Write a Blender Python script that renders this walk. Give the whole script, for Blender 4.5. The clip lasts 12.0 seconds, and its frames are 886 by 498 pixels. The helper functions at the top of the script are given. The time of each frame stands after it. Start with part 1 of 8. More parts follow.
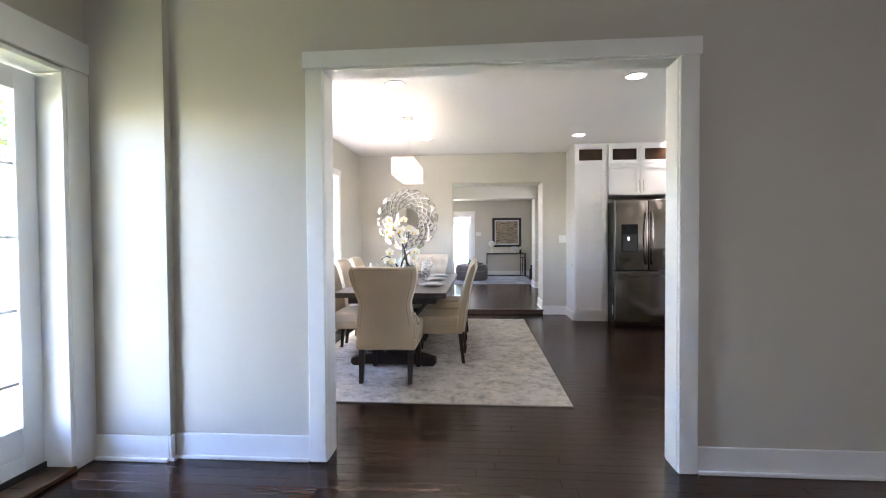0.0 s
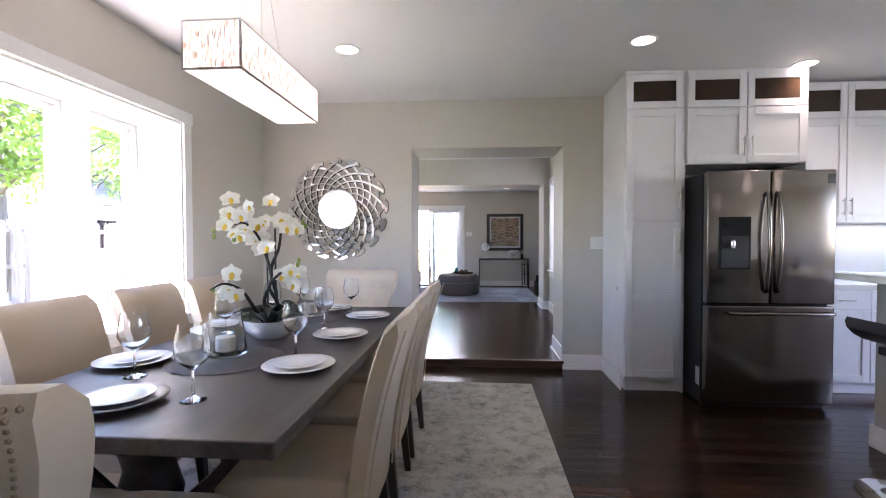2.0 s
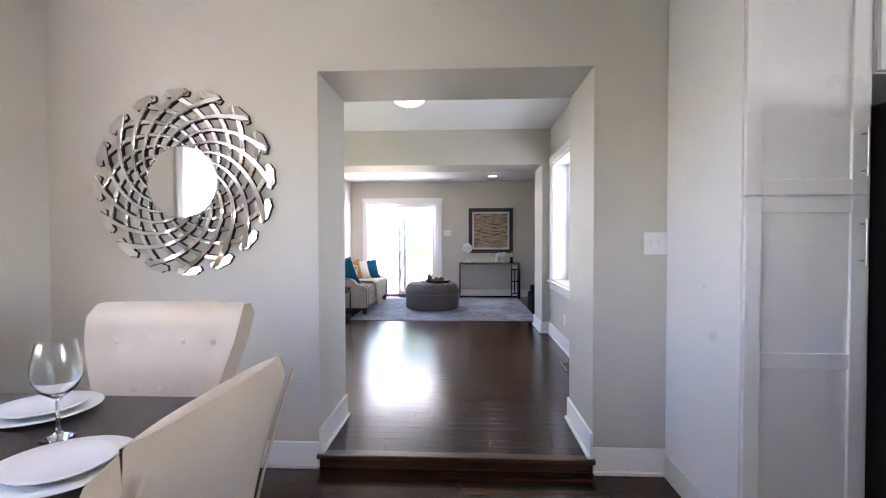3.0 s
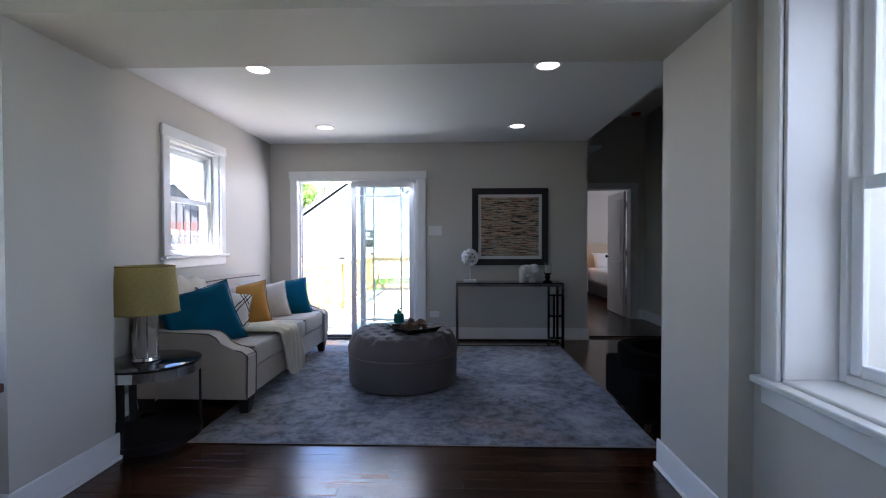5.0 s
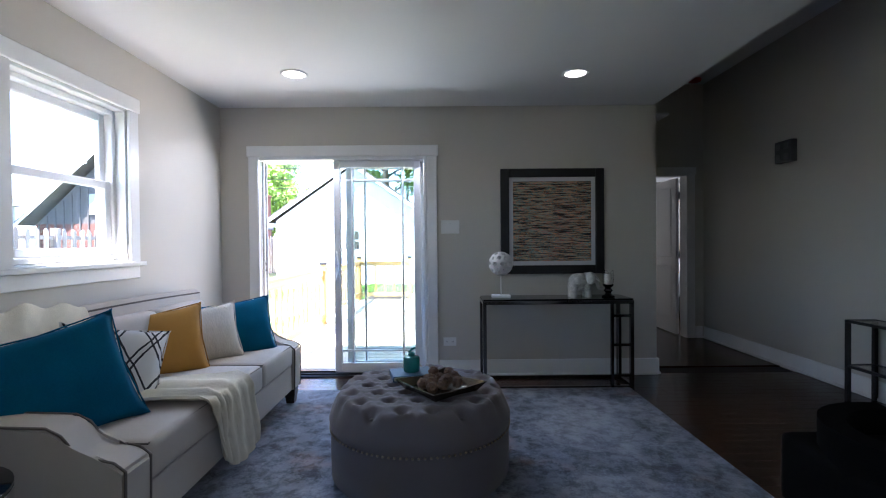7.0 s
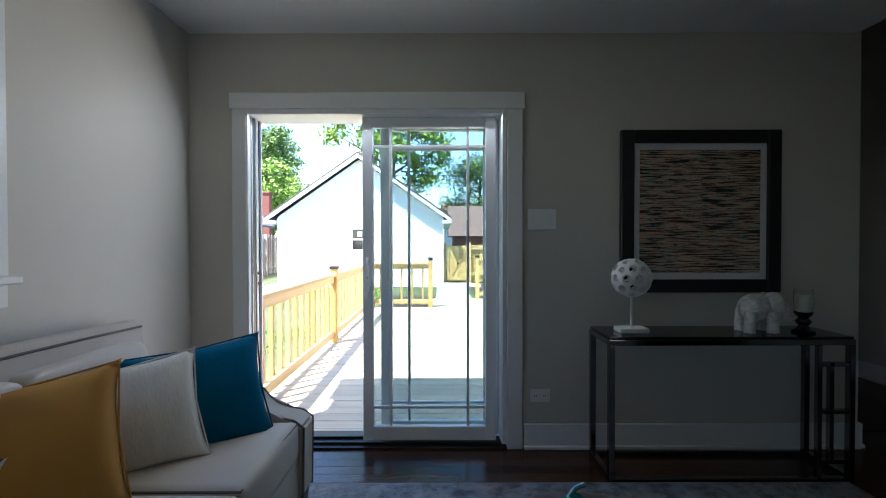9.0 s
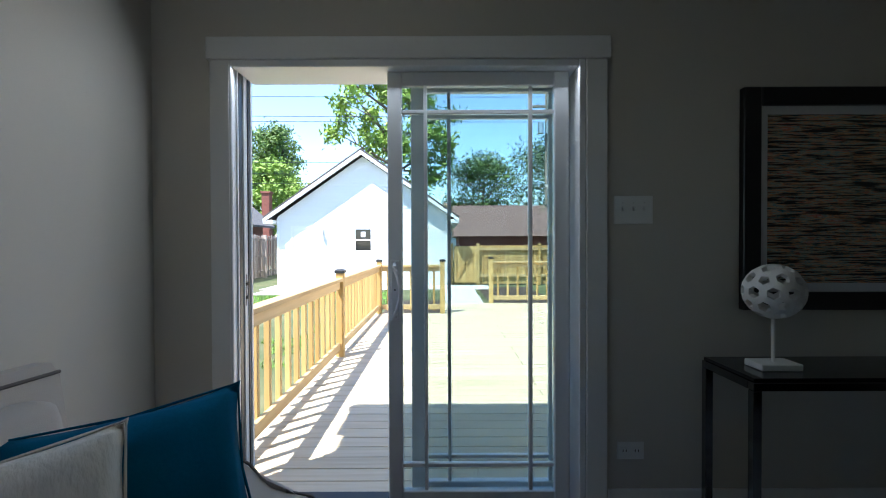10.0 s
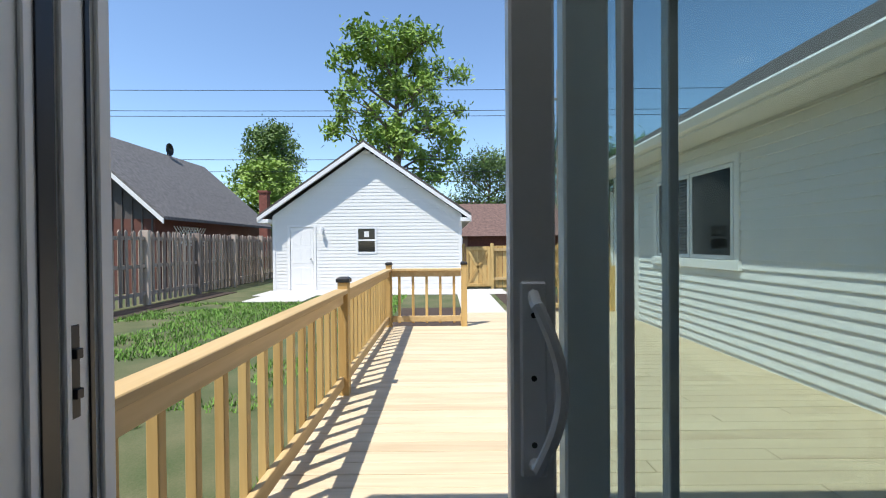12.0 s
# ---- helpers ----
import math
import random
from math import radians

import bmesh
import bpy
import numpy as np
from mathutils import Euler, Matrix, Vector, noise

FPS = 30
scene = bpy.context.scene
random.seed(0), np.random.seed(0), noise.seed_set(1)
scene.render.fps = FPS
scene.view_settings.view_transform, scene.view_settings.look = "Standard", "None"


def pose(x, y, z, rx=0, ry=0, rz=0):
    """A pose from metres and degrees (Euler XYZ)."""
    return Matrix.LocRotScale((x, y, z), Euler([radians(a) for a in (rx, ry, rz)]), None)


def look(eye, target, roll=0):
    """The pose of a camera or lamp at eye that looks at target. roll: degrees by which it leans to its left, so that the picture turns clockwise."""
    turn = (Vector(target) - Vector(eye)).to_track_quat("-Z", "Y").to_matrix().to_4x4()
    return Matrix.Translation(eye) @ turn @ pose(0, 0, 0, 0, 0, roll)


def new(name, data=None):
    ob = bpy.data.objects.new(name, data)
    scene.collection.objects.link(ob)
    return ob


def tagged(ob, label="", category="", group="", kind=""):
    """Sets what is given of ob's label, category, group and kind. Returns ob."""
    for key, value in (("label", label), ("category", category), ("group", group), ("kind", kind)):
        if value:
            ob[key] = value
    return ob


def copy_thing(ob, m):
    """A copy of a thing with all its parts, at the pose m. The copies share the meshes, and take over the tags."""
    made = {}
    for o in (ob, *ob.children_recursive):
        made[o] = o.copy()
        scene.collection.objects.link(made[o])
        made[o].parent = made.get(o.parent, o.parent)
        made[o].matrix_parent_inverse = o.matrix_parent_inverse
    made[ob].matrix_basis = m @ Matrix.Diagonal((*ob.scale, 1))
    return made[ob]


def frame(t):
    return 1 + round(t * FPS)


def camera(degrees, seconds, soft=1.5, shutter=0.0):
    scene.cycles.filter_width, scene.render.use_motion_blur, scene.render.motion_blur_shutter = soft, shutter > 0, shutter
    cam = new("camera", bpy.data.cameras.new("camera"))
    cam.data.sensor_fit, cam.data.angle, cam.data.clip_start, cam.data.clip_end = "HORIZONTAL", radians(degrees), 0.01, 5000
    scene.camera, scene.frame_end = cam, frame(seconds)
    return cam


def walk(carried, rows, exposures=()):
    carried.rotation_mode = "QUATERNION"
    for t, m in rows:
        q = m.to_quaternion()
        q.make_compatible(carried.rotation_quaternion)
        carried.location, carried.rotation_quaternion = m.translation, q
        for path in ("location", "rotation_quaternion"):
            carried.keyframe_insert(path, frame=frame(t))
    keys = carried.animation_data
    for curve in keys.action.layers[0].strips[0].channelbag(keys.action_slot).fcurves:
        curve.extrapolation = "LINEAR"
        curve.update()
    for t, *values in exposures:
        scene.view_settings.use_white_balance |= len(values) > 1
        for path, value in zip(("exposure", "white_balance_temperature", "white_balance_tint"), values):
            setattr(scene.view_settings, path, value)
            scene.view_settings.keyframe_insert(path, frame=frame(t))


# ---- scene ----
cam = camera(89.0, 12.0, soft=1.1)
PATH = [
    (0, (0.849, 1.103, 1.267), (0.693, 3.096, 1.222), -0.4),
    (0.5, (0.906, 1.414, 1.271), (0.743, 3.407, 1.226), -0.4),
    (1, (1.006, 2.16, 1.275), (0.848, 4.153, 1.233), -0.2),
    (1.5, (1.053, 3.125, 1.278), (0.9, 5.118, 1.237), 0.1),
    (2, (1.077, 4.159, 1.293), (0.923, 6.153, 1.248), -0.1),
    (2.5, (1.1, 5.111, 1.286), (0.972, 7.106, 1.241), -0.3),
    (3, (1.222, 6.223, 1.273), (1.125, 8.22, 1.231), -0.1),
    (3.5, (1.287, 7.314, 1.274), (1.196, 9.311, 1.232), -0.3),
    (3.7, (1.311, 7.759, 1.291), (1.211, 9.756, 1.243), -0.2),
    (5.3, (1.082, 10.479, 1.28), (1.027, 12.478, 1.248), -0.2),
    (5.5, (1.07, 10.614, 1.28), (1.016, 12.613, 1.246), -0.3),
    (6, (1.004, 10.967, 1.284), (0.961, 12.966, 1.25), -0.4),
    (6.5, (0.868, 11.305, 1.27), (0.863, 13.304, 1.24), -0.4),
    (7, (0.771, 11.666, 1.269), (0.779, 13.666, 1.244), -0.5),
    (7.1, (0.736, 11.75, 1.265), (0.748, 13.75, 1.242), -0.6),
    (9, (0.276, 13.08, 1.279), (0.278, 15.08, 1.252), -0.1),
    (9.5, (0.153, 13.431, 1.269), (0.154, 15.431, 1.247), -0.1),
    (10, (0.044, 13.779, 1.275), (0.044, 15.779, 1.251), -0.2),
    (10.5, (-0.057, 14.117, 1.268), (-0.059, 16.117, 1.248), 0.1),
    (11, (-0.137, 14.453, 1.269), (-0.139, 16.453, 1.246), -0.3),
    (11.5, (-0.202, 14.804, 1.263), (-0.205, 16.804, 1.242), -0.2),
    (12, (-0.285, 15.124, 1.256), (-0.288, 17.124, 1.236), -0.5),
]
EXPOSURES = [(0.0, 5.4, 6850, 25), (0.8, 5.3, 6850, 28), (1.5, 4.65, 6600, 32), (2.5, 4.95, 6500, 27), (3.0, 5.1, 6550, 29), (3.7, 4.95, 6450, 28), (5.3, 3.62, 5800, 22), (7.1, 3.8, 5900, 19),
             (9.0, 2.6, 5950, 11), (9.5, 2.3, 5900, 9), (10.5, 1.5, 6100, 9), (11.2, 1.0, 6250, 9), (12.0, 0.65, 6400, 9)]
walk(cam, [(t, look(eye, target, roll)) for t, eye, target, roll in PATH], EXPOSURES)

# ---- world and sun ----
SUN_DIR = Vector((-0.366, -0.35, 1.0)).normalized()
world = bpy.data.worlds.new("sky")
scene.world = world
world.use_nodes = True
wn = world.node_tree.nodes
sky = wn.new("ShaderNodeTexSky")
sky.sky_type, sky.sun_disc = "NISHITA", False
sky.sun_elevation = math.asin(SUN_DIR.z)
sky.sun_rotation = math.atan2(SUN_DIR.x, SUN_DIR.y)
sky.air_density, sky.dust_density, sky.ozone_density = 1.0, 0.15, 4.0
wn["Background"].inputs["Strength"].default_value = 0.14
world.node_tree.links.new(sky.outputs[0], wn["Background"].inputs["Color"])
sun = new("sun", bpy.data.lights.new("sun", "SUN"))
sun.data.energy, sun.data.angle, sun.data.color = 4.2, radians(0.53), (1.0, 0.95, 0.88)
sun.matrix_world = look((0, 0, 20), Vector((0, 0, 20)) - SUN_DIR)


def area_lamp(name, at, target, w, h, watts, color=(0.86, 0.93, 1.0)):
    ob = new(name, bpy.data.lights.new(name, "AREA"))
    ob.data.shape, ob.data.size, ob.data.size_y, ob.data.energy, ob.data.color = "RECTANGLE", w, h, watts, color
    ob.matrix_world = look(at, target)
    return ob


# area lamp for the daylight of the sky in the office window
area_lamp("sky_office_window", (3.0, 11.05, 1.55), (0.0, 11.3, 1.1), 1.9, 1.5, 2.0, (0.84, 0.91, 1.0))
# thin fill strip added under the patio door head to brighten the living room
area_lamp("fill_patio_head", (-0.11, 15.688, 2.011), (-0.11, 14.4, 1.0), 1.44, 0.012, 1.25)
# fill lamps added out of view to brighten front room, kitchen and bedroom
area_lamp("fill_front_back", (1.6, -1.6, 1.5), (1.6, 3.0, 1.2), 2.2, 1.4, 0.5)
area_lamp("fill_front_side", (4.35, 0.8, 1.5), (1.0, 3.0, 1.3), 1.6, 1.4, 0.3)
area_lamp("fill_kitchen", (7.3, 5.2, 1.6), (4.0, 5.2, 1.0), 1.9, 1.1, 2)
area_lamp("fill_bedroom", (7.2, 19.4, 1.5), (4.0, 18.6, 1.0), 1.6, 1.2, 4)


# ---- materials ----
def mat(name, col, rough=0.5, metal=0.0, var=0.08, scale=3.0, bump=0.0, bscale=80.0, col2=None, stretch=(1, 1, 1), spec=0.5, sheen=0.0, world_space=False, mottle=0.5):
    m = bpy.data.materials.new(name)
    m.use_nodes = True
    nt = m.node_tree
    n, l = nt.nodes, nt.links
    b = n["Principled BSDF"]
    b.inputs["Roughness"].default_value, b.inputs["Metallic"].default_value = rough, metal
    b.inputs["Specular IOR Level"].default_value = spec
    b.inputs["Sheen Weight"].default_value = sheen
    if world_space:
        src = n.new("ShaderNodeNewGeometry").outputs["Position"]
    else:
        src = n.new("ShaderNodeTexCoord").outputs["Object"]
    mp = n.new("ShaderNodeMapping")
    mp.inputs["Scale"].default_value = stretch
    l.new(src, mp.inputs["Vector"])
    t1, t2 = n.new("ShaderNodeTexNoise"), n.new("ShaderNodeTexNoise")
    t1.inputs["Scale"].default_value, t1.inputs["Detail"].default_value = scale, 4
    t2.inputs["Scale"].default_value, t2.inputs["Detail"].default_value = bscale, 3
    l.new(mp.outputs[0], t1.inputs["Vector"])
    l.new(mp.outputs[0], t2.inputs["Vector"])
    mx = n.new("ShaderNodeMix")
    mx.data_type = "FLOAT"
    mx.inputs[0].default_value = mottle * 0.6
    l.new(t1.outputs[0], mx.inputs[2])
    l.new(t2.outputs[0], mx.inputs[3])
    ramp = n.new("ShaderNodeValToRGB")
    c2 = col2 or [min(1, c * (1 + var)) for c in col]
    ramp.color_ramp.elements[0].position, ramp.color_ramp.elements[1].position = 0.32, 0.68
    ramp.color_ramp.elements[0].color = (*[c * (1 - var) for c in col], 1)
    ramp.color_ramp.elements[1].color = (*c2, 1)
    l.new(mx.outputs[0], ramp.inputs[0])
    l.new(ramp.outputs[0], b.inputs["Base Color"])
    rr = n.new("ShaderNodeMapRange")
    rr.inputs[3].default_value, rr.inputs[4].default_value = max(0, rough - 0.06), min(1, rough + 0.06)
    l.new(t1.outputs[0], rr.inputs[0])
    l.new(rr.outputs[0], b.inputs["Roughness"])
    if bump:
        bp = n.new("ShaderNodeBump")
        bp.inputs["Strength"].default_value, bp.inputs["Distance"].default_value = min(1.0, bump), 0.004
        l.new(t2.outputs[0], bp.inputs["Height"])
        l.new(bp.outputs[0], b.inputs["Normal"])
    return m


def glass(name, tint=(0.93, 0.97, 0.97), rough=0.0):
    m = bpy.data.materials.new(name)
    m.use_nodes = True
    b = m.node_tree.nodes["Principled BSDF"]
    b.inputs["Base Color"].default_value = (*tint, 1)
    b.inputs["Transmission Weight"].default_value = 1.0
    b.inputs["Roughness"].default_value, b.inputs["IOR"].default_value = rough, 1.45
    return m


def glow(name, col, strength):
    m = bpy.data.materials.new(name)
    m.use_nodes = True
    b = m.node_tree.nodes["Principled BSDF"]
    b.inputs["Base Color"].default_value = (*col, 1)
    b.inputs["Emission Color"].default_value = (*col, 1)
    b.inputs["Emission Strength"].default_value = strength
    return m


def pane_material(name, tint):
    """Clear window glass: mostly straight through, with a Fresnel gloss."""
    m = bpy.data.materials.new(name)
    m.use_nodes = True
    nt = m.node_tree
    nt.nodes.remove(nt.nodes["Principled BSDF"])
    tr, gl, mx, lw, pw, ml = (nt.nodes.new("ShaderNode" + k) for k in ("BsdfTransparent", "BsdfGlossy", "MixShader", "LayerWeight", "Math", "Math"))
    tr.inputs[0].default_value = (*tint, 1)
    gl.inputs["Roughness"].default_value = 0.0
    pw.operation, pw.inputs[1].default_value = "POWER", 4.0
    ml.operation, ml.inputs[1].default_value, ml.inputs[2].default_value = "MULTIPLY_ADD", 0.5, 0.025
    nt.links.new(lw.outputs["Facing"], pw.inputs[0])
    nt.links.new(pw.outputs[0], ml.inputs[0])
    nt.links.new(ml.outputs[0], mx.inputs[0])
    nt.links.new(tr.outputs[0], mx.inputs[1])
    nt.links.new(gl.outputs[0], mx.inputs[2])
    nt.links.new(mx.outputs[0], nt.nodes["Material Output"].inputs["Surface"])
    return m


def wood(name, dark, light, rough=0.4, axis="x", scale=1.0, bump=0.15, world_space=True, tone=0.35, coat=0.0):
    """Grain along one axis, with a tone of its own for each board."""
    m = bpy.data.materials.new(name)
    m.use_nodes = True
    nt = m.node_tree
    n, l = nt.nodes, nt.links
    b = n["Principled BSDF"]
    b.inputs["Coat Weight"].default_value, b.inputs["Coat Roughness"].default_value = coat, 0.12
    if world_space:
        src = n.new("ShaderNodeNewGeometry").outputs["Position"]
    else:
        src = n.new("ShaderNodeTexCoord").outputs["Object"]
    info, geo = n.new("ShaderNodeObjectInfo"), n.new("ShaderNodeNewGeometry")
    both = n.new("ShaderNodeMath")
    both.operation = "ADD"
    l.new(info.outputs["Random"], both.inputs[0])
    l.new(geo.outputs["Random Per Island"], both.inputs[1])
    rnd = n.new("ShaderNodeMath")
    rnd.operation = "FRACT"
    l.new(both.outputs[0], rnd.inputs[0])
    mp = n.new("ShaderNodeMapping")
    st = {"x": (0.9, 14, 14), "y": (14, 0.9, 14), "z": (14, 14, 0.9)}[axis]
    mp.inputs["Scale"].default_value = [v * scale for v in st]
    l.new(src, mp.inputs["Vector"])
    off = n.new("ShaderNodeVectorMath")
    sc = n.new("ShaderNodeMath")
    sc.operation = "MULTIPLY"
    sc.inputs[1].default_value = 37.0
    l.new(rnd.outputs[0], sc.inputs[0])
    l.new(mp.outputs[0], off.inputs[0])
    l.new(sc.outputs[0], off.inputs[1])
    t1, t2 = n.new("ShaderNodeTexNoise"), n.new("ShaderNodeTexNoise")
    t1.inputs["Scale"].default_value, t1.inputs["Detail"].default_value, t1.inputs["Distortion"].default_value = 1.0, 6, 0.8
    t2.inputs["Scale"].default_value, t2.inputs["Detail"].default_value = 5.0, 4
    l.new(off.outputs[0], t1.inputs["Vector"])
    l.new(off.outputs[0], t2.inputs["Vector"])
    mx = n.new("ShaderNodeMix")
    mx.data_type = "FLOAT"
    mx.inputs[0].default_value = 0.35
    l.new(t1.outputs[0], mx.inputs[2])
    l.new(t2.outputs[0], mx.inputs[3])
    tm = n.new("ShaderNodeMath")
    tm.operation = "MULTIPLY_ADD"
    tm.inputs[1].default_value, tm.inputs[2].default_value = tone, -tone / 2
    l.new(rnd.outputs[0], tm.inputs[0])
    ad = n.new("ShaderNodeMath")
    ad.operation = "ADD"
    l.new(mx.outputs[0], ad.inputs[0])
    l.new(tm.outputs[0], ad.inputs[1])
    ramp = n.new("ShaderNodeValToRGB")
    ramp.color_ramp.elements[0].position, ramp.color_ramp.elements[1].position = 0.3, 0.72
    ramp.color_ramp.elements[0].color, ramp.color_ramp.elements[1].color = (*dark, 1), (*light, 1)
    l.new(ad.outputs[0], ramp.inputs[0])
    l.new(ramp.outputs[0], b.inputs["Base Color"])
    rr = n.new("ShaderNodeMapRange")
    rr.inputs[3].default_value, rr.inputs[4].default_value = max(0, rough - 0.07), rough + 0.07
    l.new(t2.outputs[0], rr.inputs[0])
    l.new(rr.outputs[0], b.inputs["Roughness"])
    bp = n.new("ShaderNodeBump")
    bp.inputs["Strength"].default_value, bp.inputs["Distance"].default_value = bump, 0.002
    l.new(t2.outputs[0], bp.inputs["Height"])
    l.new(bp.outputs[0], b.inputs["Normal"])
    return m


PAINT = mat("greige_wall_paint", (0.555, 0.525, 0.465), 0.55, var=0.025, scale=0.8, bump=0.06, bscale=220, world_space=True)
CEIL = mat("white_ceiling_paint", (0.78, 0.78, 0.77), 0.7, var=0.02, scale=0.6, bump=0.05, bscale=200, world_space=True)
TRIM = mat("white_trim_paint", (0.80, 0.80, 0.79), 0.32, var=0.02, scale=2, bump=0.02, bscale=90, world_space=True)
VINYL = mat("white_vinyl", (0.78, 0.79, 0.80), 0.35, var=0.02, scale=2)
CABINET = mat("white_cabinet_lacquer", (0.77, 0.76, 0.77), 0.3, var=0.015, scale=2)
FLOOR = wood("dark_walnut_floor", (0.011, 0.0038, 0.002), (0.066, 0.0235, 0.0105), rough=0.22, axis="x", coat=0.0, tone=0.4, bump=0.03)
FLOOR.node_tree.nodes["Principled BSDF"].inputs["Specular IOR Level"].default_value = 0.38
NOSING = wood("walnut_nosing", (0.04, 0.016, 0.008), (0.11, 0.05, 0.026), rough=0.3, axis="x", coat=0.2)
SUBFLOOR = mat("dark_subfloor", (0.012, 0.007, 0.005), 0.7)
BLACK = mat("black_satin", (0.012, 0.012, 0.013), 0.35, var=0.2)
PANE = pane_material("window_glass", (0.96, 0.98, 0.98))
TINTED = pane_material("low_e_glass", (0.81, 0.86, 0.85))
MIRROR = mat("mirror", (0.88, 0.89, 0.89), 0.02, metal=1.0, var=0.0)
CHROME = mat("chrome", (0.75, 0.75, 0.76), 0.08, metal=1.0, var=0.02)
NICKEL = mat("brushed_nickel", (0.52, 0.51, 0.49), 0.3, metal=1.0, var=0.05, stretch=(1, 1, 30))
STEEL = mat("black_stainless_steel", (0.21, 0.185, 0.165), 0.17, metal=1.0, var=0.10, scale=5, bump=0.10, bscale=7, stretch=(1, 1, 0.03))
DARKMETAL = mat("dark_metal", (0.03, 0.03, 0.032), 0.35, metal=0.8, var=0.1)
PLASTIC = mat("white_plastic", (0.78, 0.78, 0.76), 0.35, var=0.01)
LED = glow("led_diffuser", (1.0, 0.95, 0.88), 0.5)
CREAM = mat("cream_linen", (0.55, 0.44, 0.32), 0.85, var=0.05, scale=5, bump=0.35, bscale=420, sheen=0.25)
DARKWOOD = wood("espresso_wood", (0.010, 0.007, 0.006), (0.035, 0.024, 0.02), rough=0.42, axis="y", world_space=False, tone=0.1)
TABLEWOOD = wood("weathered_espresso_top", (0.030, 0.024, 0.022), (0.085, 0.070, 0.062), rough=0.38, axis="y", world_space=False, tone=0.1)
DECKWOOD = wood("treated_pine_deck", (0.47, 0.37, 0.24), (0.66, 0.55, 0.38), rough=0.6, axis="x", scale=0.7, tone=0.2, bump=0.3)
RAILWOOD = wood("treated_pine_rail", (0.44, 0.30, 0.13), (0.64, 0.47, 0.24), rough=0.6, axis="y", scale=0.6, tone=0.25, bump=0.25)
POSTWOOD = wood("treated_pine_post", (0.42, 0.26, 0.085), (0.62, 0.43, 0.17), rough=0.6, axis="z", scale=0.6, tone=0.35, bump=0.25)
GREYWOOD = wood("weathered_grey_cedar", (0.21, 0.165, 0.14), (0.47, 0.39, 0.325), rough=0.8, axis="z", scale=0.7, tone=0.5, bump=0.4)
SIDING = mat("white_vinyl_siding", (0.74, 0.74, 0.72), 0.5, var=0.02, scale=3, bump=0.08, bscale=60, stretch=(0.3, 0.3, 3), world_space=True)
SHINGLE = mat("asphalt_shingle", (0.055, 0.05, 0.05), 0.9, var=0.3, scale=14, bump=0.6, bscale=160, col2=(0.13, 0.115, 0.105), world_space=True)
BROWNSHINGLE = mat("brown_shingle", (0.11, 0.065, 0.055), 0.9, var=0.3, scale=9, bump=0.5, bscale=120, col2=(0.19, 0.12, 0.10), world_space=True)
CONCRETE = mat("concrete", (0.50, 0.48, 0.45), 0.85, var=0.08, scale=2, bump=0.3, bscale=90, world_space=True)
GRASSGROUND = mat("lawn_soil", (0.055, 0.095, 0.022), 0.95, var=0.3, scale=1.6, bump=0.8, bscale=70, col2=(0.13, 0.125, 0.06), world_space=True)
GRASS = mat("grass_blades", (0.09, 0.20, 0.022), 0.7, var=0.3, scale=2.5, col2=(0.20, 0.39, 0.055), world_space=True)
MULCH = mat("dark_mulch", (0.05, 0.032, 0.022), 0.95, var=0.4, scale=25, bump=1.0, bscale=60, world_space=True)
BRICK = mat("red_brick", (0.20, 0.065, 0.045), 0.85, var=0.25, scale=8, bump=0.4, bscale=60, world_space=True)


# ---- mesh helpers ----
def part(name, bm, material, parent=None, label="", smooth=0):
    me = bpy.data.meshes.new(name)
    bmesh.ops.recalc_face_normals(bm, faces=bm.faces)
    bm.to_mesh(me)
    bm.free()
    me.materials.append(material)
    if smooth:
        me.shade_smooth()
        me.set_sharp_from_angle(angle=radians(smooth))
    ob = new(name, me)
    if parent is not None:
        ob.parent = parent
    if label:
        ob["label"] = label
    return ob


def thing(name, label, category, m=None, group=""):
    e = new(name)
    e.empty_display_size = 0.1
    if m is not None:
        e.matrix_basis = m
    return tagged(e, label, category, group)


def setting(name, bm, material, label, category="structure", smooth=0):
    return tagged(part(name, bm, material, None, "", smooth), label, category, "", "structure")


def B():
    return bmesh.new()


def box(bm, a, b, bev=0.0, seg=1):
    x0, y0, z0 = a
    x1, y1, z1 = b
    v = [bm.verts.new(p) for p in ((x0, y0, z0), (x1, y0, z0), (x1, y1, z0), (x0, y1, z0), (x0, y0, z1), (x1, y0, z1), (x1, y1, z1), (x0, y1, z1))]
    f = [bm.faces.new([v[i] for i in q]) for q in ((0, 3, 2, 1), (4, 5, 6, 7), (0, 1, 5, 4), (1, 2, 6, 5), (2, 3, 7, 6), (3, 0, 4, 7))]
    if bev:
        bmesh.ops.bevel(bm, geom=list({e for q in f for e in q.edges}), offset=bev, segments=seg, affect="EDGES", profile=0.6)
    return v


def boxes(*pairs, bev=0.0, seg=1):
    bm = B()
    for a, b in pairs:
        box(bm, a, b, bev, seg)
    return bm


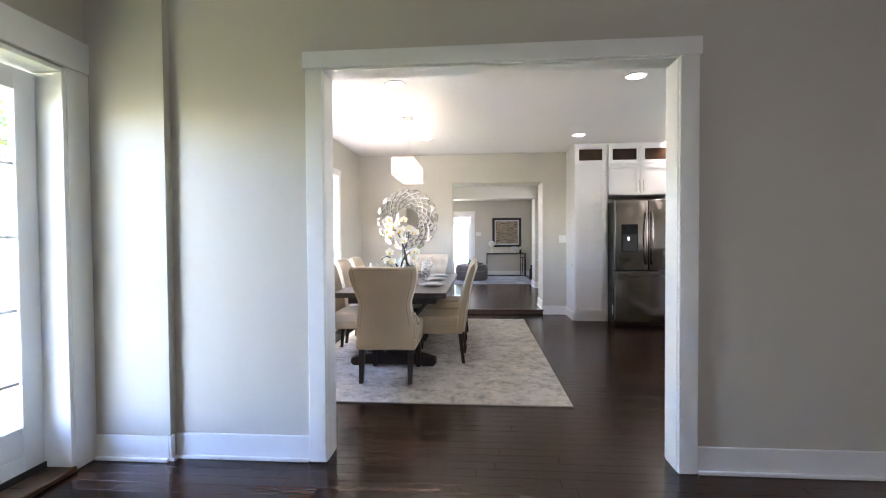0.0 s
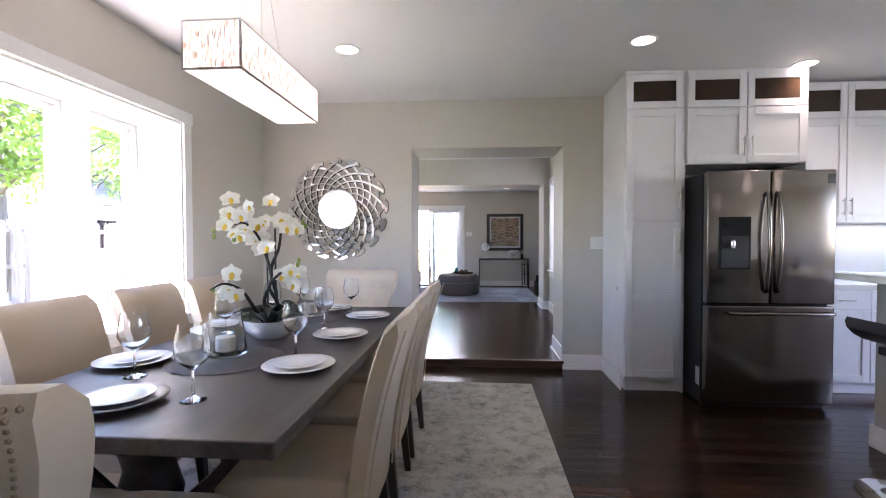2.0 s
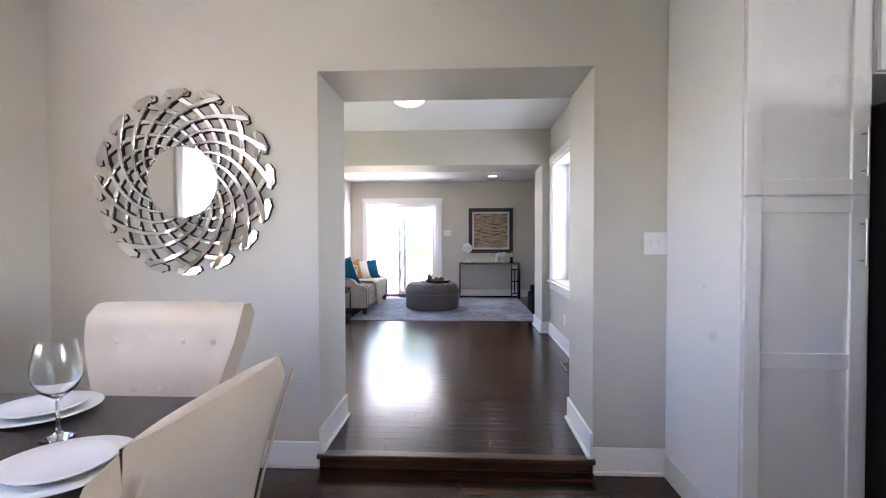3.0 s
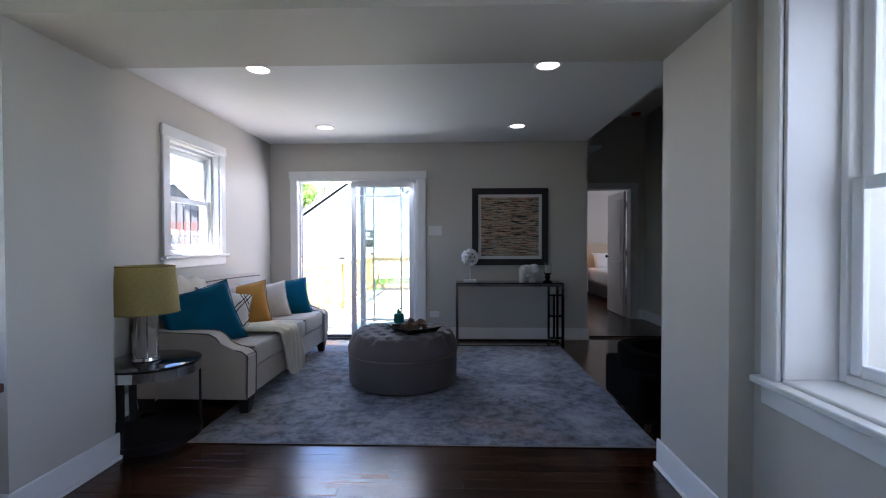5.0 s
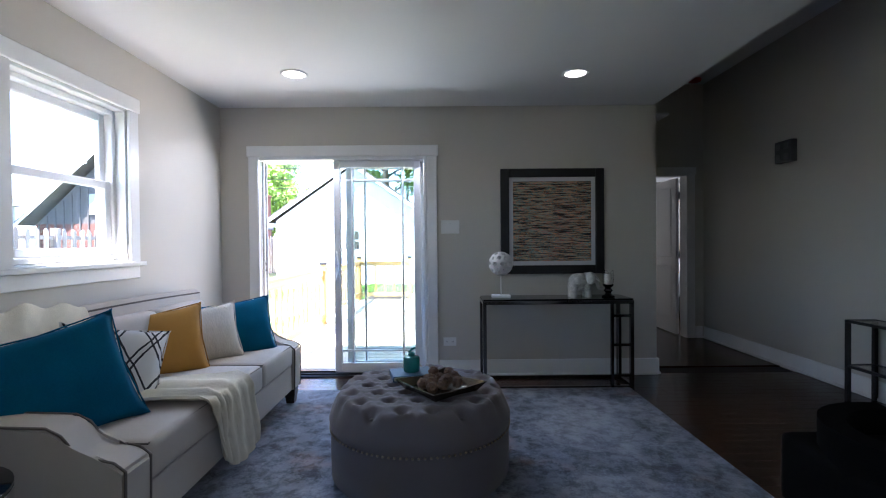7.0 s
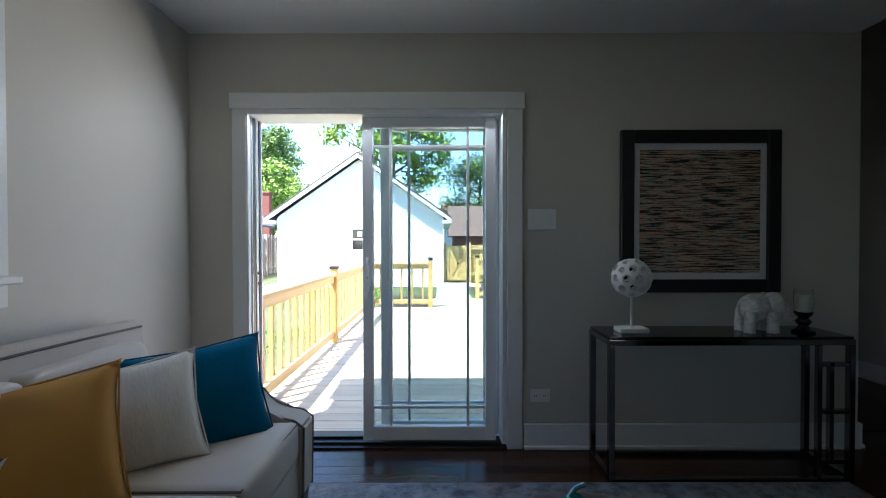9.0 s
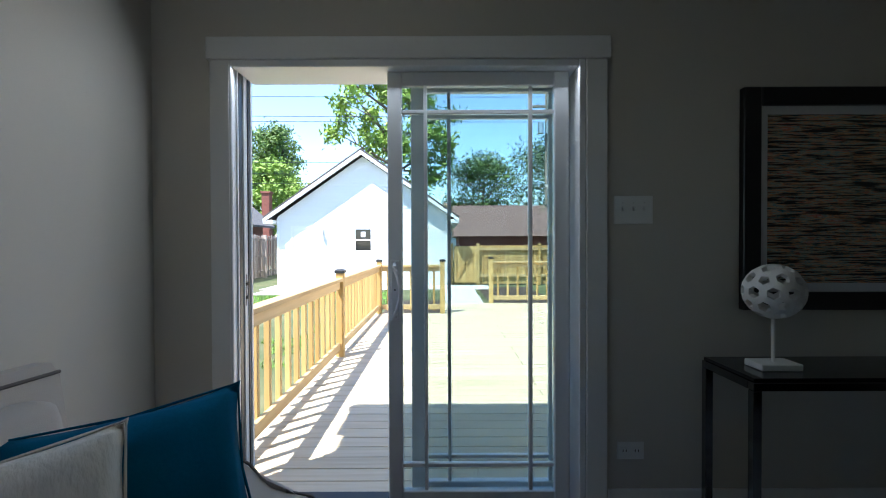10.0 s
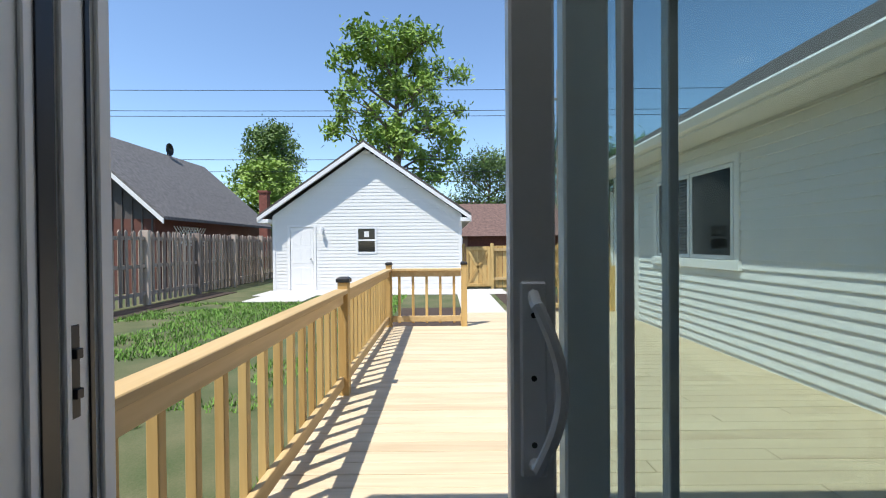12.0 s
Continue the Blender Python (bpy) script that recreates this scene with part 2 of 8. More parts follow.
def lathe(bm, profile, c=(0, 0, 0), seg=28, axis="z"):
    rings = []
    for r, h in profile:
        ring = []
        for i in range(seg):
            a = 2 * math.pi * i / seg
            p = (r * math.cos(a), r * math.sin(a), h)
            p = {"z": p, "y": (p[0], p[2], p[1]), "x": (p[2], p[0], p[1])}[axis]
            ring.append(bm.verts.new((c[0] + p[0], c[1] + p[1], c[2] + p[2])))
        rings.append(ring)
    for a, b in zip(rings, rings[1:]):
        for i in range(seg):
            bm.faces.new((a[i], a[(i + 1) % seg], b[(i + 1) % seg], b[i]))
    for ring, (r, h) in ((rings[0], profile[0]), (rings[-1], profile[-1])):
        if r > 1e-5:
            bm.faces.new(ring)
    bmesh.ops.remove_doubles(bm, verts=[v for ring in (rings[0], rings[-1]) for v in ring], dist=1e-6)


def cyl(bm, c, r, h, seg=20, axis="z", r2=None):
    lathe(bm, [(r, 0), (r if r2 is None else r2, h)], c, seg, axis)


def tube(bm, pts, r, seg=8, closed=False):
    pts = [Vector(p) for p in pts]
    n = len(pts)
    rings, up = [], None
    for i, p in enumerate(pts):
        a = pts[(i - 1) % n] if closed or i else p
        b = pts[(i + 1) % n] if closed or i < n - 1 else p
        d = (b - a).normalized()
        if up is None:
            up = d.orthogonal().normalized()
        up = (up - d * up.dot(d)).normalized()
        side = d.cross(up)
        rad = r[i] if isinstance(r, (list, tuple)) else r
        rings.append([bm.verts.new(p + (up * math.cos(2 * math.pi * k / seg) + side * math.sin(2 * math.pi * k / seg)) * rad) for k in range(seg)])
    for i in range(n if closed else n - 1):
        a, b = rings[i], rings[(i + 1) % n]
        for k in range(seg):
            bm.faces.new((a[k], a[(k + 1) % seg], b[(k + 1) % seg], b[k]))
    if not closed:
        bm.faces.new(rings[0])
        bm.faces.new(rings[-1])


def loft(bm, loops, cap=True):
    """Bridge closed loops of equal length."""
    rings = [[bm.verts.new(p) for p in lp] for lp in loops]
    for a, b in zip(rings, rings[1:]):
        k = len(a)
        for i in range(k):
            bm.faces.new((a[i], a[(i + 1) % k], b[(i + 1) % k], b[i]))
    if cap:
        bm.faces.new(rings[0])
        bm.faces.new(rings[-1])
    return rings


def prism(bm, outline, axis, lo, hi):
    """Extrude an outline of (u, v) along an axis."""
    def p(u, v, w):
        return {"x": (w, u, v), "y": (u, w, v), "z": (u, v, w)}[axis]
    loft(bm, [[p(u, v, lo) for u, v in outline], [p(u, v, hi) for u, v in outline]])


def wall(name, axis, at, thick, lo, hi, z0, z1, holes=(), label="greige painted drywall wall", material=None):
    """A wall across an axis from at to at + thick, along the other from lo to hi, with holes (a, b, bottom, top)."""
    us = sorted({lo, hi, *[h[0] for h in holes], *[h[1] for h in holes]})
    zs = sorted({z0, z1, *[h[2] for h in holes], *[h[3] for h in holes]})
    a0, a1 = sorted((at, at + thick))

    def solid(i, j):
        if i < 0 or j < 0 or i >= len(us) - 1 or j >= len(zs) - 1:
            return False
        uc, zc = (us[i] + us[i + 1]) / 2, (zs[j] + zs[j + 1]) / 2
        return not any(h[0] < uc < h[1] and h[2] < zc < h[3] for h in holes)

    bm = B()

    def quad(pts):
        bm.faces.new([bm.verts.new((w, u, z) if axis == "x" else (u, w, z)) for u, w, z in pts])

    for i in range(len(us) - 1):
        for j in range(len(zs) - 1):
            if not solid(i, j):
                continue
            u0, u1, b0, b1 = us[i], us[i + 1], zs[j], zs[j + 1]
            quad([(u0, a0, b0), (u1, a0, b0), (u1, a0, b1), (u0, a0, b1)])
            quad([(u0, a1, b0), (u0, a1, b1), (u1, a1, b1), (u1, a1, b0)])
            if not solid(i - 1, j):
                quad([(u0, a0, b0), (u0, a0, b1), (u0, a1, b1), (u0, a1, b0)])
            if not solid(i + 1, j):
                quad([(u1, a0, b0), (u1, a1, b0), (u1, a1, b1), (u1, a0, b1)])
            if not solid(i, j - 1):
                quad([(u0, a0, b0), (u0, a1, b0), (u1, a1, b0), (u1, a0, b0)])
            if not solid(i, j + 1):
                quad([(u0, a0, b1), (u1, a0, b1), (u1, a1, b1), (u0, a1, b1)])
    bmesh.ops.remove_doubles(bm, verts=bm.verts, dist=1e-5)
    return setting(name, bm, material or PAINT, label, "wall")


# ---- structure: plan ----
H0, H1, HL, HH = 2.68, 2.67, 2.49, 3.19      # ceilings: front and dining, office, living, hall
ZL = 0.08                                    # raised floor of office and living room
YD, YO, YB, YF = 8.69, 9.24, 12.00, 15.70    # dining far wall, office start, beam, living far wall

# floors: dark base slabs under the boards
setting("floor", boxes(((-1.7, -1.8, -0.15), (7.4, YD, -0.018))), SUBFLOOR, "dark base under the hardwood boards", "floor")
setting("floor_2", boxes(((-1.6, YD + 0.02, -0.15), (5.2, 15.95, ZL - 0.018))), SUBFLOOR, "dark base under the raised hardwood boards", "floor")
setting("floor_3", boxes(((2.56, 15.951, -0.15), (7.6, 17.19, ZL - 0.003)), ((2.962, 17.19, -0.15), (7.6, 21.2, ZL - 0.003))), FLOOR, "dark hardwood floor of hall and bedroom", "floor")

# ceilings
setting("ceiling_front", boxes(((-1.7, -1.8, H0), (7.4, YD, H0 + 0.2))), CEIL, "smooth white painted ceiling", "ceiling")
setting("ceiling_office", boxes(((-1.3, YO, H1), (2.7, YB, H1 + 0.2))), CEIL, "smooth white painted ceiling", "ceiling")
setting("ceiling_living", boxes(((-1.4, 12.59, HL), (2.68, 15.9, HL + 0.3))), CEIL, "smooth white painted ceiling", "ceiling")
setting("ceiling_hall", boxes(((2.68, 12.3, HH), (4.3, 17.3, HH + 0.2))), CEIL, "higher white hall ceiling", "ceiling")

# front room
wall("wall_front_left", "x", -1.40, -0.2, -1.8, 3.6, -0.1, H0, [(2.42, 3.40, -0.1, 2.20)])
wall("wall_front_back", "y", -1.8, -0.15, -1.7, 4.6, -0.1, H0)
wall("wall_front_right", "x", 4.45, 0.15, -1.8, 3.6, -0.1, H0)
wall("wall_front_opening", "y", 3.60, 0.14, -1.6, 4.6, -0.1, H0, [(-0.03, 1.925, -0.1, 2.235)])
setting("wall_chase", boxes(((-1.40, 3.545, -0.05), (-0.925, 3.6, H0))), PAINT, "greige painted wall chase in the corner", "wall")
# dining room and kitchen
wall("wall_dining_left", "x", -1.15, -0.16, 3.74, YD, -0.1, H0, [(5.09, 7.42, 0.74, 2.17)])
wall("wall_dining_far", "y", YD, YO - YD, -1.3, 7.4, -0.1, H0 + 0.1, [(0.41, 1.915, -0.1, 2.20)])
# the opening in the right kitchen wall is unseen, added beside the fill lamp
wall("wall_kitchen_right", "x", 7.2, 0.15, 3.6, YD, -0.1, H0, [(4.2, 6.2, 1.0, 2.2)])
wall("wall_kitchen_near", "y", 3.60, 0.14, 4.601, 7.4, -0.1, H0)
# office
wall("wall_office_left", "x", -0.95, -0.2, YO, YB, 0, H1, [(10.45, 11.75, 0.80, 2.17)])
wall("wall_office_right", "x", 2.30, 0.35, YO, YB, 0, H1, [(10.20, 11.85, 0.765, 2.20)])
wall("wall_beam", "y", YB, 0.59, -1.4, 4.2, 0, HH + 0.1, [(-0.767, 2.20, 0, 2.225)], "greige painted beam and stub walls between office and living room")
# living room
wall("wall_living_left", "x", -1.19, -0.2, 12.59, YF, 0, HL + 0.1, [(13.72, 14.50, 1.17, 2.12)])
wall("wall_living_far", "y", YF, 0.16, -1.4, 2.70, 0, HL + 0.3, [(-0.868, 0.648, ZL - 0.02, 2.05)])
setting("wall_hall_upper", boxes(((2.53, 12.59, HL + 0.3), (2.68, YF + 0.16, HH + 0.1))), PAINT, "greige painted wall above the living ceiling", "wall")
wall("wall_hall_left", "x", 2.55, 0.15, 15.861, 17.2, 0, HH + 0.1)
wall("wall_hall_end", "y", 17.20, 0.14, 2.55, 4.3, 0, HH + 0.1, [(3.02, 3.80, 0, 2.09)])
wall("wall_living_right", "x", 4.00, 0.2, 12.59, 17.2, 0, HH + 0.1)
# bedroom beyond the hall door
wall("wall_bedroom_far", "y", 21.0, 0.15, 2.965, 7.6, 0, 2.6)
wall("wall_bedroom_left", "x", 2.96, 0.13, 17.34, 21.0, 0, 2.6)
wall("wall_bedroom_right", "x", 7.4, 0.15, 17.34, 21.0, 0, 2.6)
wall("wall_bedroom_near", "y", 17.20, 0.14, 4.301, 7.6, 0, 2.6)
setting("ceiling_bedroom", boxes(((2.965, 17.34, 2.5), (7.6, 21.1, 2.62))), CEIL, "white bedroom ceiling", "ceiling")


def board(name, a, b, bev=0.004):
    return setting(name, boxes((a, b), bev=bev), TRIM, "white painted flat trim board", "trim")


def baseboard(axis, at, out, lo, hi, z0, h=0.145):
    """A baseboard with a rounded shoe, against a wall face at, standing out towards out."""
    s = 1 if out > 0 else -1
    w0, w1 = sorted((at + s * 0.001, at + s * 0.016))
    q0, q1 = sorted((at + s * 0.016, at + s * 0.032))
    pr = [((w0, lo, z0), (w1, hi, z0 + h)), ((q0, lo, z0), (q1, hi, z0 + 0.022))]
    if axis == "y":
        pr = [((p[1], p[0], p[2]), (r[1], r[0], r[2])) for p, r in pr]
    return setting("baseboard", boxes(*pr, bev=0.004), TRIM, "white painted baseboard with shoe moulding", "baseboard")


# first opening: jambs, casings and head with cap
board("trim", (-0.030, 3.598, 0.0), (-0.012, 3.742, 2.217))
board("trim", (1.907, 3.598, 0.0), (1.925, 3.742, 2.217))
board("trim", (-0.030, 3.598, 2.217), (1.925, 3.742, 2.235))
for yo in (3.577, 3.742):
    board("trim", (-0.115, yo, 0.0), (-0.016, yo + 0.021, 2.222))
    board("trim", (1.911, yo, 0.0), (2.010, yo + 0.021, 2.222))
    board("trim", (-0.128, yo - 0.004, 2.2225), (2.023, yo + 0.024, 2.318))
baseboard("y", 3.60, -1, 2.012, 4.45, 0)
baseboard("y", 3.60, -1, -0.92, -0.117, 0)
baseboard("y", 3.545, -1, -1.37, -0.925, 0)
baseboard("x", -0.925, 1, 3.53, 3.566, 0)
baseboard("x", -1.15, 1, 3.765, YD - 0.02, 0, 0.17)
baseboard("y", YD, -1, -1.13, 0.41, 0)
baseboard("y", YD, -1, 1.915, 2.299, 0)
baseboard("x", 0.41, 1, YD - 0.02, YO, ZL)
baseboard("x", 1.915, -1, YD - 0.02, YO, ZL)
baseboard("x", 2.30, -1, YO, YB, ZL)
baseboard("x", -0.95, 1, YO, YB, ZL)
baseboard("y", YB, -1, 2.20, 2.285, ZL)
baseboard("y", YB, -1, -0.935, -0.767, ZL)
baseboard("x", 2.20, -1, YB - 0.02, 12.61, ZL)
baseboard("x", -0.767, 1, YB - 0.02, 12.61, ZL)
baseboard("x", -1.19, 1, 12.6, YF, ZL)
baseboard("y", YF, -1, -1.17, -0.93, ZL)
baseboard("y", YF, -1, 0.745, 2.70, ZL)
baseboard("x", 2.70, 1, YF - 0.02, 17.2, ZL)
baseboard("x", 4.00, -1, 12.6, 17.18, ZL)
baseboard("y", 17.20, -1, 3.89, 3.98, ZL)


def wpart(name, bm, material, parent, label="", smooth=0):
    """A part whose mesh is in world coordinates, under a top-level thing."""
    ob = part(name, bm, material, parent, label, smooth)
    ob.matrix_parent_inverse = parent.matrix_basis.inverted()
    return ob


def at(x, y, z, rz=0):
    return pose(x, y, z, 0, 0, rz)


# ---- windows and doors ----
def sash(parent, axis, plane, u0, u1, z0, z1, rail=0.045, depth=0.035, cols=1, rows=1, pane=None, name="sash"):
    """A framed pane across an axis, centred on plane."""
    def q(u, w, z):
        return (w, u, z) if axis == "x" else (u, w, z)
    a, b = plane - depth / 2, plane + depth / 2
    pr = [(q(u0, a, z0), q(u0 + rail, b, z1)), (q(u1 - rail, a, z0), q(u1, b, z1)), (q(u0 + rail, a, z0), q(u1 - rail, b, z0 + rail)), (q(u0 + rail, a, z1 - rail), q(u1 - rail, b, z1))]
    s = wpart(name, boxes(*pr, bev=0.004), VINYL, parent)
    p = part("pane", boxes((q(u0 + rail * 0.7, plane - 0.003, z0 + rail * 0.7), q(u1 - rail * 0.7, plane + 0.003, z1 - rail * 0.7))), pane or PANE, s, "clear window glass")
    p.visible_shadow = False
    for i in range(1, cols):
        u = u0 + rail + (u1 - u0 - 2 * rail) * i / cols
        part("muntin", boxes((q(u - 0.009, plane - 0.012, z0 + rail), q(u + 0.009, plane + 0.012, z1 - rail)), bev=0.003), VINYL, s)
    for i in range(1, rows):
        z = z0 + rail + (z1 - z0 - 2 * rail) * i / rows
        part("muntin", boxes((q(u0 + rail, plane - 0.011, z - 0.009), q(u1 - rail, plane + 0.011, z + 0.009)), bev=0.003), VINYL, s)
    return s


def window(name, axis, face, out, u0, u1, z0, z1, depth, units, label, casing=0.085, stool=0.05):
    """A cased window in a wall whose room face is at face; out: the way to the outside. units: (start, end, hung)."""
    w = tagged(new(name), label, "window", "", "structure")
    w.matrix_basis = at(face, (u0 + u1) / 2, z0) if axis == "x" else at((u0 + u1) / 2, face, z0)
    s = out

    def q(u, d, z):
        x = face + s * d
        return (x, u, z) if axis == "x" else (u, x, z)

    def bx(n, *pairs, bev=0.004):
        fixed = []
        for a, b in pairs:
            fixed.append((tuple(min(c) for c in zip(a, b)), tuple(max(c) for c in zip(a, b))))
        return wpart(n, boxes(*fixed, bev=bev), TRIM, w)
    bx("casing", (q(u0 - casing, -0.021, z0), q(u0 + 0.002, -0.001, z1)))
    bx("casing", (q(u1 - 0.002, -0.021, z0), q(u1 + casing, -0.001, z1)))
    bx("head_casing", (q(u0 - casing - 0.012, -0.025, z1), q(u1 + casing + 0.012, -0.001, z1 + 0.09)))
    bx("sill", (q(u0 - casing - 0.02, -stool, z0 - 0.026), q(u1 + casing + 0.02, -0.0005, z0)), (q(u0 + 0.001, 0, z0 - 0.012), q(u1 - 0.001, depth, z0 + 0.012)))
    bx("apron", (q(u0 - casing, -0.018, z0 - 0.105), q(u1 + casing, -0.001, z0 - 0.027)))
    bx("jamb", (q(u0, 0, z0 + 0.013), q(u0 + 0.016, depth, z1)), bev=0.002)
    bx("jamb", (q(u1 - 0.016, 0, z0 + 0.013), q(u1, depth, z1)), bev=0.002)
    bx("jamb", (q(u0 + 0.0165, 0, z1 - 0.016), q(u1 - 0.0165, depth, z1)), bev=0.002)
    p = face + s * (depth - 0.035)
    for i, (a, b, hung) in enumerate(units):
        lo, hi = z0 + 0.014, z1 - 0.018
        bx("window_frame", (q(a, depth - 0.075, lo), q(a + 0.03, depth, hi)), (q(b - 0.03, depth - 0.075, lo), q(b, depth, hi)), (q(a + 0.03, depth - 0.075, lo), q(b - 0.03, depth, lo + 0.03)), (q(a + 0.03, depth - 0.075, hi - 0.03), q(b - 0.03, depth, hi)))
        lo, hi, a, b = lo + 0.031, hi - 0.031, a + 0.031, b - 0.031
        if hung:
            mid = (lo + hi) / 2
            sash(w, axis, p + s * 0.018, a, b, mid - 0.02, hi, depth=0.028)
            sash(w, axis, p - s * 0.014, a, b, lo, mid + 0.02, depth=0.028)
        else:
            sash(w, axis, p, a, b, lo, hi, rail=0.035)
    for (a0, b0, _), (a1, b1, _) in zip(units, units[1:]):
        bx("mullion", (q(b0 + 0.001, depth - 0.16, z0 + 0.0135), q(a1 - 0.001, depth, z1 - 0.0165)))
    return w


window("window_1", "x", -1.15, -1, 5.09, 7.42, 0.74, 2.17, 0.42, [(5.11, 5.62, True), (5.74, 6.78, False), (6.90, 7.40, True)], "large white triple window with deep sill, overexposed daylight")
setting("window_bay", boxes(((-1.62, 5.00, 0.55), (-1.315, 7.51, 0.724)), ((-1.62, 5.00, 2.172), (-1.315, 7.51, 2.35)), ((-1.62, 5.00, 0.724), (-1.315, 5.088, 2.172)), ((-1.62, 7.422, 0.724), (-1.315, 7.51, 2.172))), SIDING, "shallow box bay around the dining window", "wall")
window("window_2", "x", 2.30, 1, 10.20, 11.85, 0.765, 2.20, 0.26, [(10.22, 11.01, True), (11.04, 11.83, True)], "white double-hung twin window with deep jamb and sill")
window("window_3", "x", -0.95, -1, 10.45, 11.75, 0.80, 2.17, 0.16, [(10.47, 11.09, True), (11.11, 11.73, True)], "white double-hung window over the desk")
window("window_4", "x", -1.19, -1, 13.72, 14.50, 1.17, 2.12, 0.13, [(13.74, 14.48, True)], "white double-hung window above the sofa")

# glazed door of the front room
d1 = tagged(new("door_1"), "white glazed patio door with divided lites", "door", "", "structure")
d1.matrix_basis = at(-1.4, 2.9, 0)
wpart("casing", boxes(((-1.398, 3.40, 0.0), (-1.375, 3.545, 2.215)), bev=0.004), TRIM, d1)
wpart("casing", boxes(((-1.398, 2.28, 0.0), (-1.375, 2.42, 2.215)), bev=0.004), TRIM, d1)
wpart("head_casing", boxes(((-1.398, 2.265, 2.216), (-1.370, 3.575, 2.39)), bev=0.004), TRIM, d1)
wpart("jamb", boxes(((-1.60, 3.375, 0.03), (-1.374, 3.40, 2.2)), ((-1.60, 2.42, 0.03), (-1.374, 2.445, 2.2)), ((-1.60, 2.445, 2.175), (-1.374, 3.375, 2.2)), bev=0.003), TRIM, d1)
wpart("threshold", boxes(((-1.62, 2.42, 0.0), (-1.36, 3.40, 0.028)), bev=0.005), NOSING, d1, "dark wood threshold")
slab = sash(d1, "x", -1.545, 2.45, 3.37, 0.035, 2.165, rail=0.115, depth=0.045, cols=3, rows=5, name="door_leaf")
part("kick_rail", boxes(((-1.566, 2.565, 0.151), (-1.524, 3.255, 0.30)), bev=0.004), VINYL, slab)
part("sweep", boxes(((-1.522, 2.45, 0.029), (-1.514, 3.37, 0.065))), BLACK, slab, "black rubber door sweep")

# sliding door of the living room
sd = tagged(new("door_2"), "white sliding glass patio door, half open", "door", "", "structure")
sd.matrix_basis = at(-0.1, YF, ZL)
wpart("casing", boxes(((-0.935, 15.677, ZL), (-0.850, 15.699, 2.05)), bev=0.004), TRIM, sd)
wpart("casing", boxes(((0.648, 15.677, ZL), (0.738, 15.699, 2.05)), bev=0.004), TRIM, sd)
wpart("head_casing", boxes(((-0.948, 15.673, 2.051), (0.752, 15.699, 2.145)), bev=0.004), TRIM, sd)
for x0, x1 in ((-0.868, -0.842), (0.618, 0.648)):
    wpart("jamb", boxes(((x0, 15.679, ZL + 0.03), (x1, 15.885, 2.05)), bev=0.004), VINYL, sd)
for y0 in (15.715, 15.775, 15.845):
    wpart("track_rib", boxes(((-0.8418, y0, ZL + 0.03), (-0.834, y0 + 0.012, 2.02)), bev=0.002), VINYL, sd)
# flat black strips paint the shade of deep grooves in the left jamb
for y0, y1 in ((15.7395, 15.770), (15.826, 15.836)):
    wpart("groove_shade", boxes(((-0.8418, y0, ZL + 0.03), (-0.8385, y1, 2.019)), bev=0.001), BLACK, sd, "black strip painted for the shade in the jamb grooves")
wpart("head_track", boxes(((-0.842, 15.679, 2.02), (0.618, 15.90, 2.05)), bev=0.004), VINYL, sd)
wpart("sill_track", boxes(((-0.866, 15.679, ZL - 0.019), (0.648, 15.92, ZL + 0.012)), ((-0.842, 15.72, ZL + 0.012), (0.618, 15.728, ZL + 0.026)), ((-0.842, 15.80, ZL + 0.012), (0.618, 15.808, ZL + 0.026)), bev=0.002), DARKMETAL, sd, "dark metal door track")


def prairie_panel(name, x0, x1, y, z0, z1, st, inset=0.102):
    def g(u0, u1, b0, b1, d):
        return ((u0, y - d, b0), (u1, y + d, b1))
    f = wpart(name, boxes(g(x0, x0 + st, z0, z1, 0.02), g(x1 - st, x1, z0, z1, 0.02), g(x0 + st, x1 - st, z0, z0 + 0.085, 0.02), g(x0 + st, x1 - st, z1 - 0.06, z1, 0.02), bev=0.004), VINYL, sd)
    p = part("pane", boxes(((x0 + st - 0.01, y - 0.008, z0 + 0.07), (x1 - st + 0.01, y + 0.008, z1 - 0.05))), TINTED, f, "blue-green tinted insulated glass")
    p.visible_shadow = False
    i0, i1, b0, b1 = x0 + st, x1 - st, z0 + 0.085, z1 - 0.06
    for u in (i0 + 0.102, i1 - inset):
        part("muntin", boxes(((u - 0.008, y - 0.013, b0), (u + 0.008, y + 0.013, b1)), bev=0.002), VINYL, f)
    for z in (b0 + 0.11, b1 - 0.11):
        part("muntin", boxes(((i0, y - 0.012, z - 0.008), (i1, y + 0.012, z + 0.008)), bev=0.002), VINYL, f)
    return f


slider = prairie_panel("sliding_panel", -0.195, 0.59, 15.755, ZL + 0.028, 2.018, 0.062)
prairie_panel("fixed_panel", -0.10, 0.617, 15.835, ZL + 0.028, 2.018, 0.07, 0.016)
bm = B()
tube(bm, [(-0.165, 15.735, 1.19), (-0.164, 15.715, 1.175)] + [(-0.165 + 0.028 * math.sin(math.pi * k / 12), 15.70 - 0.012 * math.sin(math.pi * k / 12), 1.175 - 0.21 * k / 12) for k in range(13)] + [(-0.164, 15.715, 0.965), (-0.165, 15.735, 0.955)], 0.0085, 8)
part("handle", bm, VINYL, slider, "curved white pull handle", 40)
part("handle_plate", boxes(((-0.183, 15.728, 0.94), (-0.147, 15.7345, 1.205)), bev=0.003), VINYL, slider)
bm = B()
for z in (0.985, 1.075, 1.16):
    cyl(bm, (-0.165, 15.7265, z), 0.004, 0.003, 8, "y")
part("screw", bm, DARKMETAL, slider)
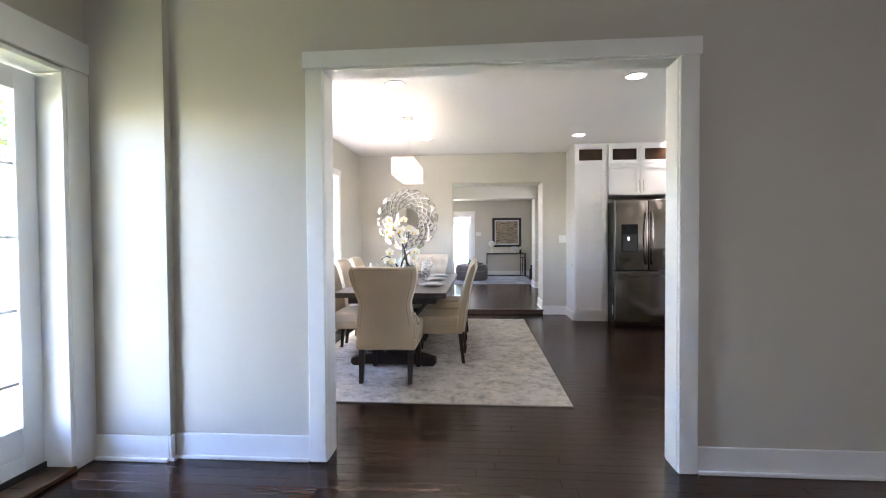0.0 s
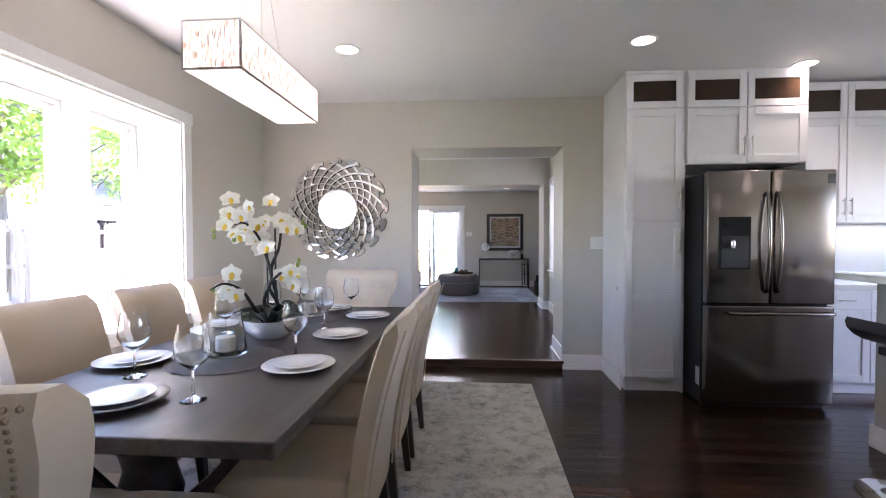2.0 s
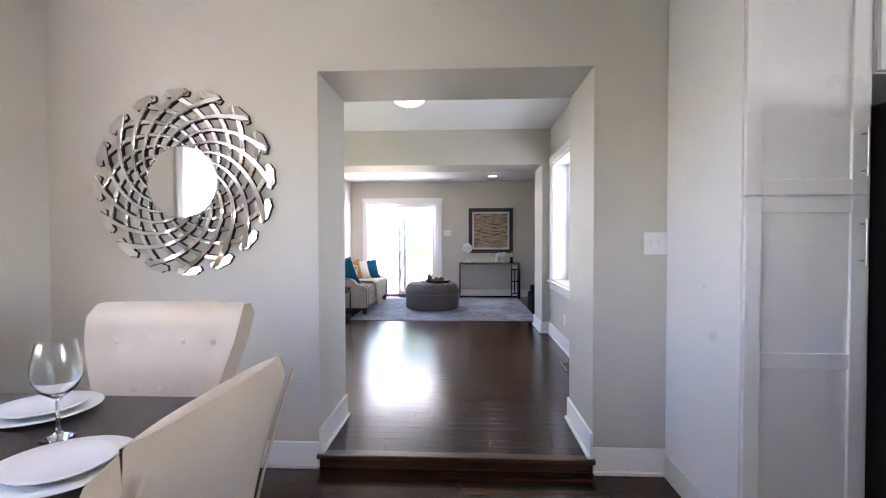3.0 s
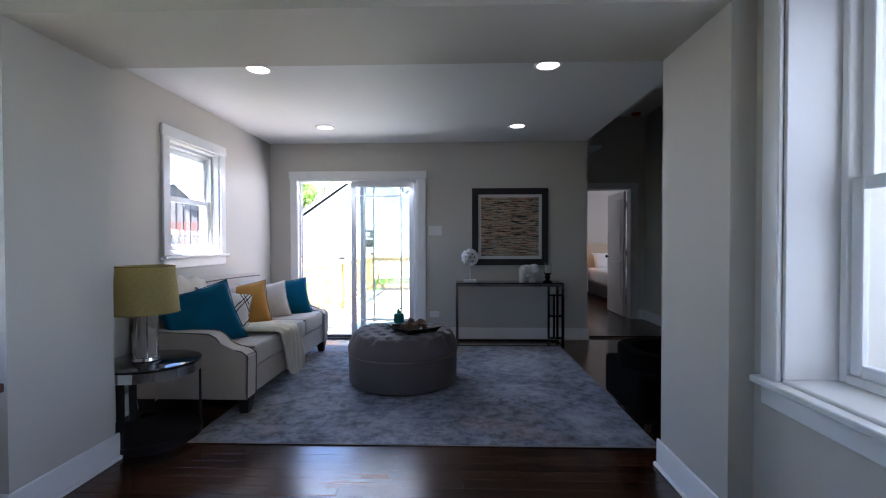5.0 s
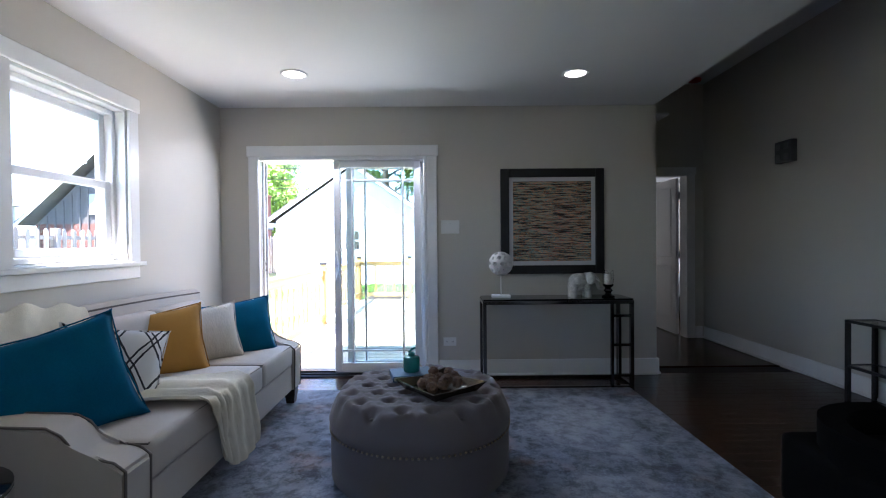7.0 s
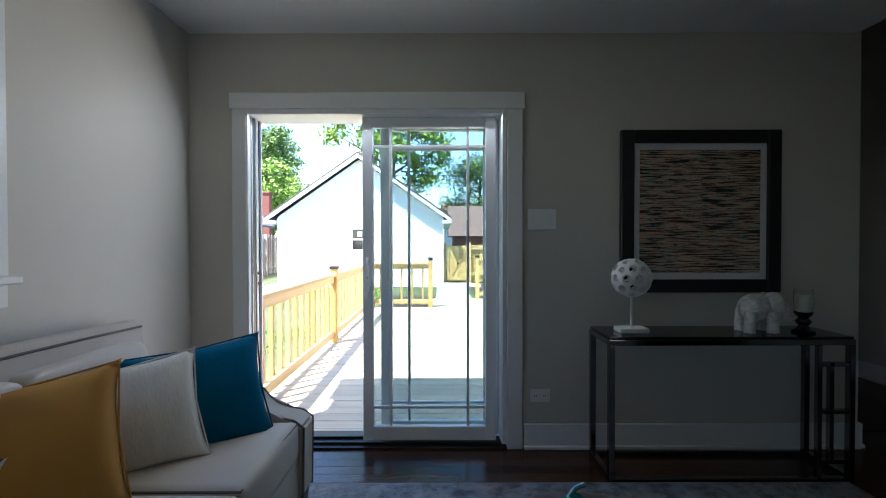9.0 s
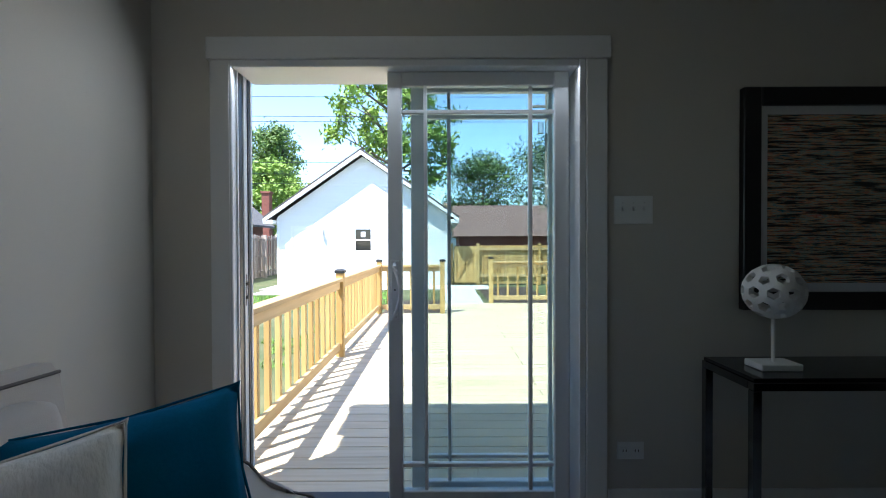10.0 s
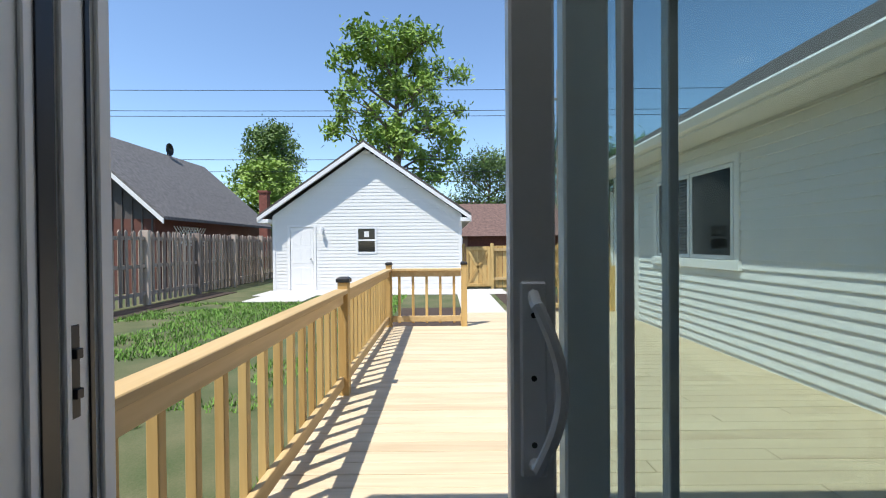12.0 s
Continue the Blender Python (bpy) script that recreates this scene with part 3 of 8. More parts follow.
wpart("strike", boxes(((-0.8415, 15.788, 1.0), (-0.838, 15.806, 1.14)), ((-0.838, 15.790, 1.03), (-0.830, 15.803, 1.045)), ((-0.838, 15.790, 1.09), (-0.830, 15.803, 1.105)), bev=0.001), DARKMETAL, sd, "metal strike plate")

# hall door, standing open into the bedroom
hd = tagged(new("door_3"), "white panel door standing open, dark hinges", "door", "", "structure")
hd.matrix_basis = at(3.4, 17.2, ZL)
wpart("casing", boxes(((3.80, 17.178, ZL), (3.885, 17.199, 2.09)), bev=0.004), TRIM, hd)
wpart("casing", boxes(((2.935, 17.178, ZL), (3.02, 17.199, 2.09)), bev=0.004), TRIM, hd)
wpart("head_casing", boxes(((2.92, 17.175, 2.091), (3.90, 17.199, 2.175)), bev=0.004), TRIM, hd)
wpart("jamb", boxes(((3.782, 17.179, ZL), (3.80, 17.341, 2.09)), ((3.02, 17.179, ZL), (3.038, 17.341, 2.09)), ((3.038, 17.179, 2.072), (3.782, 17.341, 2.09)), bev=0.002), TRIM, hd)
bm = boxes(((3.735, 17.35, ZL + 0.012), (3.775, 18.10, 2.065)), bev=0.003)
leaf = wpart("door_leaf", bm, TRIM, hd)
part("raised_panel", boxes(((3.728, 17.46, 0.30), (3.735, 17.99, 0.95)), ((3.728, 17.46, 1.07), (3.735, 17.99, 1.95)), bev=0.003), TRIM, leaf)
for z in (0.35, 1.10, 1.85):
    part("hinge", boxes(((3.770, 17.338, z - 0.05), (3.784, 17.352, z + 0.05)), bev=0.003), BLACK, leaf, "black door hinge")
bm = B()
lathe(bm, [(0.0, 0), (0.022, 0.004), (0.026, 0.02), (0.018, 0.035), (0.008, 0.04), (0.008, 0.055)], (3.68, 18.04, 1.02), 14, "x")
part("knob", bm, BLACK, leaf, "black door knob", 40)


# ---- ceiling lights ----
def recessed(x, y, z, watts=0.0):
    e = thing("recessed_light", "round white recessed ceiling light, switched on", "ceiling light", at(x, y, z), "recessed ceiling lights")
    bm = B()
    lathe(bm, [(0.072, -0.001), (0.076, -0.008), (0.090, -0.009), (0.096, -0.004), (0.097, -0.001)], (0, 0, 0), 32)
    part("trim_ring", bm, PLASTIC, e, "", 40)
    bm = B()
    cyl(bm, (0, 0, -0.005), 0.073, 0.003, 32)
    part("diffuser", bm, LED, e, "glowing white diffuser")
    if watts:
        la = new("recessed_lamp", bpy.data.lights.new("recessed_lamp", "SPOT"))
        la.data.energy, la.data.spot_size, la.data.spot_blend, la.data.shadow_soft_size, la.data.color = watts, radians(130), 0.8, 0.07, (1.0, 0.9, 0.78)
        la.location = (x, y, z - 0.012)
    return e


for x, y, w in ((0.10, 5.19, 0), (0.127, 7.42, 0), (2.23, 7.44, 0), (3.67, 7.98, 2), (2.23, 5.19, 0), (4.3, 5.2, 0)):
    recessed(x, y, H0, w)
for x, y in ((-0.27, 13.31), (1.745, 13.31), (-0.27, 14.91), (1.75, 14.93)):
    recessed(x, y, HL, 0)
recessed(3.35, 16.95, HH, 2)
e = thing("ceiling_alarm", "small red round device on the hall ceiling", "alarm", at(3.80, 17.03, HH))
bm = B()
lathe(bm, [(0.07, -0.001), (0.07, -0.02), (0.055, -0.03), (0.0, -0.032)], (0, 0, 0), 24)
part("cover", bm, mat("red_plastic", (0.5, 0.03, 0.02), 0.4), e, "", 40)


# ---- dining room ----
def rug_material(name, light, mid, dark, tint, scale=1.0, lo=0.38, hi=0.53, wmix=0.3):
    m = bpy.data.materials.new(name)
    m.use_nodes = True
    n, l = m.node_tree.nodes, m.node_tree.links
    b = n["Principled BSDF"]
    b.inputs["Roughness"].default_value = 0.95
    b.inputs["Sheen Weight"].default_value = 0.2
    g = n.new("ShaderNodeTexCoord")
    outs = []
    for sc, det, st, rough in ((1.1, 6, (1, 1, 1), 0.65), (8.0, 10, (1, 1, 1), 0.82), (70.0, 3, (1, 2.5, 1), 0.6), (2.4, 9, (1, 1.3, 1), 0.8)):
        mp = n.new("ShaderNodeMapping")
        mp.inputs["Scale"].default_value = st
        mp.inputs["Location"].default_value = (sc, sc * 2, 0)
        t = n.new("ShaderNodeTexNoise")
        t.inputs["Scale"].default_value, t.inputs["Detail"].default_value, t.inputs["Roughness"].default_value = sc * scale, det, rough
        l.new(g.outputs["Object"], mp.inputs[0])
        l.new(mp.outputs[0], t.inputs["Vector"])
        outs.append(t.outputs[0])

    def ramp(src, stops):
        r = n.new("ShaderNodeValToRGB")
        while len(r.color_ramp.elements) < len(stops):
            r.color_ramp.elements.new(0.5)
        for el, (p, c) in zip(r.color_ramp.elements, stops):
            el.position, el.color = p, (*c, 1)
        l.new(src, r.inputs[0])
        return r.outputs[0]

    def mix(f, a, c, kind="MIX"):
        x = n.new("ShaderNodeMix")
        x.data_type, x.blend_type = "RGBA", kind
        if isinstance(f, float):
            x.inputs[0].default_value = f
        else:
            l.new(f, x.inputs[0])
        l.new(a, x.inputs[6])
        l.new(c, x.inputs[7])
        return x.outputs[2]
    base = ramp(outs[1], [(lo, dark), (0.46, mid), (hi, light), (0.85, light)])
    wash = ramp(outs[0], [(0.36, light), (0.48, mid), (0.54, dark), (0.62, tint)])
    c = mix(wmix, base, wash)
    spots = ramp(outs[3], [(0.60, (0, 0, 0)), (0.70, (1, 1, 1))])
    c = mix(spots, c, ramp(outs[1], [(0.35, dark), (0.6, mid)]))
    c = mix(0.35, c, ramp(outs[2], [(0.3, (0.35, 0.35, 0.35)), (0.6, (0.75, 0.75, 0.75))]), "SOFT_LIGHT")
    l.new(c, b.inputs["Base Color"])
    bp = n.new("ShaderNodeBump")
    bp.inputs["Strength"].default_value, bp.inputs["Distance"].default_value = 0.5, 0.004
    l.new(outs[2], bp.inputs["Height"])
    l.new(bp.outputs[0], b.inputs["Normal"])
    return m


def rug(name, x0, y0, x1, y1, z, material, label):
    e = thing(name, label, "rug", at((x0 + x1) / 2, (y0 + y1) / 2, z))
    w, d = (x1 - x0) / 2, (y1 - y0) / 2
    part("woven_field", boxes(((-w, -d, 0.001), (w, d, 0.011)), bev=0.003, seg=2), material, e)
    r = 0.004
    bm = B()
    tube(bm, [(-w, -d, 0.006), (w, -d, 0.006), (w, d, 0.006), (-w, d, 0.006)], r, 6, True)
    part("edge_binding", bm, mat(name + "_binding", (0.3, 0.28, 0.26), 0.9), e, "stitched edge binding")
    return e


RUG1 = rug_material("faded_ivory_rug", (0.62, 0.59, 0.55), (0.42, 0.39, 0.36), (0.17, 0.165, 0.155), (0.50, 0.45, 0.40))
rug("area_rug", -0.88, 4.51, 1.55, 8.17, 0.0, RUG1, "distressed ivory and grey area rug under the dining table")

# dining table
tb = thing("dining_table", "espresso wooden trestle dining table laid for guests", "table", at(0.0, 6.47, 0.011))
part("tabletop", boxes(((-0.545, -1.18, 0.699), (0.545, 1.18, 0.749)), bev=0.006, seg=2), TABLEWOOD, tb, "weathered espresso tabletop")
part("apron", boxes(((-0.44, -1.0, 0.62), (-0.41, 1.0, 0.699)), ((0.41, -1.0, 0.62), (0.44, 1.0, 0.699)), ((-0.41, -1.0, 0.62), (0.41, -0.97, 0.699)), ((-0.41, 0.97, 0.62), (0.41, 1.0, 0.699)), bev=0.003), DARKWOOD, tb)
for sy in (-0.92, 0.92):
    bm = B()
    prism(bm, [(-0.43, 0.03), (-0.40, 0.0), (-0.29, 0.0), (-0.27, 0.025), (0.27, 0.025), (0.29, 0.0), (0.40, 0.0), (0.43, 0.03), (0.42, 0.075), (0.33, 0.10), (0.20, 0.135), (-0.20, 0.135), (-0.33, 0.10), (-0.42, 0.075)], "y", sy - 0.06, sy + 0.06)
    bmesh.ops.bevel(bm, geom=bm.edges[:], offset=0.006, segments=1, affect="EDGES")
    part("trestle_foot", bm, DARKWOOD, tb)
    bm = B()
    lathe(bm, [(0.085, 0.135), (0.10, 0.16), (0.075, 0.20), (0.065, 0.26), (0.085, 0.36), (0.10, 0.45), (0.075, 0.54), (0.09, 0.60), (0.11, 0.62)], (0, sy, 0), 20)
    part("pedestal", bm, DARKWOOD, tb, "turned pedestal", 40)
    part("trestle_head", boxes(((-0.40, sy - 0.05, 0.62), (0.40, sy + 0.05, 0.698)), bev=0.006), DARKWOOD, tb)
    for sx in (-1, 1):
        bm = B()
        tube(bm, [(sx * 0.33, sy, 0.62), (sx * 0.22, sy, 0.50), (sx * 0.10, sy, 0.40)], 0.024, 6)
        part("brace", bm, DARKWOOD, tb)
part("stretcher", boxes(((-0.035, -0.90, 0.16), (0.035, 0.90, 0.235)), bev=0.006), DARKWOOD, tb)


def curved_slab(bm, outline, front, back, n=10, inset=0.02):
    """A padded upright slab: outline(v) gives the half width at height v; front and back(u, v) give depths."""
    rows = 16
    F, K = [], []
    for j in range(rows + 1):
        v = j / rows
        hw, z = outline(v)
        F.append([bm.verts.new((hw * (2 * i / n - 1), front(2 * i / n - 1, v), z)) for i in range(n + 1)])
        K.append([bm.verts.new((hw * (2 * i / n - 1), back(2 * i / n - 1, v), z)) for i in range(n + 1)])
    for j in range(rows):
        for i in range(n):
            bm.faces.new((F[j][i], F[j][i + 1], F[j + 1][i + 1], F[j + 1][i]))
            bm.faces.new((K[j][i], K[j + 1][i], K[j + 1][i + 1], K[j][i + 1]))
        bm.faces.new((F[j][0], F[j + 1][0], K[j + 1][0], K[j][0]))
        bm.faces.new((F[j][n], K[j][n], K[j + 1][n], F[j + 1][n]))
    for i in range(n):
        bm.faces.new((F[rows][i], F[rows][i + 1], K[rows][i + 1], K[rows][i]))
        bm.faces.new((F[0][i], K[0][i], K[0][i + 1], F[0][i + 1]))


def legs(e, spots, top, r=0.024, splay=0.03, material=None):
    for x, y in spots:
        bm = B()
        k = splay * (1 if y > 0 else -1)
        loft(bm, [[(x * 1.0 + a * r * 0.7, y + k + b * r * 0.7, 0.0) for a, b in ((-1, -1), (1, -1), (1, 1), (-1, 1))], [(x + a * r, y + b * r, top) for a, b in ((-1, -1), (1, -1), (1, 1), (-1, 1))]])
        bmesh.ops.bevel(bm, geom=bm.edges[:], offset=0.003, segments=1, affect="EDGES")
        part("leg", bm, material or DARKWOOD, e, "dark wood leg")


def round_box(bm, a, b, r=0.04, seg=4):
    box(bm, a, b, r, seg)


def side_chair(m):
    e = thing("dining_chair", "cream upholstered parsons dining chair with dark legs", "chair", m, "chairs round the table")
    bm = B()
    round_box(bm, (-0.235, -0.20, 0.36), (0.235, 0.27, 0.48), 0.03)
    part("seat", bm, CREAM, e, "", 60)
    part("seat_frame", boxes(((-0.23, -0.235, 0.30), (0.23, 0.26, 0.375)), bev=0.012, seg=2), CREAM, e)

    def lean(v):
        return -0.215 - 0.035 * v - 0.11 * v * v
    bm = B()
    curved_slab(bm, lambda v: (0.235 - 0.012 * max(0, v - 0.9) * 10 * (v - 0.9) * 10, 0.32 + 0.69 * v), lambda u, v: lean(v) + 0.045 - 0.02 * u ** 4 - 0.03 * max(0, v - 0.93) / 0.07, lambda u, v: lean(v) - 0.045 + 0.015 * u ** 4 + 0.03 * max(0, v - 0.93) / 0.07)
    part("backrest", bm, CREAM, e, "", 50)
    for sx in (-1, 1):
        bm = B()
        tube(bm, [(sx * 0.224, lean(v) - 0.044, 0.32 + 0.69 * v) for v in [k / 12 * 0.96 for k in range(13)]], 0.0035, 5)
        part("piping", bm, CREAM, e)
    legs(e, [(-0.205, -0.215), (0.205, -0.215), (-0.205, 0.225), (0.205, 0.225)], 0.305, 0.022, 0.03)
    return e


BRASS = mat("antique_nailheads", (0.32, 0.25, 0.17), 0.3, metal=1.0, var=0.2)


def host_chair(m):
    e = thing("host_chair", "cream upholstered wingback chair, tufted front, nailhead trim", "chair", m, "host chairs at the table ends")

    def hw(v):
        z = 0.34 + 0.68 * v
        pts = [(0.34, 0.235), (0.45, 0.25), (0.55, 0.245), (0.66, 0.225), (0.72, 0.228), (0.80, 0.255), (0.90, 0.283), (0.98, 0.293), (1.02, 0.285)]
        for (z0, w0), (z1, w1) in zip(pts, pts[1:]):
            if z <= z1 + 1e-6:
                return w0 + (w1 - w0) * (z - z0) / (z1 - z0), z
        return pts[-1][1], z

    def lean(v):
        return -0.25 - 0.10 * v * v
    tufts = [(u, 0.80) for u in (-0.66, -0.22, 0.22, 0.66)] + [(u, 0.55) for u in (-0.45, 0.0, 0.45)] + [(u, 0.32) for u in (-0.66, -0.22, 0.22, 0.66)]

    def dent(u, v):
        return sum(0.022 * math.exp(-((u - a) ** 2 * 30 + (v - b) ** 2 * 160)) for a, b in tufts)

    def wing(u, v):
        return 0.05 * abs(u) ** 3
    bm = B()
    curved_slab(bm, hw, lambda u, v: lean(v) + 0.085 + wing(u, v) - 0.02 * u ** 6 - dent(u, v) - 0.035 * max(0, v - 0.93) / 0.07, lambda u, v: lean(v) - 0.03 + 0.6 * wing(u, v) + 0.03 * max(0, v - 0.95) / 0.05, n=26)
    back = part("backrest", bm, CREAM, e, "", 60)
    bm = B()
    for u, v in tufts:
        w, z = hw(v)
        bmesh.ops.create_uvsphere(bm, u_segments=8, v_segments=6, radius=0.012, matrix=Matrix.Translation((u * w, lean(v) + 0.088 + wing(u, v) - dent(u, v), z)) @ Matrix.Diagonal((1, 0.5, 1, 1)))
    part("tuft_button", bm, CREAM, back, "", 60)["kind"] = "stuff"
    bm = B()
    path = [(-1 + 2 * k / 22, 0.965) for k in range(23)]
    path += [(sx * 0.93, 0.94 - 0.70 * k / 26) for sx in (-1, 1) for k in range(27)]
    for u, v in path:
        w, z = hw(v)
        bmesh.ops.create_icosphere(bm, subdivisions=1, radius=0.0075, matrix=Matrix.Translation((u * 0.93 * w, lean(v) - 0.032 + 0.6 * wing(u, v) + 0.03 * max(0, v - 0.95) / 0.05, z)))
    part("nailhead_trim", bm, BRASS, back, "antique brass nailheads")["kind"] = "stuff"
    bm = B()
    round_box(bm, (-0.27, -0.21, 0.37), (0.27, 0.31, 0.50), 0.045)
    part("seat", bm, CREAM, e, "", 60)
    bm = B()
    round_box(bm, (-0.265, -0.25, 0.29), (0.265, 0.30, 0.40), 0.03, 3)
    part("seat_frame", bm, CREAM, e, "", 60)
    for sx in (-1, 1):
        bm = B()
        o = [(-0.24, 0.33), (0.22, 0.33), (0.27, 0.40), (0.25, 0.47), (0.14, 0.495), (0.0, 0.51), (-0.12, 0.55), (-0.20, 0.64), (-0.26, 0.62)]
        prism(bm, o, "x", min(sx * 0.215, sx * 0.262), max(sx * 0.215, sx * 0.262))
        bmesh.ops.bevel(bm, geom=bm.edges[:], offset=0.02, segments=3, affect="EDGES")
        part("low_wing", bm, CREAM, e, "", 50)
        bm = B()
        for k in range(16):
            y = 0.25 - 0.47 * k / 15
            z = 0.535 - 0.02 * (k < 4) + (0 if k < 9 else 0.11 * ((k - 9) / 6) ** 1.5)
            bmesh.ops.create_icosphere(bm, subdivisions=1, radius=0.0075, matrix=Matrix.Translation((sx * 0.263, y, z - 0.055)))
        part("nailhead_trim", bm, BRASS, e, "antique brass nailheads")["kind"] = "stuff"
    legs(e, [(-0.215, -0.20), (0.215, -0.20), (-0.215, 0.25), (0.215, 0.25)], 0.30, 0.026, 0.045)
    return e


host_chair(at(0.04, 5.19, 0.011))
host_chair(at(0.11, 7.60, 0.011, 180))
sc = side_chair(at(0.45, 5.83, 0.011, 90))
for x, y, r in ((0.45, 6.40, 91), (0.45, 6.97, 89), (-0.50, 6.03, -90), (-0.50, 6.64, -91), (-0.50, 7.25, -90)):
    copy_thing(sc, at(x, y, 0.011, r))

# table setting
CHINA = mat("white_china", (0.80, 0.79, 0.77), 0.15, var=0.01)
PLATERIM = mat("dark_charger", (0.06, 0.055, 0.055), 0.3, var=0.2)
GLASS = glass("clear_glass", (0.96, 0.97, 0.97))
MATCLOTH = mat("grey_woven_placemat", (0.11, 0.10, 0.095), 0.9, var=0.2, scale=30, bump=0.6, bscale=300)
TOP = 0.761


def place_setting(x, y, charger=False):
    e = thing("dinner_plates", "white dinner plate with salad plate stacked on it", "plate", at(x, y, TOP), "place settings")
    bm = B()
    lathe(bm, [(0.0, 0.0), (0.075, 0.0), (0.095, 0.006), (0.145, 0.017), (0.147, 0.019), (0.144, 0.021), (0.095, 0.011), (0.0, 0.007)], (0, 0, 0.001), 40)
    part("dinner_plate", bm, PLATERIM if charger else CHINA, e, "dark charger plate" if charger else "", 50)
    bm = B()
    lathe(bm, [(0.0, 0.0), (0.055, 0.0), (0.075, 0.005), (0.103, 0.013), (0.104, 0.015), (0.100, 0.016), (0.072, 0.009), (0.0, 0.006)], (0, 0.004, 0.013), 36)
    part("salad_plate", bm, CHINA, e, "", 50)


for x, y, c in ((0.34, 5.96, False), (0.33, 6.56, False), (0.335, 7.16, False), (-0.40, 5.98, False), (-0.40, 6.62, False), (-0.39, 7.24, False), (-0.09, 5.53, True), (-0.02, 7.48, False)):
    place_setting(x, y, c)


def wine_glass(x, y, s=1.0):
    e = thing("wine_glass", "empty clear stemmed wine glass", "glass", at(x, y, TOP), "wine glasses")
    bm = B()
    lathe(bm, [(0.0, 0.0), (0.036, 0.0), (0.035, 0.003), (0.012, 0.008), (0.0045, 0.018), (0.004, 0.085), (0.012, 0.094), (0.036, 0.112), (0.049, 0.140), (0.048, 0.170), (0.038, 0.220), (0.0368, 0.220), (0.0465, 0.170), (0.0475, 0.141), (0.035, 0.115), (0.010, 0.098), (0.0, 0.097)], (0, 0, 0), 24)
    part("bowl_and_stem", bm, GLASS, e, "", 60)
    e.scale = (s, s, s)


for x, y in ((0.138, 5.57), (-0.25, 5.80), (0.26, 6.12), (0.18, 6.73), (0.17, 7.33), (-0.21, 7.38), (-0.24, 6.42), (-0.25, 6.98)):
    wine_glass(x, y, 1.14)
for y in (6.06, 7.12):
    e = thing("placemat", "round grey woven placemat on the table", "placemat", at(-0.03, y, TOP), "centre placemats")
    bm = B()
    lathe(bm, [(0.0, 0.0), (0.235, 0.0), (0.238, 0.002), (0.235, 0.004), (0.0, 0.004)], (0, 0, 0), 56)
    part("woven_disc", bm, MATCLOTH, e, "", 50)
    e = thing("hurricane_candle", "clear glass hurricane with a white pillar candle", "candle", at(-0.08, y + 0.08, TOP + 0.004))
    bm = B()
    lathe(bm, [(0.0, 0.0), (0.088, 0.0), (0.094, 0.006), (0.092, 0.03), (0.068, 0.19), (0.065, 0.19), (0.088, 0.03), (0.082, 0.012), (0.0, 0.012)], (0, 0, 0), 32)
    part("glass", bm, GLASS, e, "", 60)
    bm = B()
    lathe(bm, [(0.0, 0.0), (0.044, 0.0), (0.044, 0.060), (0.041, 0.064), (0.0, 0.062)], (0, 0, 0.013), 24)
    c = part("candle", bm, mat("white_wax", (0.78, 0.75, 0.68), 0.5), e, "white wax candle", 50)
    bm = B()
    cyl(bm, (0, 0, 0.075), 0.0015, 0.012, 6)
    part("wick", bm, BLACK, c)

# orchid
oc = thing("potted_orchid", "white artificial orchid in an oval white bowl", "plant", at(-0.05, 6.52, TOP))
bm = B()
lathe(bm, [(0.0, 0.0), (0.075, 0.0), (0.085, 0.004), (0.125, 0.04), (0.142, 0.085), (0.143, 0.098), (0.136, 0.098), (0.133, 0.085), (0.0, 0.075)], (0, 0, 0), 40)
for v in bm.verts:
    v.co.y *= 0.85
part("bowl", bm, CHINA, oc, "white ceramic bowl", 50)
ORCHLEAF = mat("orchid_leaf", (0.012, 0.025, 0.010), 0.35, var=0.2)
STEM = mat("orchid_stem", (0.006, 0.006, 0.004), 0.6, var=0.2)
PETAL = mat("orchid_petal", (0.78, 0.77, 0.69), 0.6, var=0.05, scale=30)
YELLOW = mat("orchid_lip", (0.72, 0.50, 0.05), 0.5, var=0.15, scale=60)
BUD = mat("orchid_bud", (0.20, 0.28, 0.06), 0.5, var=0.2)
rng = random.Random(5)


def blade(bm, base, direction, length, width, droop):
    d = Vector(direction).normalized()
    side = d.cross(Vector((0, 0, 1))).normalized()
    rings = []
    for k in range(9):
        t = k / 8
        p = Vector(base) + d * length * t + Vector((0, 0, droop * (t - 1.6 * t * t)))
        w = width * math.sin(math.pi * (0.06 + 0.94 * t) ** 0.8) * 0.5 + 0.001
        rings.append([p - side * w + Vector((0, 0, w * 0.35)), p + Vector((0, 0, -0.002)), p + side * w + Vector((0, 0, w * 0.35)), p + Vector((0, 0, -0.006))])
    loft(bm, rings)


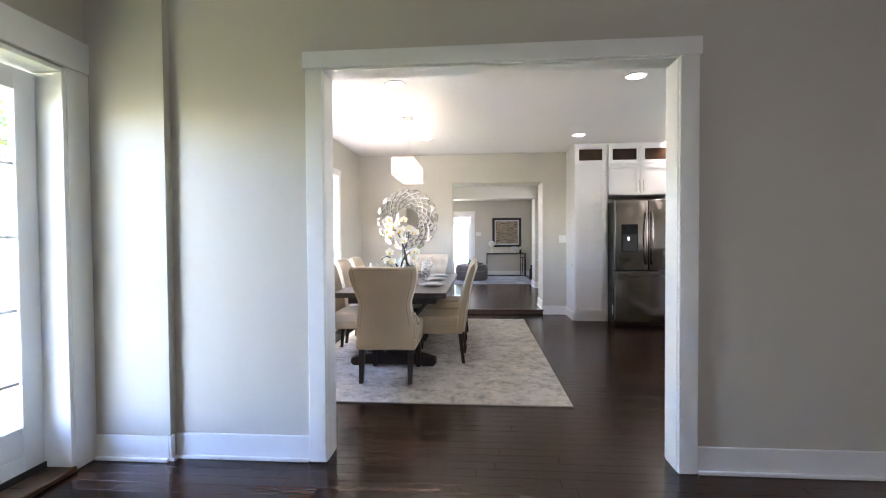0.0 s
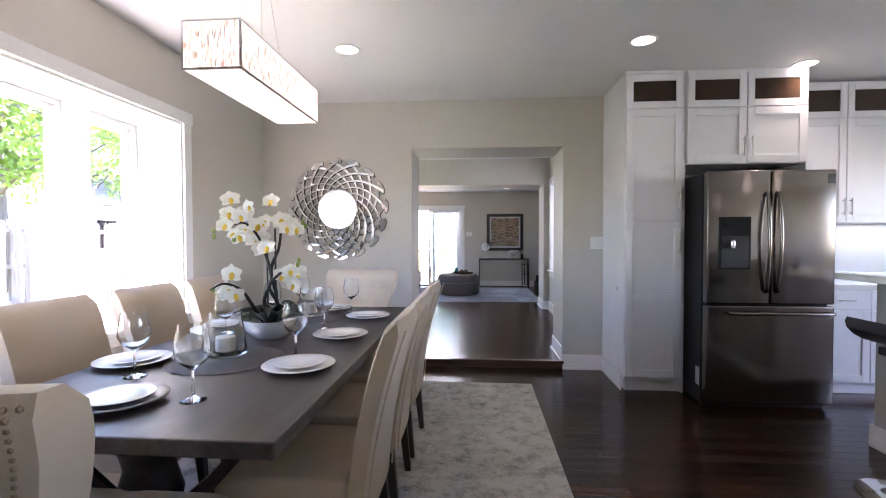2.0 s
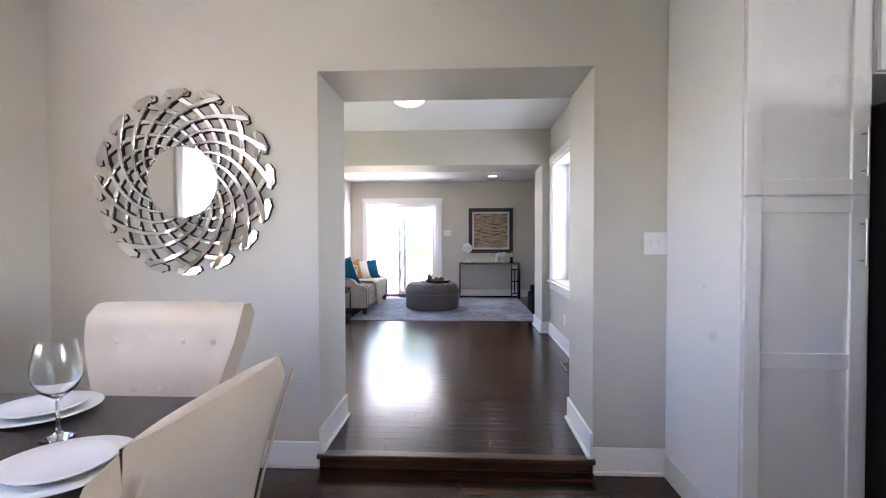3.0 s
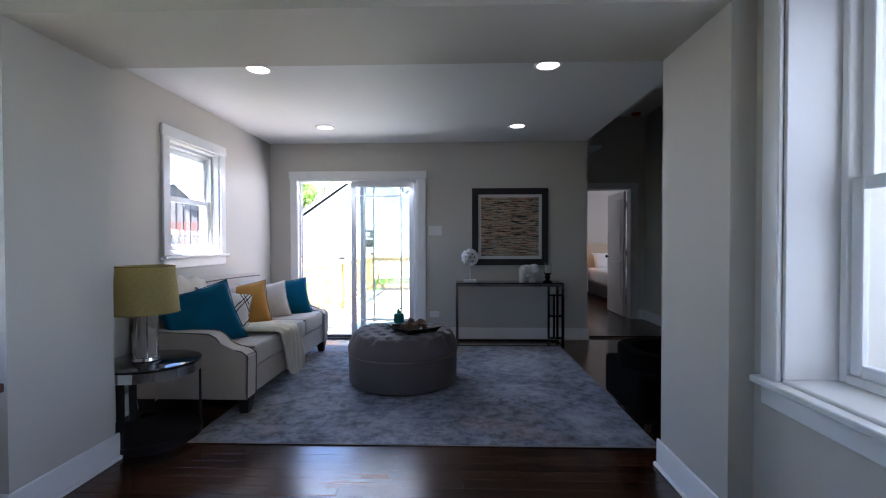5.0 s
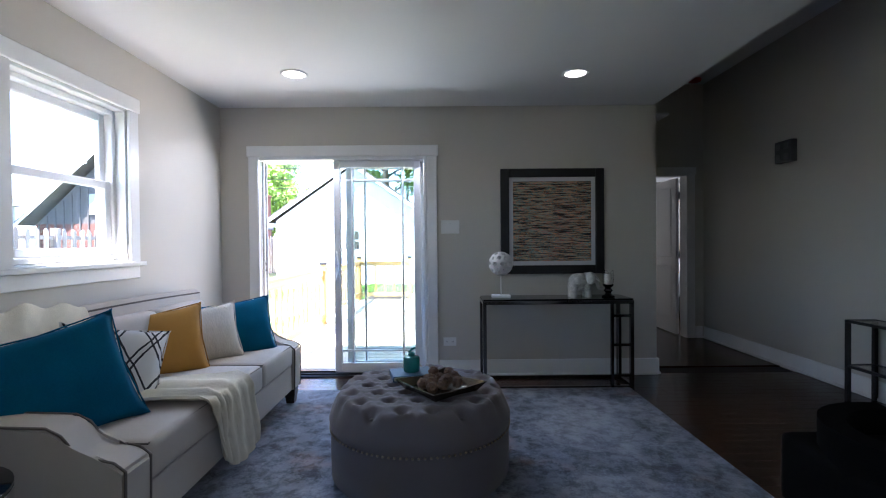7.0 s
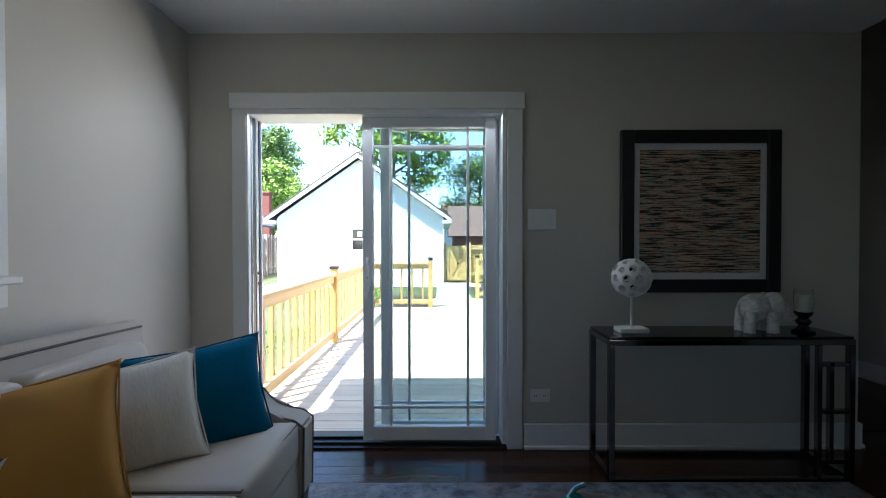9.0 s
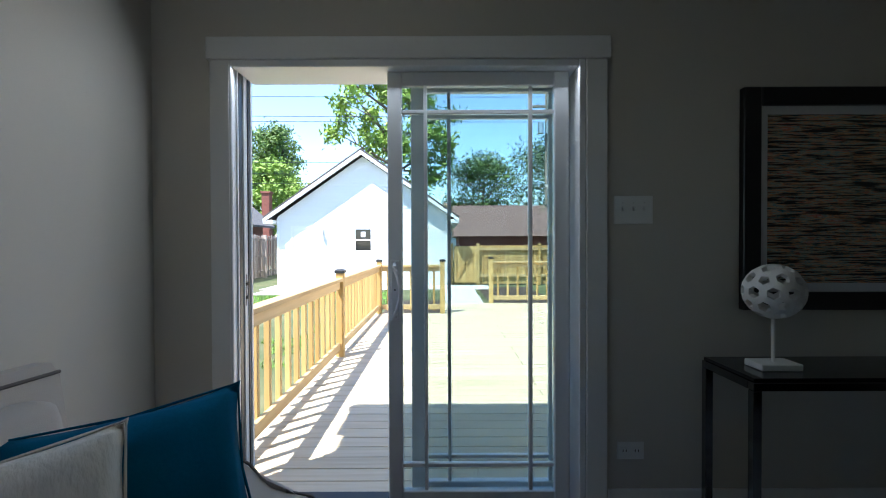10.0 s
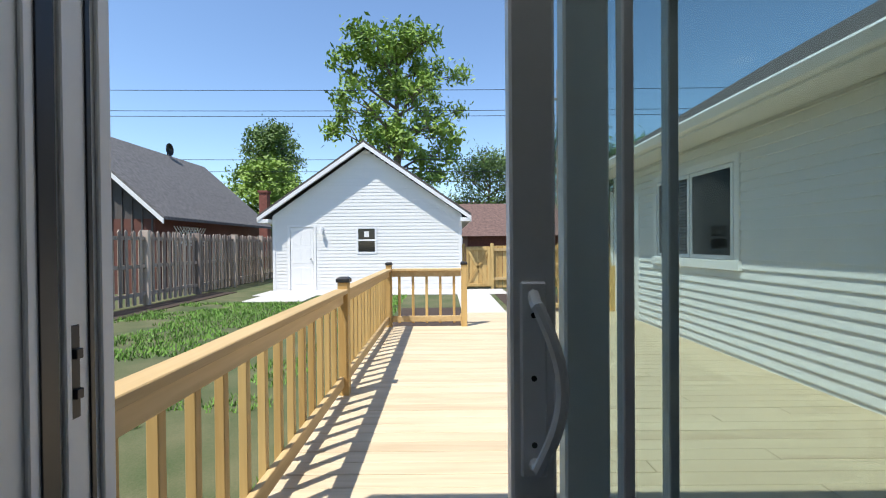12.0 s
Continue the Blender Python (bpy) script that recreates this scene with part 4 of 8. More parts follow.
for k in range(12):
    a = k * 2.4 + 0.3
    bm = B()
    blade(bm, (0.02 * math.cos(a), 0.02 * math.sin(a), 0.075), (math.cos(a), math.sin(a), 0.3 + 0.45 * (k % 3)), 0.15 + 0.07 * rng.random(), 0.09, 0.05 + 0.12 * (k % 3) / 2)
    part("leaf", bm, ORCHLEAF, oc, "dark green strap leaf", 60)
stems = [[(0.0, 0.0, 0.07), (-0.03, 0.0, 0.2), (0.02, -0.02, 0.32), (-0.02, 0.0, 0.45), (-0.06, -0.02, 0.56), (-0.12, -0.05, 0.62), (-0.20, -0.09, 0.58)],
         [(0.02, 0.01, 0.07), (0.03, 0.02, 0.22), (0.0, 0.02, 0.36), (0.04, 0.03, 0.48), (0.06, 0.02, 0.58), (0.08, 0.02, 0.62), (0.13, 0.02, 0.61)],
         [(0.01, -0.02, 0.07), (0.06, -0.03, 0.18), (0.02, -0.05, 0.28), (0.07, -0.05, 0.34), (0.09, 0.0, 0.36), (0.13, 0.05, 0.37)],
         [(-0.02, -0.01, 0.07), (-0.07, -0.03, 0.16), (-0.12, -0.07, 0.26), (-0.19, -0.11, 0.30), (-0.25, -0.14, 0.27)]]


def smooth_path(pts, n=6):
    out = []
    P = [Vector(p) for p in pts]
    for i in range(len(P) - 1):
        a, b, c, d = P[max(i - 1, 0)], P[i], P[i + 1], P[min(i + 2, len(P) - 1)]
        for k in range(n):
            t = k / n
            out.append(0.5 * ((2 * b) + (c - a) * t + (2 * a - 5 * b + 4 * c - d) * t * t + (3 * b - a - 3 * c + d) * t ** 3))
    return out + [P[-1]]


for s_ in stems:
    bm = B()
    pts = smooth_path(s_)
    tube(bm, pts, [0.0125 - 0.0085 * i / len(pts) for i in range(len(pts))], 7)
    part("stem", bm, STEM, oc, "dark curving stem", 60)
for x, y in ((-0.015, 0.01), (0.035, 0.0)):
    bm = B()
    cyl(bm, (x, y, 0.07), 0.0055, 0.52 if x > 0 else 0.44, 7)
    part("stake", bm, BLACK, oc, "dark support stake")


def petal(bm, m, length, width):
    rings = []
    for k in range(6):
        t = k / 5
        w = width * math.sin(math.pi * (0.1 + 0.85 * t)) * 0.5 + 0.001
        z = 0.012 * math.sin(t * 2.4)
        rings.append([m @ Vector(p) for p in ((t * length, -w, z + w * 0.2), (t * length, 0, z + 0.001), (t * length, w, z + w * 0.2), (t * length, 0, z - 0.001))])
    loft(bm, rings)


def blossom(c, aim, size):
    turn = Vector(aim).to_track_quat("Z", "Y").to_matrix().to_4x4()
    m = Matrix.Translation(c) @ turn @ pose(0, 0, 0, 0, 0, rng.uniform(-20, 20))
    bm = B()
    for a, l_, w_ in ((90, 1, 0.75), (210, 1, 0.7), (330, 1, 0.7), (20, 1.05, 1.05), (160, 1.05, 1.05)):
        petal(bm, m @ pose(0, 0, 0.0, 0, -14, 0) @ pose(0, 0, 0, 0, 0, a), size * l_, size * w_)
    f = part("blossom", bm, PETAL, oc, "white orchid blossom", 60)
    bm = B()
    bmesh.ops.create_icosphere(bm, subdivisions=2, radius=size * 0.34, matrix=m @ Matrix.Translation((0, -size * 0.2, size * 0.15)) @ Matrix.Diagonal((0.8, 1.2, 0.7, 1)))
    part("lip", bm, YELLOW, f, "yellow lip", 60)


for c, n_, spread in (((-0.11, -0.02, 0.64), 15, 0.075), ((0.11, 0.03, 0.60), 4, 0.04), ((-0.03, -0.05, 0.46), 4, 0.05), ((0.14, 0.04, 0.34), 6, 0.05), ((-0.17, -0.06, 0.29), 5, 0.045)):
    for k in range(n_):
        p = Vector(c) + Vector((rng.uniform(-1, 1), rng.uniform(-1, 1), rng.uniform(-1, 1))) * spread * 1.35
        blossom(p, (rng.uniform(-0.3, 0.9), rng.uniform(-1.2, -0.5), rng.uniform(-0.2, 0.5)), rng.uniform(0.043, 0.055))
for c in ((-0.24, -0.12, 0.575), (-0.25, -0.10, 0.545), (0.20, -0.03, 0.62), (0.22, -0.04, 0.60), (0.20, -0.10, 0.40), (0.19, -0.06, 0.42), (-0.14, -0.1, 0.53), (-0.24, -0.13, 0.27)):
    bm = B()
    bmesh.ops.create_icosphere(bm, subdivisions=2, radius=0.013, matrix=Matrix.Translation(c) @ Matrix.Diagonal((0.8, 0.8, 1.2, 1)))
    part("bud", bm, BUD, oc, "green orchid bud", 60)

# crystal pendant
pd = thing("crystal_chandelier", "rectangular crystal chandelier, lit, hung over the table", "chandelier", at(0.05, 6.26, H0))
part("canopy", boxes(((-0.06, -0.06, -0.028), (0.06, 0.06, -0.001)), ((-0.045, -0.045, -0.045), (0.045, 0.045, -0.028)), bev=0.003), CHROME, pd, "square chrome canopy")
bm = B()
for y in (-0.03, 0.03):
    tube(bm, [(0, y, -0.045), (0, y * 8, -0.54)], 0.0012, 5)
tube(bm, [(0, 0, -0.045), (0, 0, -0.54)], 0.0025, 6)
part("cable", bm, CHROME, pd)
X0, X1, Y0, Y1, Z0, Z1 = -0.117, 0.117, -0.415, 0.415, -0.725, -0.54
bm = B()
for x in (X0, X1):
    for y in (Y0, Y1):
        box(bm, (x - 0.004, y - 0.004, Z0), (x + 0.004, y + 0.004, Z1))
for z in (Z0, Z1):
    for x in (X0, X1):
        box(bm, (x - 0.003, Y0, z - 0.004), (x + 0.003, Y1, z + 0.004))
    for y in (Y0, Y1):
        box(bm, (X0, y - 0.003, z - 0.004), (X1, y + 0.003, z + 0.004))
part("frame", bm, CHROME, pd, "thin chrome frame")
CRYSTAL = glow("lit_crystal_rods", (1.0, 0.86, 0.76), 0.026)
cb = CRYSTAL.node_tree.nodes["Principled BSDF"]
cb.inputs["Roughness"].default_value = 0.1
cn = CRYSTAL.node_tree.nodes.new("ShaderNodeTexNoise")
cn.inputs["Scale"].default_value = 1.0
cm = CRYSTAL.node_tree.nodes.new("ShaderNodeMapping")
cm.inputs["Scale"].default_value = (120, 120, 26)
ct = CRYSTAL.node_tree.nodes.new("ShaderNodeTexCoord")
cr = CRYSTAL.node_tree.nodes.new("ShaderNodeMapRange")
cr.inputs[1].default_value, cr.inputs[2].default_value, cr.inputs[3].default_value, cr.inputs[4].default_value = 0.40, 0.58, 0.003, 0.06
CRYSTAL.node_tree.links.new(ct.outputs["Object"], cm.inputs[0])
CRYSTAL.node_tree.links.new(cm.outputs[0], cn.inputs["Vector"])
CRYSTAL.node_tree.links.new(cn.outputs[0], cr.inputs[0])
CRYSTAL.node_tree.links.new(cr.outputs[0], cb.inputs["Emission Strength"])


def rod_row(n, along, fixed):
    bm = B()
    for k in range(n):
        t = (k + 0.5) / n
        if along == "y":
            x, y = fixed, Y0 + (Y1 - Y0) * t
        else:
            x, y = X0 + (X1 - X0) * t, fixed
        box(bm, (x - 0.0028, y - 0.0028, Z0 + 0.005), (x + 0.0028, y + 0.0028, Z1 - 0.005))
    part("crystal_rod", bm, CRYSTAL, pd, "row of lit crystal rods")["kind"] = "stuff"


rod_row(100, "y", X0)
rod_row(100, "y", X1)
rod_row(29, "x", Y0)
rod_row(29, "x", Y1)
bm = B()
for k in range(100):
    y = Y0 + (Y1 - Y0) * (k + 0.5) / 100
    box(bm, (X0, y - 0.003, Z0 - 0.003), (X1, y + 0.003, Z0 + 0.001))
part("crystal_rod", bm, CRYSTAL, pd, "lit crystal underside")["kind"] = "stuff"

# swirl mirror
mr = thing("wall_mirror", "round mirror framed by interlaced mirrored swirls", "mirror", at(-0.345, YD - 0.02, 1.595))
bm = B()
lathe(bm, [(0.0, -0.012), (0.195, -0.012), (0.205, -0.006), (0.205, 0.012), (0.0, 0.012)], (0, 0, 0), 64, "y")
part("mirror_glass", bm, MIRROR, mr, "round plain mirror glass", 30)
NP = 16


def swirl(k, sgn, y, wide=0.0, depth=0.005):
    """One bowed strip with bevelled edges and a slight tilt across it."""
    bm = B()
    a0 = 2 * math.pi * k / NP + 0.06
    rings = []
    for j in range(19):
        t = j / 18
        r = 0.203 + (0.508 - 0.203) * t
        a = a0 + sgn * (1.36 * (1 - t) ** 1.25 - 0.095)
        half = (0.010 + 0.021 * t ** 0.8) * (1 - 0.25 * max(0, t - 0.85) / 0.15) + wide
        e_ = min(0.006, half * 0.3)
        row = []
        for w_, dy in ((-half, depth), (-half + e_, -0.0016 * sgn), (half - e_, 0.0016 * sgn), (half, depth)):
            d = w_ / r
            row.append((r * math.cos(a + d), y + dy, r * math.sin(a + d)))
        rings.append(row)
    loft(bm, rings)
    bmesh.ops.recalc_face_normals(bm, faces=bm.faces)
    return bm


def petal_end(k, y, r0, r1, spread):
    """The flat cut end that joins two crossing strips into a petal."""
    bm = B()
    a0 = 2 * math.pi * k / NP + 0.06
    pts = [(r0, -spread * 0.9), (r1 - 0.022, -spread), (r1, -spread * 0.5), (r1, spread * 0.5), (r1 - 0.022, spread), (r0, spread * 0.9)]
    loft(bm, [[(r * math.cos(a0 + d), y + dy, r * math.sin(a0 + d)) for r, d in pts] for dy in (0.0, 0.006)])
    bmesh.ops.recalc_face_normals(bm, faces=bm.faces)
    return bm


for k in range(NP):
    part("mirror_swirl", swirl(k, 1, -0.012), MIRROR, mr, "bevelled mirror strip")
    part("mirror_swirl", swirl(k, -1, -0.004), MIRROR, mr, "bevelled mirror strip")
    part("petal_end", petal_end(k, -0.005, 0.478, 0.520, 0.142), MIRROR, mr, "bevelled mirror strip")
    # slightly wider black copies behind the strips stand for their drop shadows
    part("swirl_shadow", swirl(k, 1, 0.0125, 0.0025), BLACK, mr, "black strip painted for the drop shadow behind the mirror strips")
    part("swirl_shadow", swirl(k, -1, 0.0125, 0.0025), BLACK, mr, "black strip painted for the drop shadow behind the mirror strips")
    part("petal_shadow", petal_end(k, 0.0115, 0.476, 0.524, 0.149), BLACK, mr, "black strip painted for the drop shadow behind the mirror strips")


def plate(name, axis, at_, out, u, z, w, h, toggles, label):
    """A cover plate on a wall: toggles > 0 are switches, 0 an outlet."""
    e = thing(name, label, "switch" if toggles else "outlet", at(at_, u, z) if axis == "x" else at(u, at_, z))
    s = out

    def q(a, d, c):
        return (s * d, a, c) if axis == "x" else (a, s * d, c)

    def bx(a, b, bev):
        return boxes((tuple(min(c) for c in zip(a, b)), tuple(max(c) for c in zip(a, b))), bev=bev)
    part("cover_plate", bx(q(-w / 2, 0.001, -h / 2), q(w / 2, 0.007, h / 2), 0.002), PLASTIC, e)
    if toggles:
        for i in range(toggles):
            u_ = (i - (toggles - 1) / 2) * 0.046
            part("toggle", bx(q(u_ - 0.005, 0.007, -0.004), q(u_ + 0.005, 0.018, 0.012), 0.001), PLASTIC, e)
            part("screw", bx(q(u_ - 0.002, 0.0068, 0.028), q(u_ + 0.002, 0.0075, 0.032), 0), NICKEL, e)
    else:
        for c in (-0.026, 0.026) if w > h else ():
            part("socket", bx(q(c - 0.016, 0.0065, -0.014), q(c + 0.016, 0.0085, 0.014), 0.002), PLASTIC, e)
            part("slot", bx(q(c - 0.008, 0.008, -0.004), q(c - 0.005, 0.009, 0.006), 0), BLACK, e)
            part("slot", bx(q(c + 0.005, 0.008, -0.004), q(c + 0.008, 0.009, 0.006), 0), BLACK, e)
        for c in (-0.02, 0.02) if w <= h else ():
            part("socket", bx(q(-0.014, 0.0065, c - 0.013), q(0.014, 0.0085, c + 0.013), 0.002), PLASTIC, e)
    return e


plate("light_switch", "y", YD, -1, 2.262, 1.25, 0.165, 0.12, 3, "white triple toggle switch plate on the wall")
plate("light_switch", "y", YF, -1, 0.853, 1.415, 0.165, 0.12, 3, "white triple toggle switch plate beside the door")
plate("wall_outlet", "y", YF, -1, 0.842, 0.388, 0.115, 0.075, 0, "white horizontal wall outlet near the floor")
plate("wall_outlet", "x", 2.30, -1, 11.12, 0.40, 0.075, 0.115, 0, "white wall outlet under the window")


def floor_vent(x, y, z, rz, label):
    e = thing("floor_vent", label, "vent", at(x, y, z, rz))
    part("frame", boxes(((-0.15, -0.065, 0.001), (0.15, -0.05, 0.009)), ((-0.15, 0.05, 0.001), (0.15, 0.065, 0.009)), ((-0.15, -0.05, 0.001), (-0.135, 0.05, 0.009)), ((0.135, -0.05, 0.001), (0.15, 0.05, 0.009)), bev=0.002), mat("brass_vent", (0.20, 0.16, 0.11), 0.4, metal=0.7), e)
    for k in range(13):
        part("slat", boxes(((-0.132 + k * 0.0205, -0.05, 0.002), (-0.120 + k * 0.0205, 0.05, 0.006))), DARKMETAL, e)
    return e


floor_vent(-1.05, 6.31, 0.0, 90, "brown metal floor register in the hardwood")
floor_vent(2.20, 10.46, ZL, 90, "brown metal floor register beside the baseboard")

# ---- kitchen ----
AMBERGLASS = mat("dark_cabinet_glass", (0.035, 0.018, 0.010), 0.06, var=0.3, scale=4)
QUARTZ = mat("white_quartz", (0.74, 0.72, 0.70), 0.15, var=0.04, scale=6)
ISLANDPAINT = mat("greige_island_panel", (0.44, 0.41, 0.38), 0.5, var=0.02, bump=0.03, bscale=150)


def shaker(parent, x0, x1, z0, z1, y, rails=1, glazed=False, handle=None, name="door", split=None):
    """A shaker front facing -y with its face at y."""
    fr = 0.06 if not glazed else 0.055
    pr = [((x0, y, z0), (x0 + fr, y + 0.02, z1)), ((x1 - fr, y, z0), (x1, y + 0.02, z1)), ((x0 + fr, y, z0), (x1 - fr, y + 0.02, z0 + fr)), ((x0 + fr, y, z1 - fr), (x1 - fr, y + 0.02, z1))]
    if split:
        pr.append(((x0 + fr, y, split - fr / 2), (x1 - fr, y + 0.02, split + fr / 2)))
    d = wpart(name, boxes(*pr, bev=0.002), CABINET, parent)
    part("panel", boxes(((x0 + fr - 0.002, y + 0.011, z0 + fr - 0.002), (x1 - fr + 0.002, y + 0.018, z1 - fr + 0.002))), AMBERGLASS if glazed else CABINET, d, "dark glass pane" if glazed else "")
    if handle:
        hx, hz0, hz1 = handle
        bm = B()
        cyl(bm, (hx, y - 0.028, hz0), 0.0055, hz1 - hz0, 10)
        for z in (hz0 + 0.02, hz1 - 0.02):
            cyl(bm, (hx, y - 0.028, z), 0.0045, 0.030, 8, "y")
        part("handle", bm, NICKEL, d, "brushed nickel bar handle", 40)
    return d


def drawer(parent, x0, x1, z0, z1, y):
    d = wpart("drawer", boxes(((x0, y, z0), (x1, y + 0.02, z1)), bev=0.003), CABINET, parent)
    bm = B()
    xm = (x0 + x1) / 2
    cyl(bm, (xm - 0.06, y - 0.028, (z0 + z1) / 2), 0.0055, 0.12, 10, "x")
    for x in (xm - 0.045, xm + 0.045):
        cyl(bm, (x, y - 0.028, (z0 + z1) / 2), 0.0045, 0.03, 8, "y")
    part("handle", bm, NICKEL, d, "brushed nickel bar handle", 40)


YP = 8.02
p = thing("pantry_cabinet", "tall white shaker pantry cabinet to the ceiling", "cabinet", at(2.53, 8.35, 0))
wpart("body", boxes(((2.300, YP + 0.022, 0.10), (2.765, YD - 0.002, H0 - 0.004)), ((2.325, YP + 0.07, 0.0), (2.765, YD - 0.002, 0.10)), bev=0.002), CABINET, p)
wpart("skirting", boxes(((2.284, YP + 0.06, 0.0), (2.299, YD - 0.034, 0.13)), bev=0.003), TRIM, p)
wpart("crown", boxes(((2.297, YP + 0.004, 2.652), (2.765, YP + 0.021, H0 - 0.004)), bev=0.003), CABINET, p)
shaker(p, 2.305, 2.757, 2.368, 2.645, YP, glazed=True)
shaker(p, 2.305, 2.757, 1.442, 2.358, YP, handle=(2.731, 1.51, 1.69))
shaker(p, 2.305, 2.757, 0.135, 1.433, YP, split=0.80, handle=(2.731, 1.17, 1.35))
wpart("filler", boxes(((2.766, YP + 0.03, 0.0), (2.790, YD - 0.002, H0 - 0.004)), bev=0.002), CABINET, p)

p = thing("over_fridge_cabinet", "white shaker wall cabinet above the refrigerator", "cabinet", at(3.35, 8.35, 1.90))
wpart("body", boxes(((2.791, YP + 0.022, 1.905), (3.724, YD - 0.002, H0 - 0.004)), bev=0.002), CABINET, p)
wpart("side_panel", boxes(((3.725, YP + 0.022, 0.0), (3.743, YD - 0.002, H0 - 0.004)), bev=0.002), CABINET, p)
for x0, x1, hx in ((2.795, 3.255, 3.227), (3.261, 3.722, 3.289)):
    shaker(p, x0, x1, 2.368, 2.645, YP, glazed=True)
    shaker(p, x0, x1, 1.912, 2.358, YP, handle=(hx, 1.96, 2.12))

# refrigerator
FY = 7.69
f = thing("refrigerator", "black stainless french-door refrigerator with water dispenser", "refrigerator", at(3.195, 8.1, 0))
wpart("body", boxes(((2.74, FY + 0.075, 0.02), (3.655, 8.52, 1.79)), bev=0.01, seg=2), DARKMETAL, f, "dark grey cabinet body")


def steel_front(name, x0, x1, z0, z1):
    bm = B()
    box(bm, (x0, FY, z0), (x1, FY + 0.072, z1), 0.014, 3)
    return wpart(name, bm, STEEL, f, "brushed black stainless steel", 50)


ld = steel_front("door", 2.743, 3.193, 0.80, 1.80)
rd = steel_front("door", 3.201, 3.652, 0.80, 1.80)
fz = steel_front("freezer_drawer", 2.743, 3.652, 0.055, 0.788)
wpart("kickplate", boxes(((2.755, FY + 0.09, 0.0), (3.64, FY + 0.12, 0.05))), BLACK, f)
for par, x, s in ((ld, 3.16, -1), (rd, 3.235, 1)):
    bm = B()
    tube(bm, [(x, FY + 0.005, 1.63)] + [(x + s * 0.004 * math.sin(math.pi * k / 14), FY - 0.02 - 0.035 * math.sin(math.pi * k / 14), 1.62 - 0.72 * k / 14) for k in range(15)] + [(x, FY + 0.005, 0.89)], 0.0125, 10)
    part("handle", bm, STEEL, par, "curved steel bar handle", 50)
bm = B()
tube(bm, [(2.885, FY + 0.005, 0.735), (2.885, FY - 0.045, 0.735), (2.915, FY - 0.052, 0.735), (3.585, FY - 0.052, 0.735), (3.615, FY - 0.045, 0.735), (3.615, FY + 0.005, 0.735)], 0.013, 10)
part("handle", bm, STEEL, fz, "steel bar handle", 50)
DISP = mat("dispenser_gloss", (0.006, 0.006, 0.006), 0.3, spec=0.15)
disp = part("dispenser", boxes(((2.82, FY - 0.004, 1.06), (3.055, FY + 0.006, 1.455)), bev=0.004), DISP, ld, "black water and ice dispenser")
part("recess", boxes(((2.84, FY - 0.007, 1.075), (3.035, FY - 0.0035, 1.31)), bev=0.002), mat("dispenser_cavity", (0.006, 0.006, 0.006), 0.6), disp)
ld_sp = B()
lathe(ld_sp, [(0.016, 0.0), (0.02, 0.03), (0.016, 0.055), (0.010, 0.06)], (2.91, FY - 0.03, 1.22), 14)
part("spout", ld_sp, CHROME, disp, "chrome dispenser lever", 40)
part("badge", boxes(((3.59, FY - 0.002, 1.70), (3.64, FY + 0.002, 1.765)), bev=0.001), BLACK, rd, "small dark badge")
part("sticker", boxes(((2.739, FY + 0.10, 0.15), (2.74, FY + 0.16, 0.29))), PLASTIC, f, "white label sticker").matrix_parent_inverse = f.matrix_basis.inverted()

f.location.x += 0.055

# wall cabinets, base cabinets, worktop and splashback right of the refrigerator
YW = 8.33
n_unit = 0
for x0 in (3.862, 4.660, 5.458):
    u = thing("wall_cabinet", "white shaker wall cabinet with glazed top lights", "cabinet", at(x0 + 0.4, 8.5, 1.42), "kitchen wall cabinets")
    wpart("body", boxes(((x0, YW + 0.022, 1.42), (x0 + 0.797, YD - 0.002, 2.65)), bev=0.002), CABINET, u)
    for k in range(2):
        a = x0 + 0.004 + k * 0.397
        shaker(u, a, a + 0.392, 2.335, 2.63, YW, glazed=True)
        shaker(u, a, a + 0.392, 1.43, 2.325, YW, handle=(a + (0.365 if k == 0 else 0.027), 1.49, 1.64))
    b_ = thing("base_cabinet", "white shaker base cabinet with drawer", "cabinet", at(x0 + 0.4, 8.4, 0), "kitchen base cabinets")
    wpart("body", boxes(((x0, 8.082, 0.10), (x0 + 0.797, YD - 0.002, 0.875)), ((x0, 8.14, 0.0), (x0 + 0.797, YD - 0.002, 0.10)), bev=0.002), CABINET, b_)
    for k in range(2):
        a = x0 + 0.004 + k * 0.397
        drawer(b_, a, a + 0.392, 0.71, 0.865, 8.06)
        shaker(b_, a, a + 0.392, 0.115, 0.70, 8.06)
w = thing("kitchen_worktop", "white quartz worktop on the base cabinets", "worktop", at(5.06, 8.36, 0.88))
wpart("slab", boxes(((3.745, 8.035, 0.8755), (6.26, YD - 0.01, 0.915)), bev=0.004), QUARTZ, w)
SPLASH = mat("pale_glass_splashback", (0.66, 0.70, 0.76), 0.2, var=0.02)
setting("trim", boxes(((3.745, YD - 0.009, 0.916), (6.26, YD - 0.001, 1.419))), SPLASH, "pale glossy splashback", "splashback")
e = thing("cookbook", "green illustrated cookbook standing open on a holder", "book", at(4.12, 8.45, 0.916, 8))
part("stand", boxes(((-0.12, 0.0, 0.0), (0.12, 0.02, 0.02)), ((-0.12, 0.03, 0.0), (0.12, 0.045, 0.16)), bev=0.003), PLASTIC, e)
part("cover", boxes(((-0.13, 0.005, 0.02), (-0.002, 0.028, 0.22)), ((0.002, 0.005, 0.02), (0.13, 0.028, 0.22)), bev=0.003), mat("green_cover", (0.16, 0.24, 0.06), 0.5, var=0.5, scale=14, col2=(0.55, 0.5, 0.3)), e, "green printed cover")

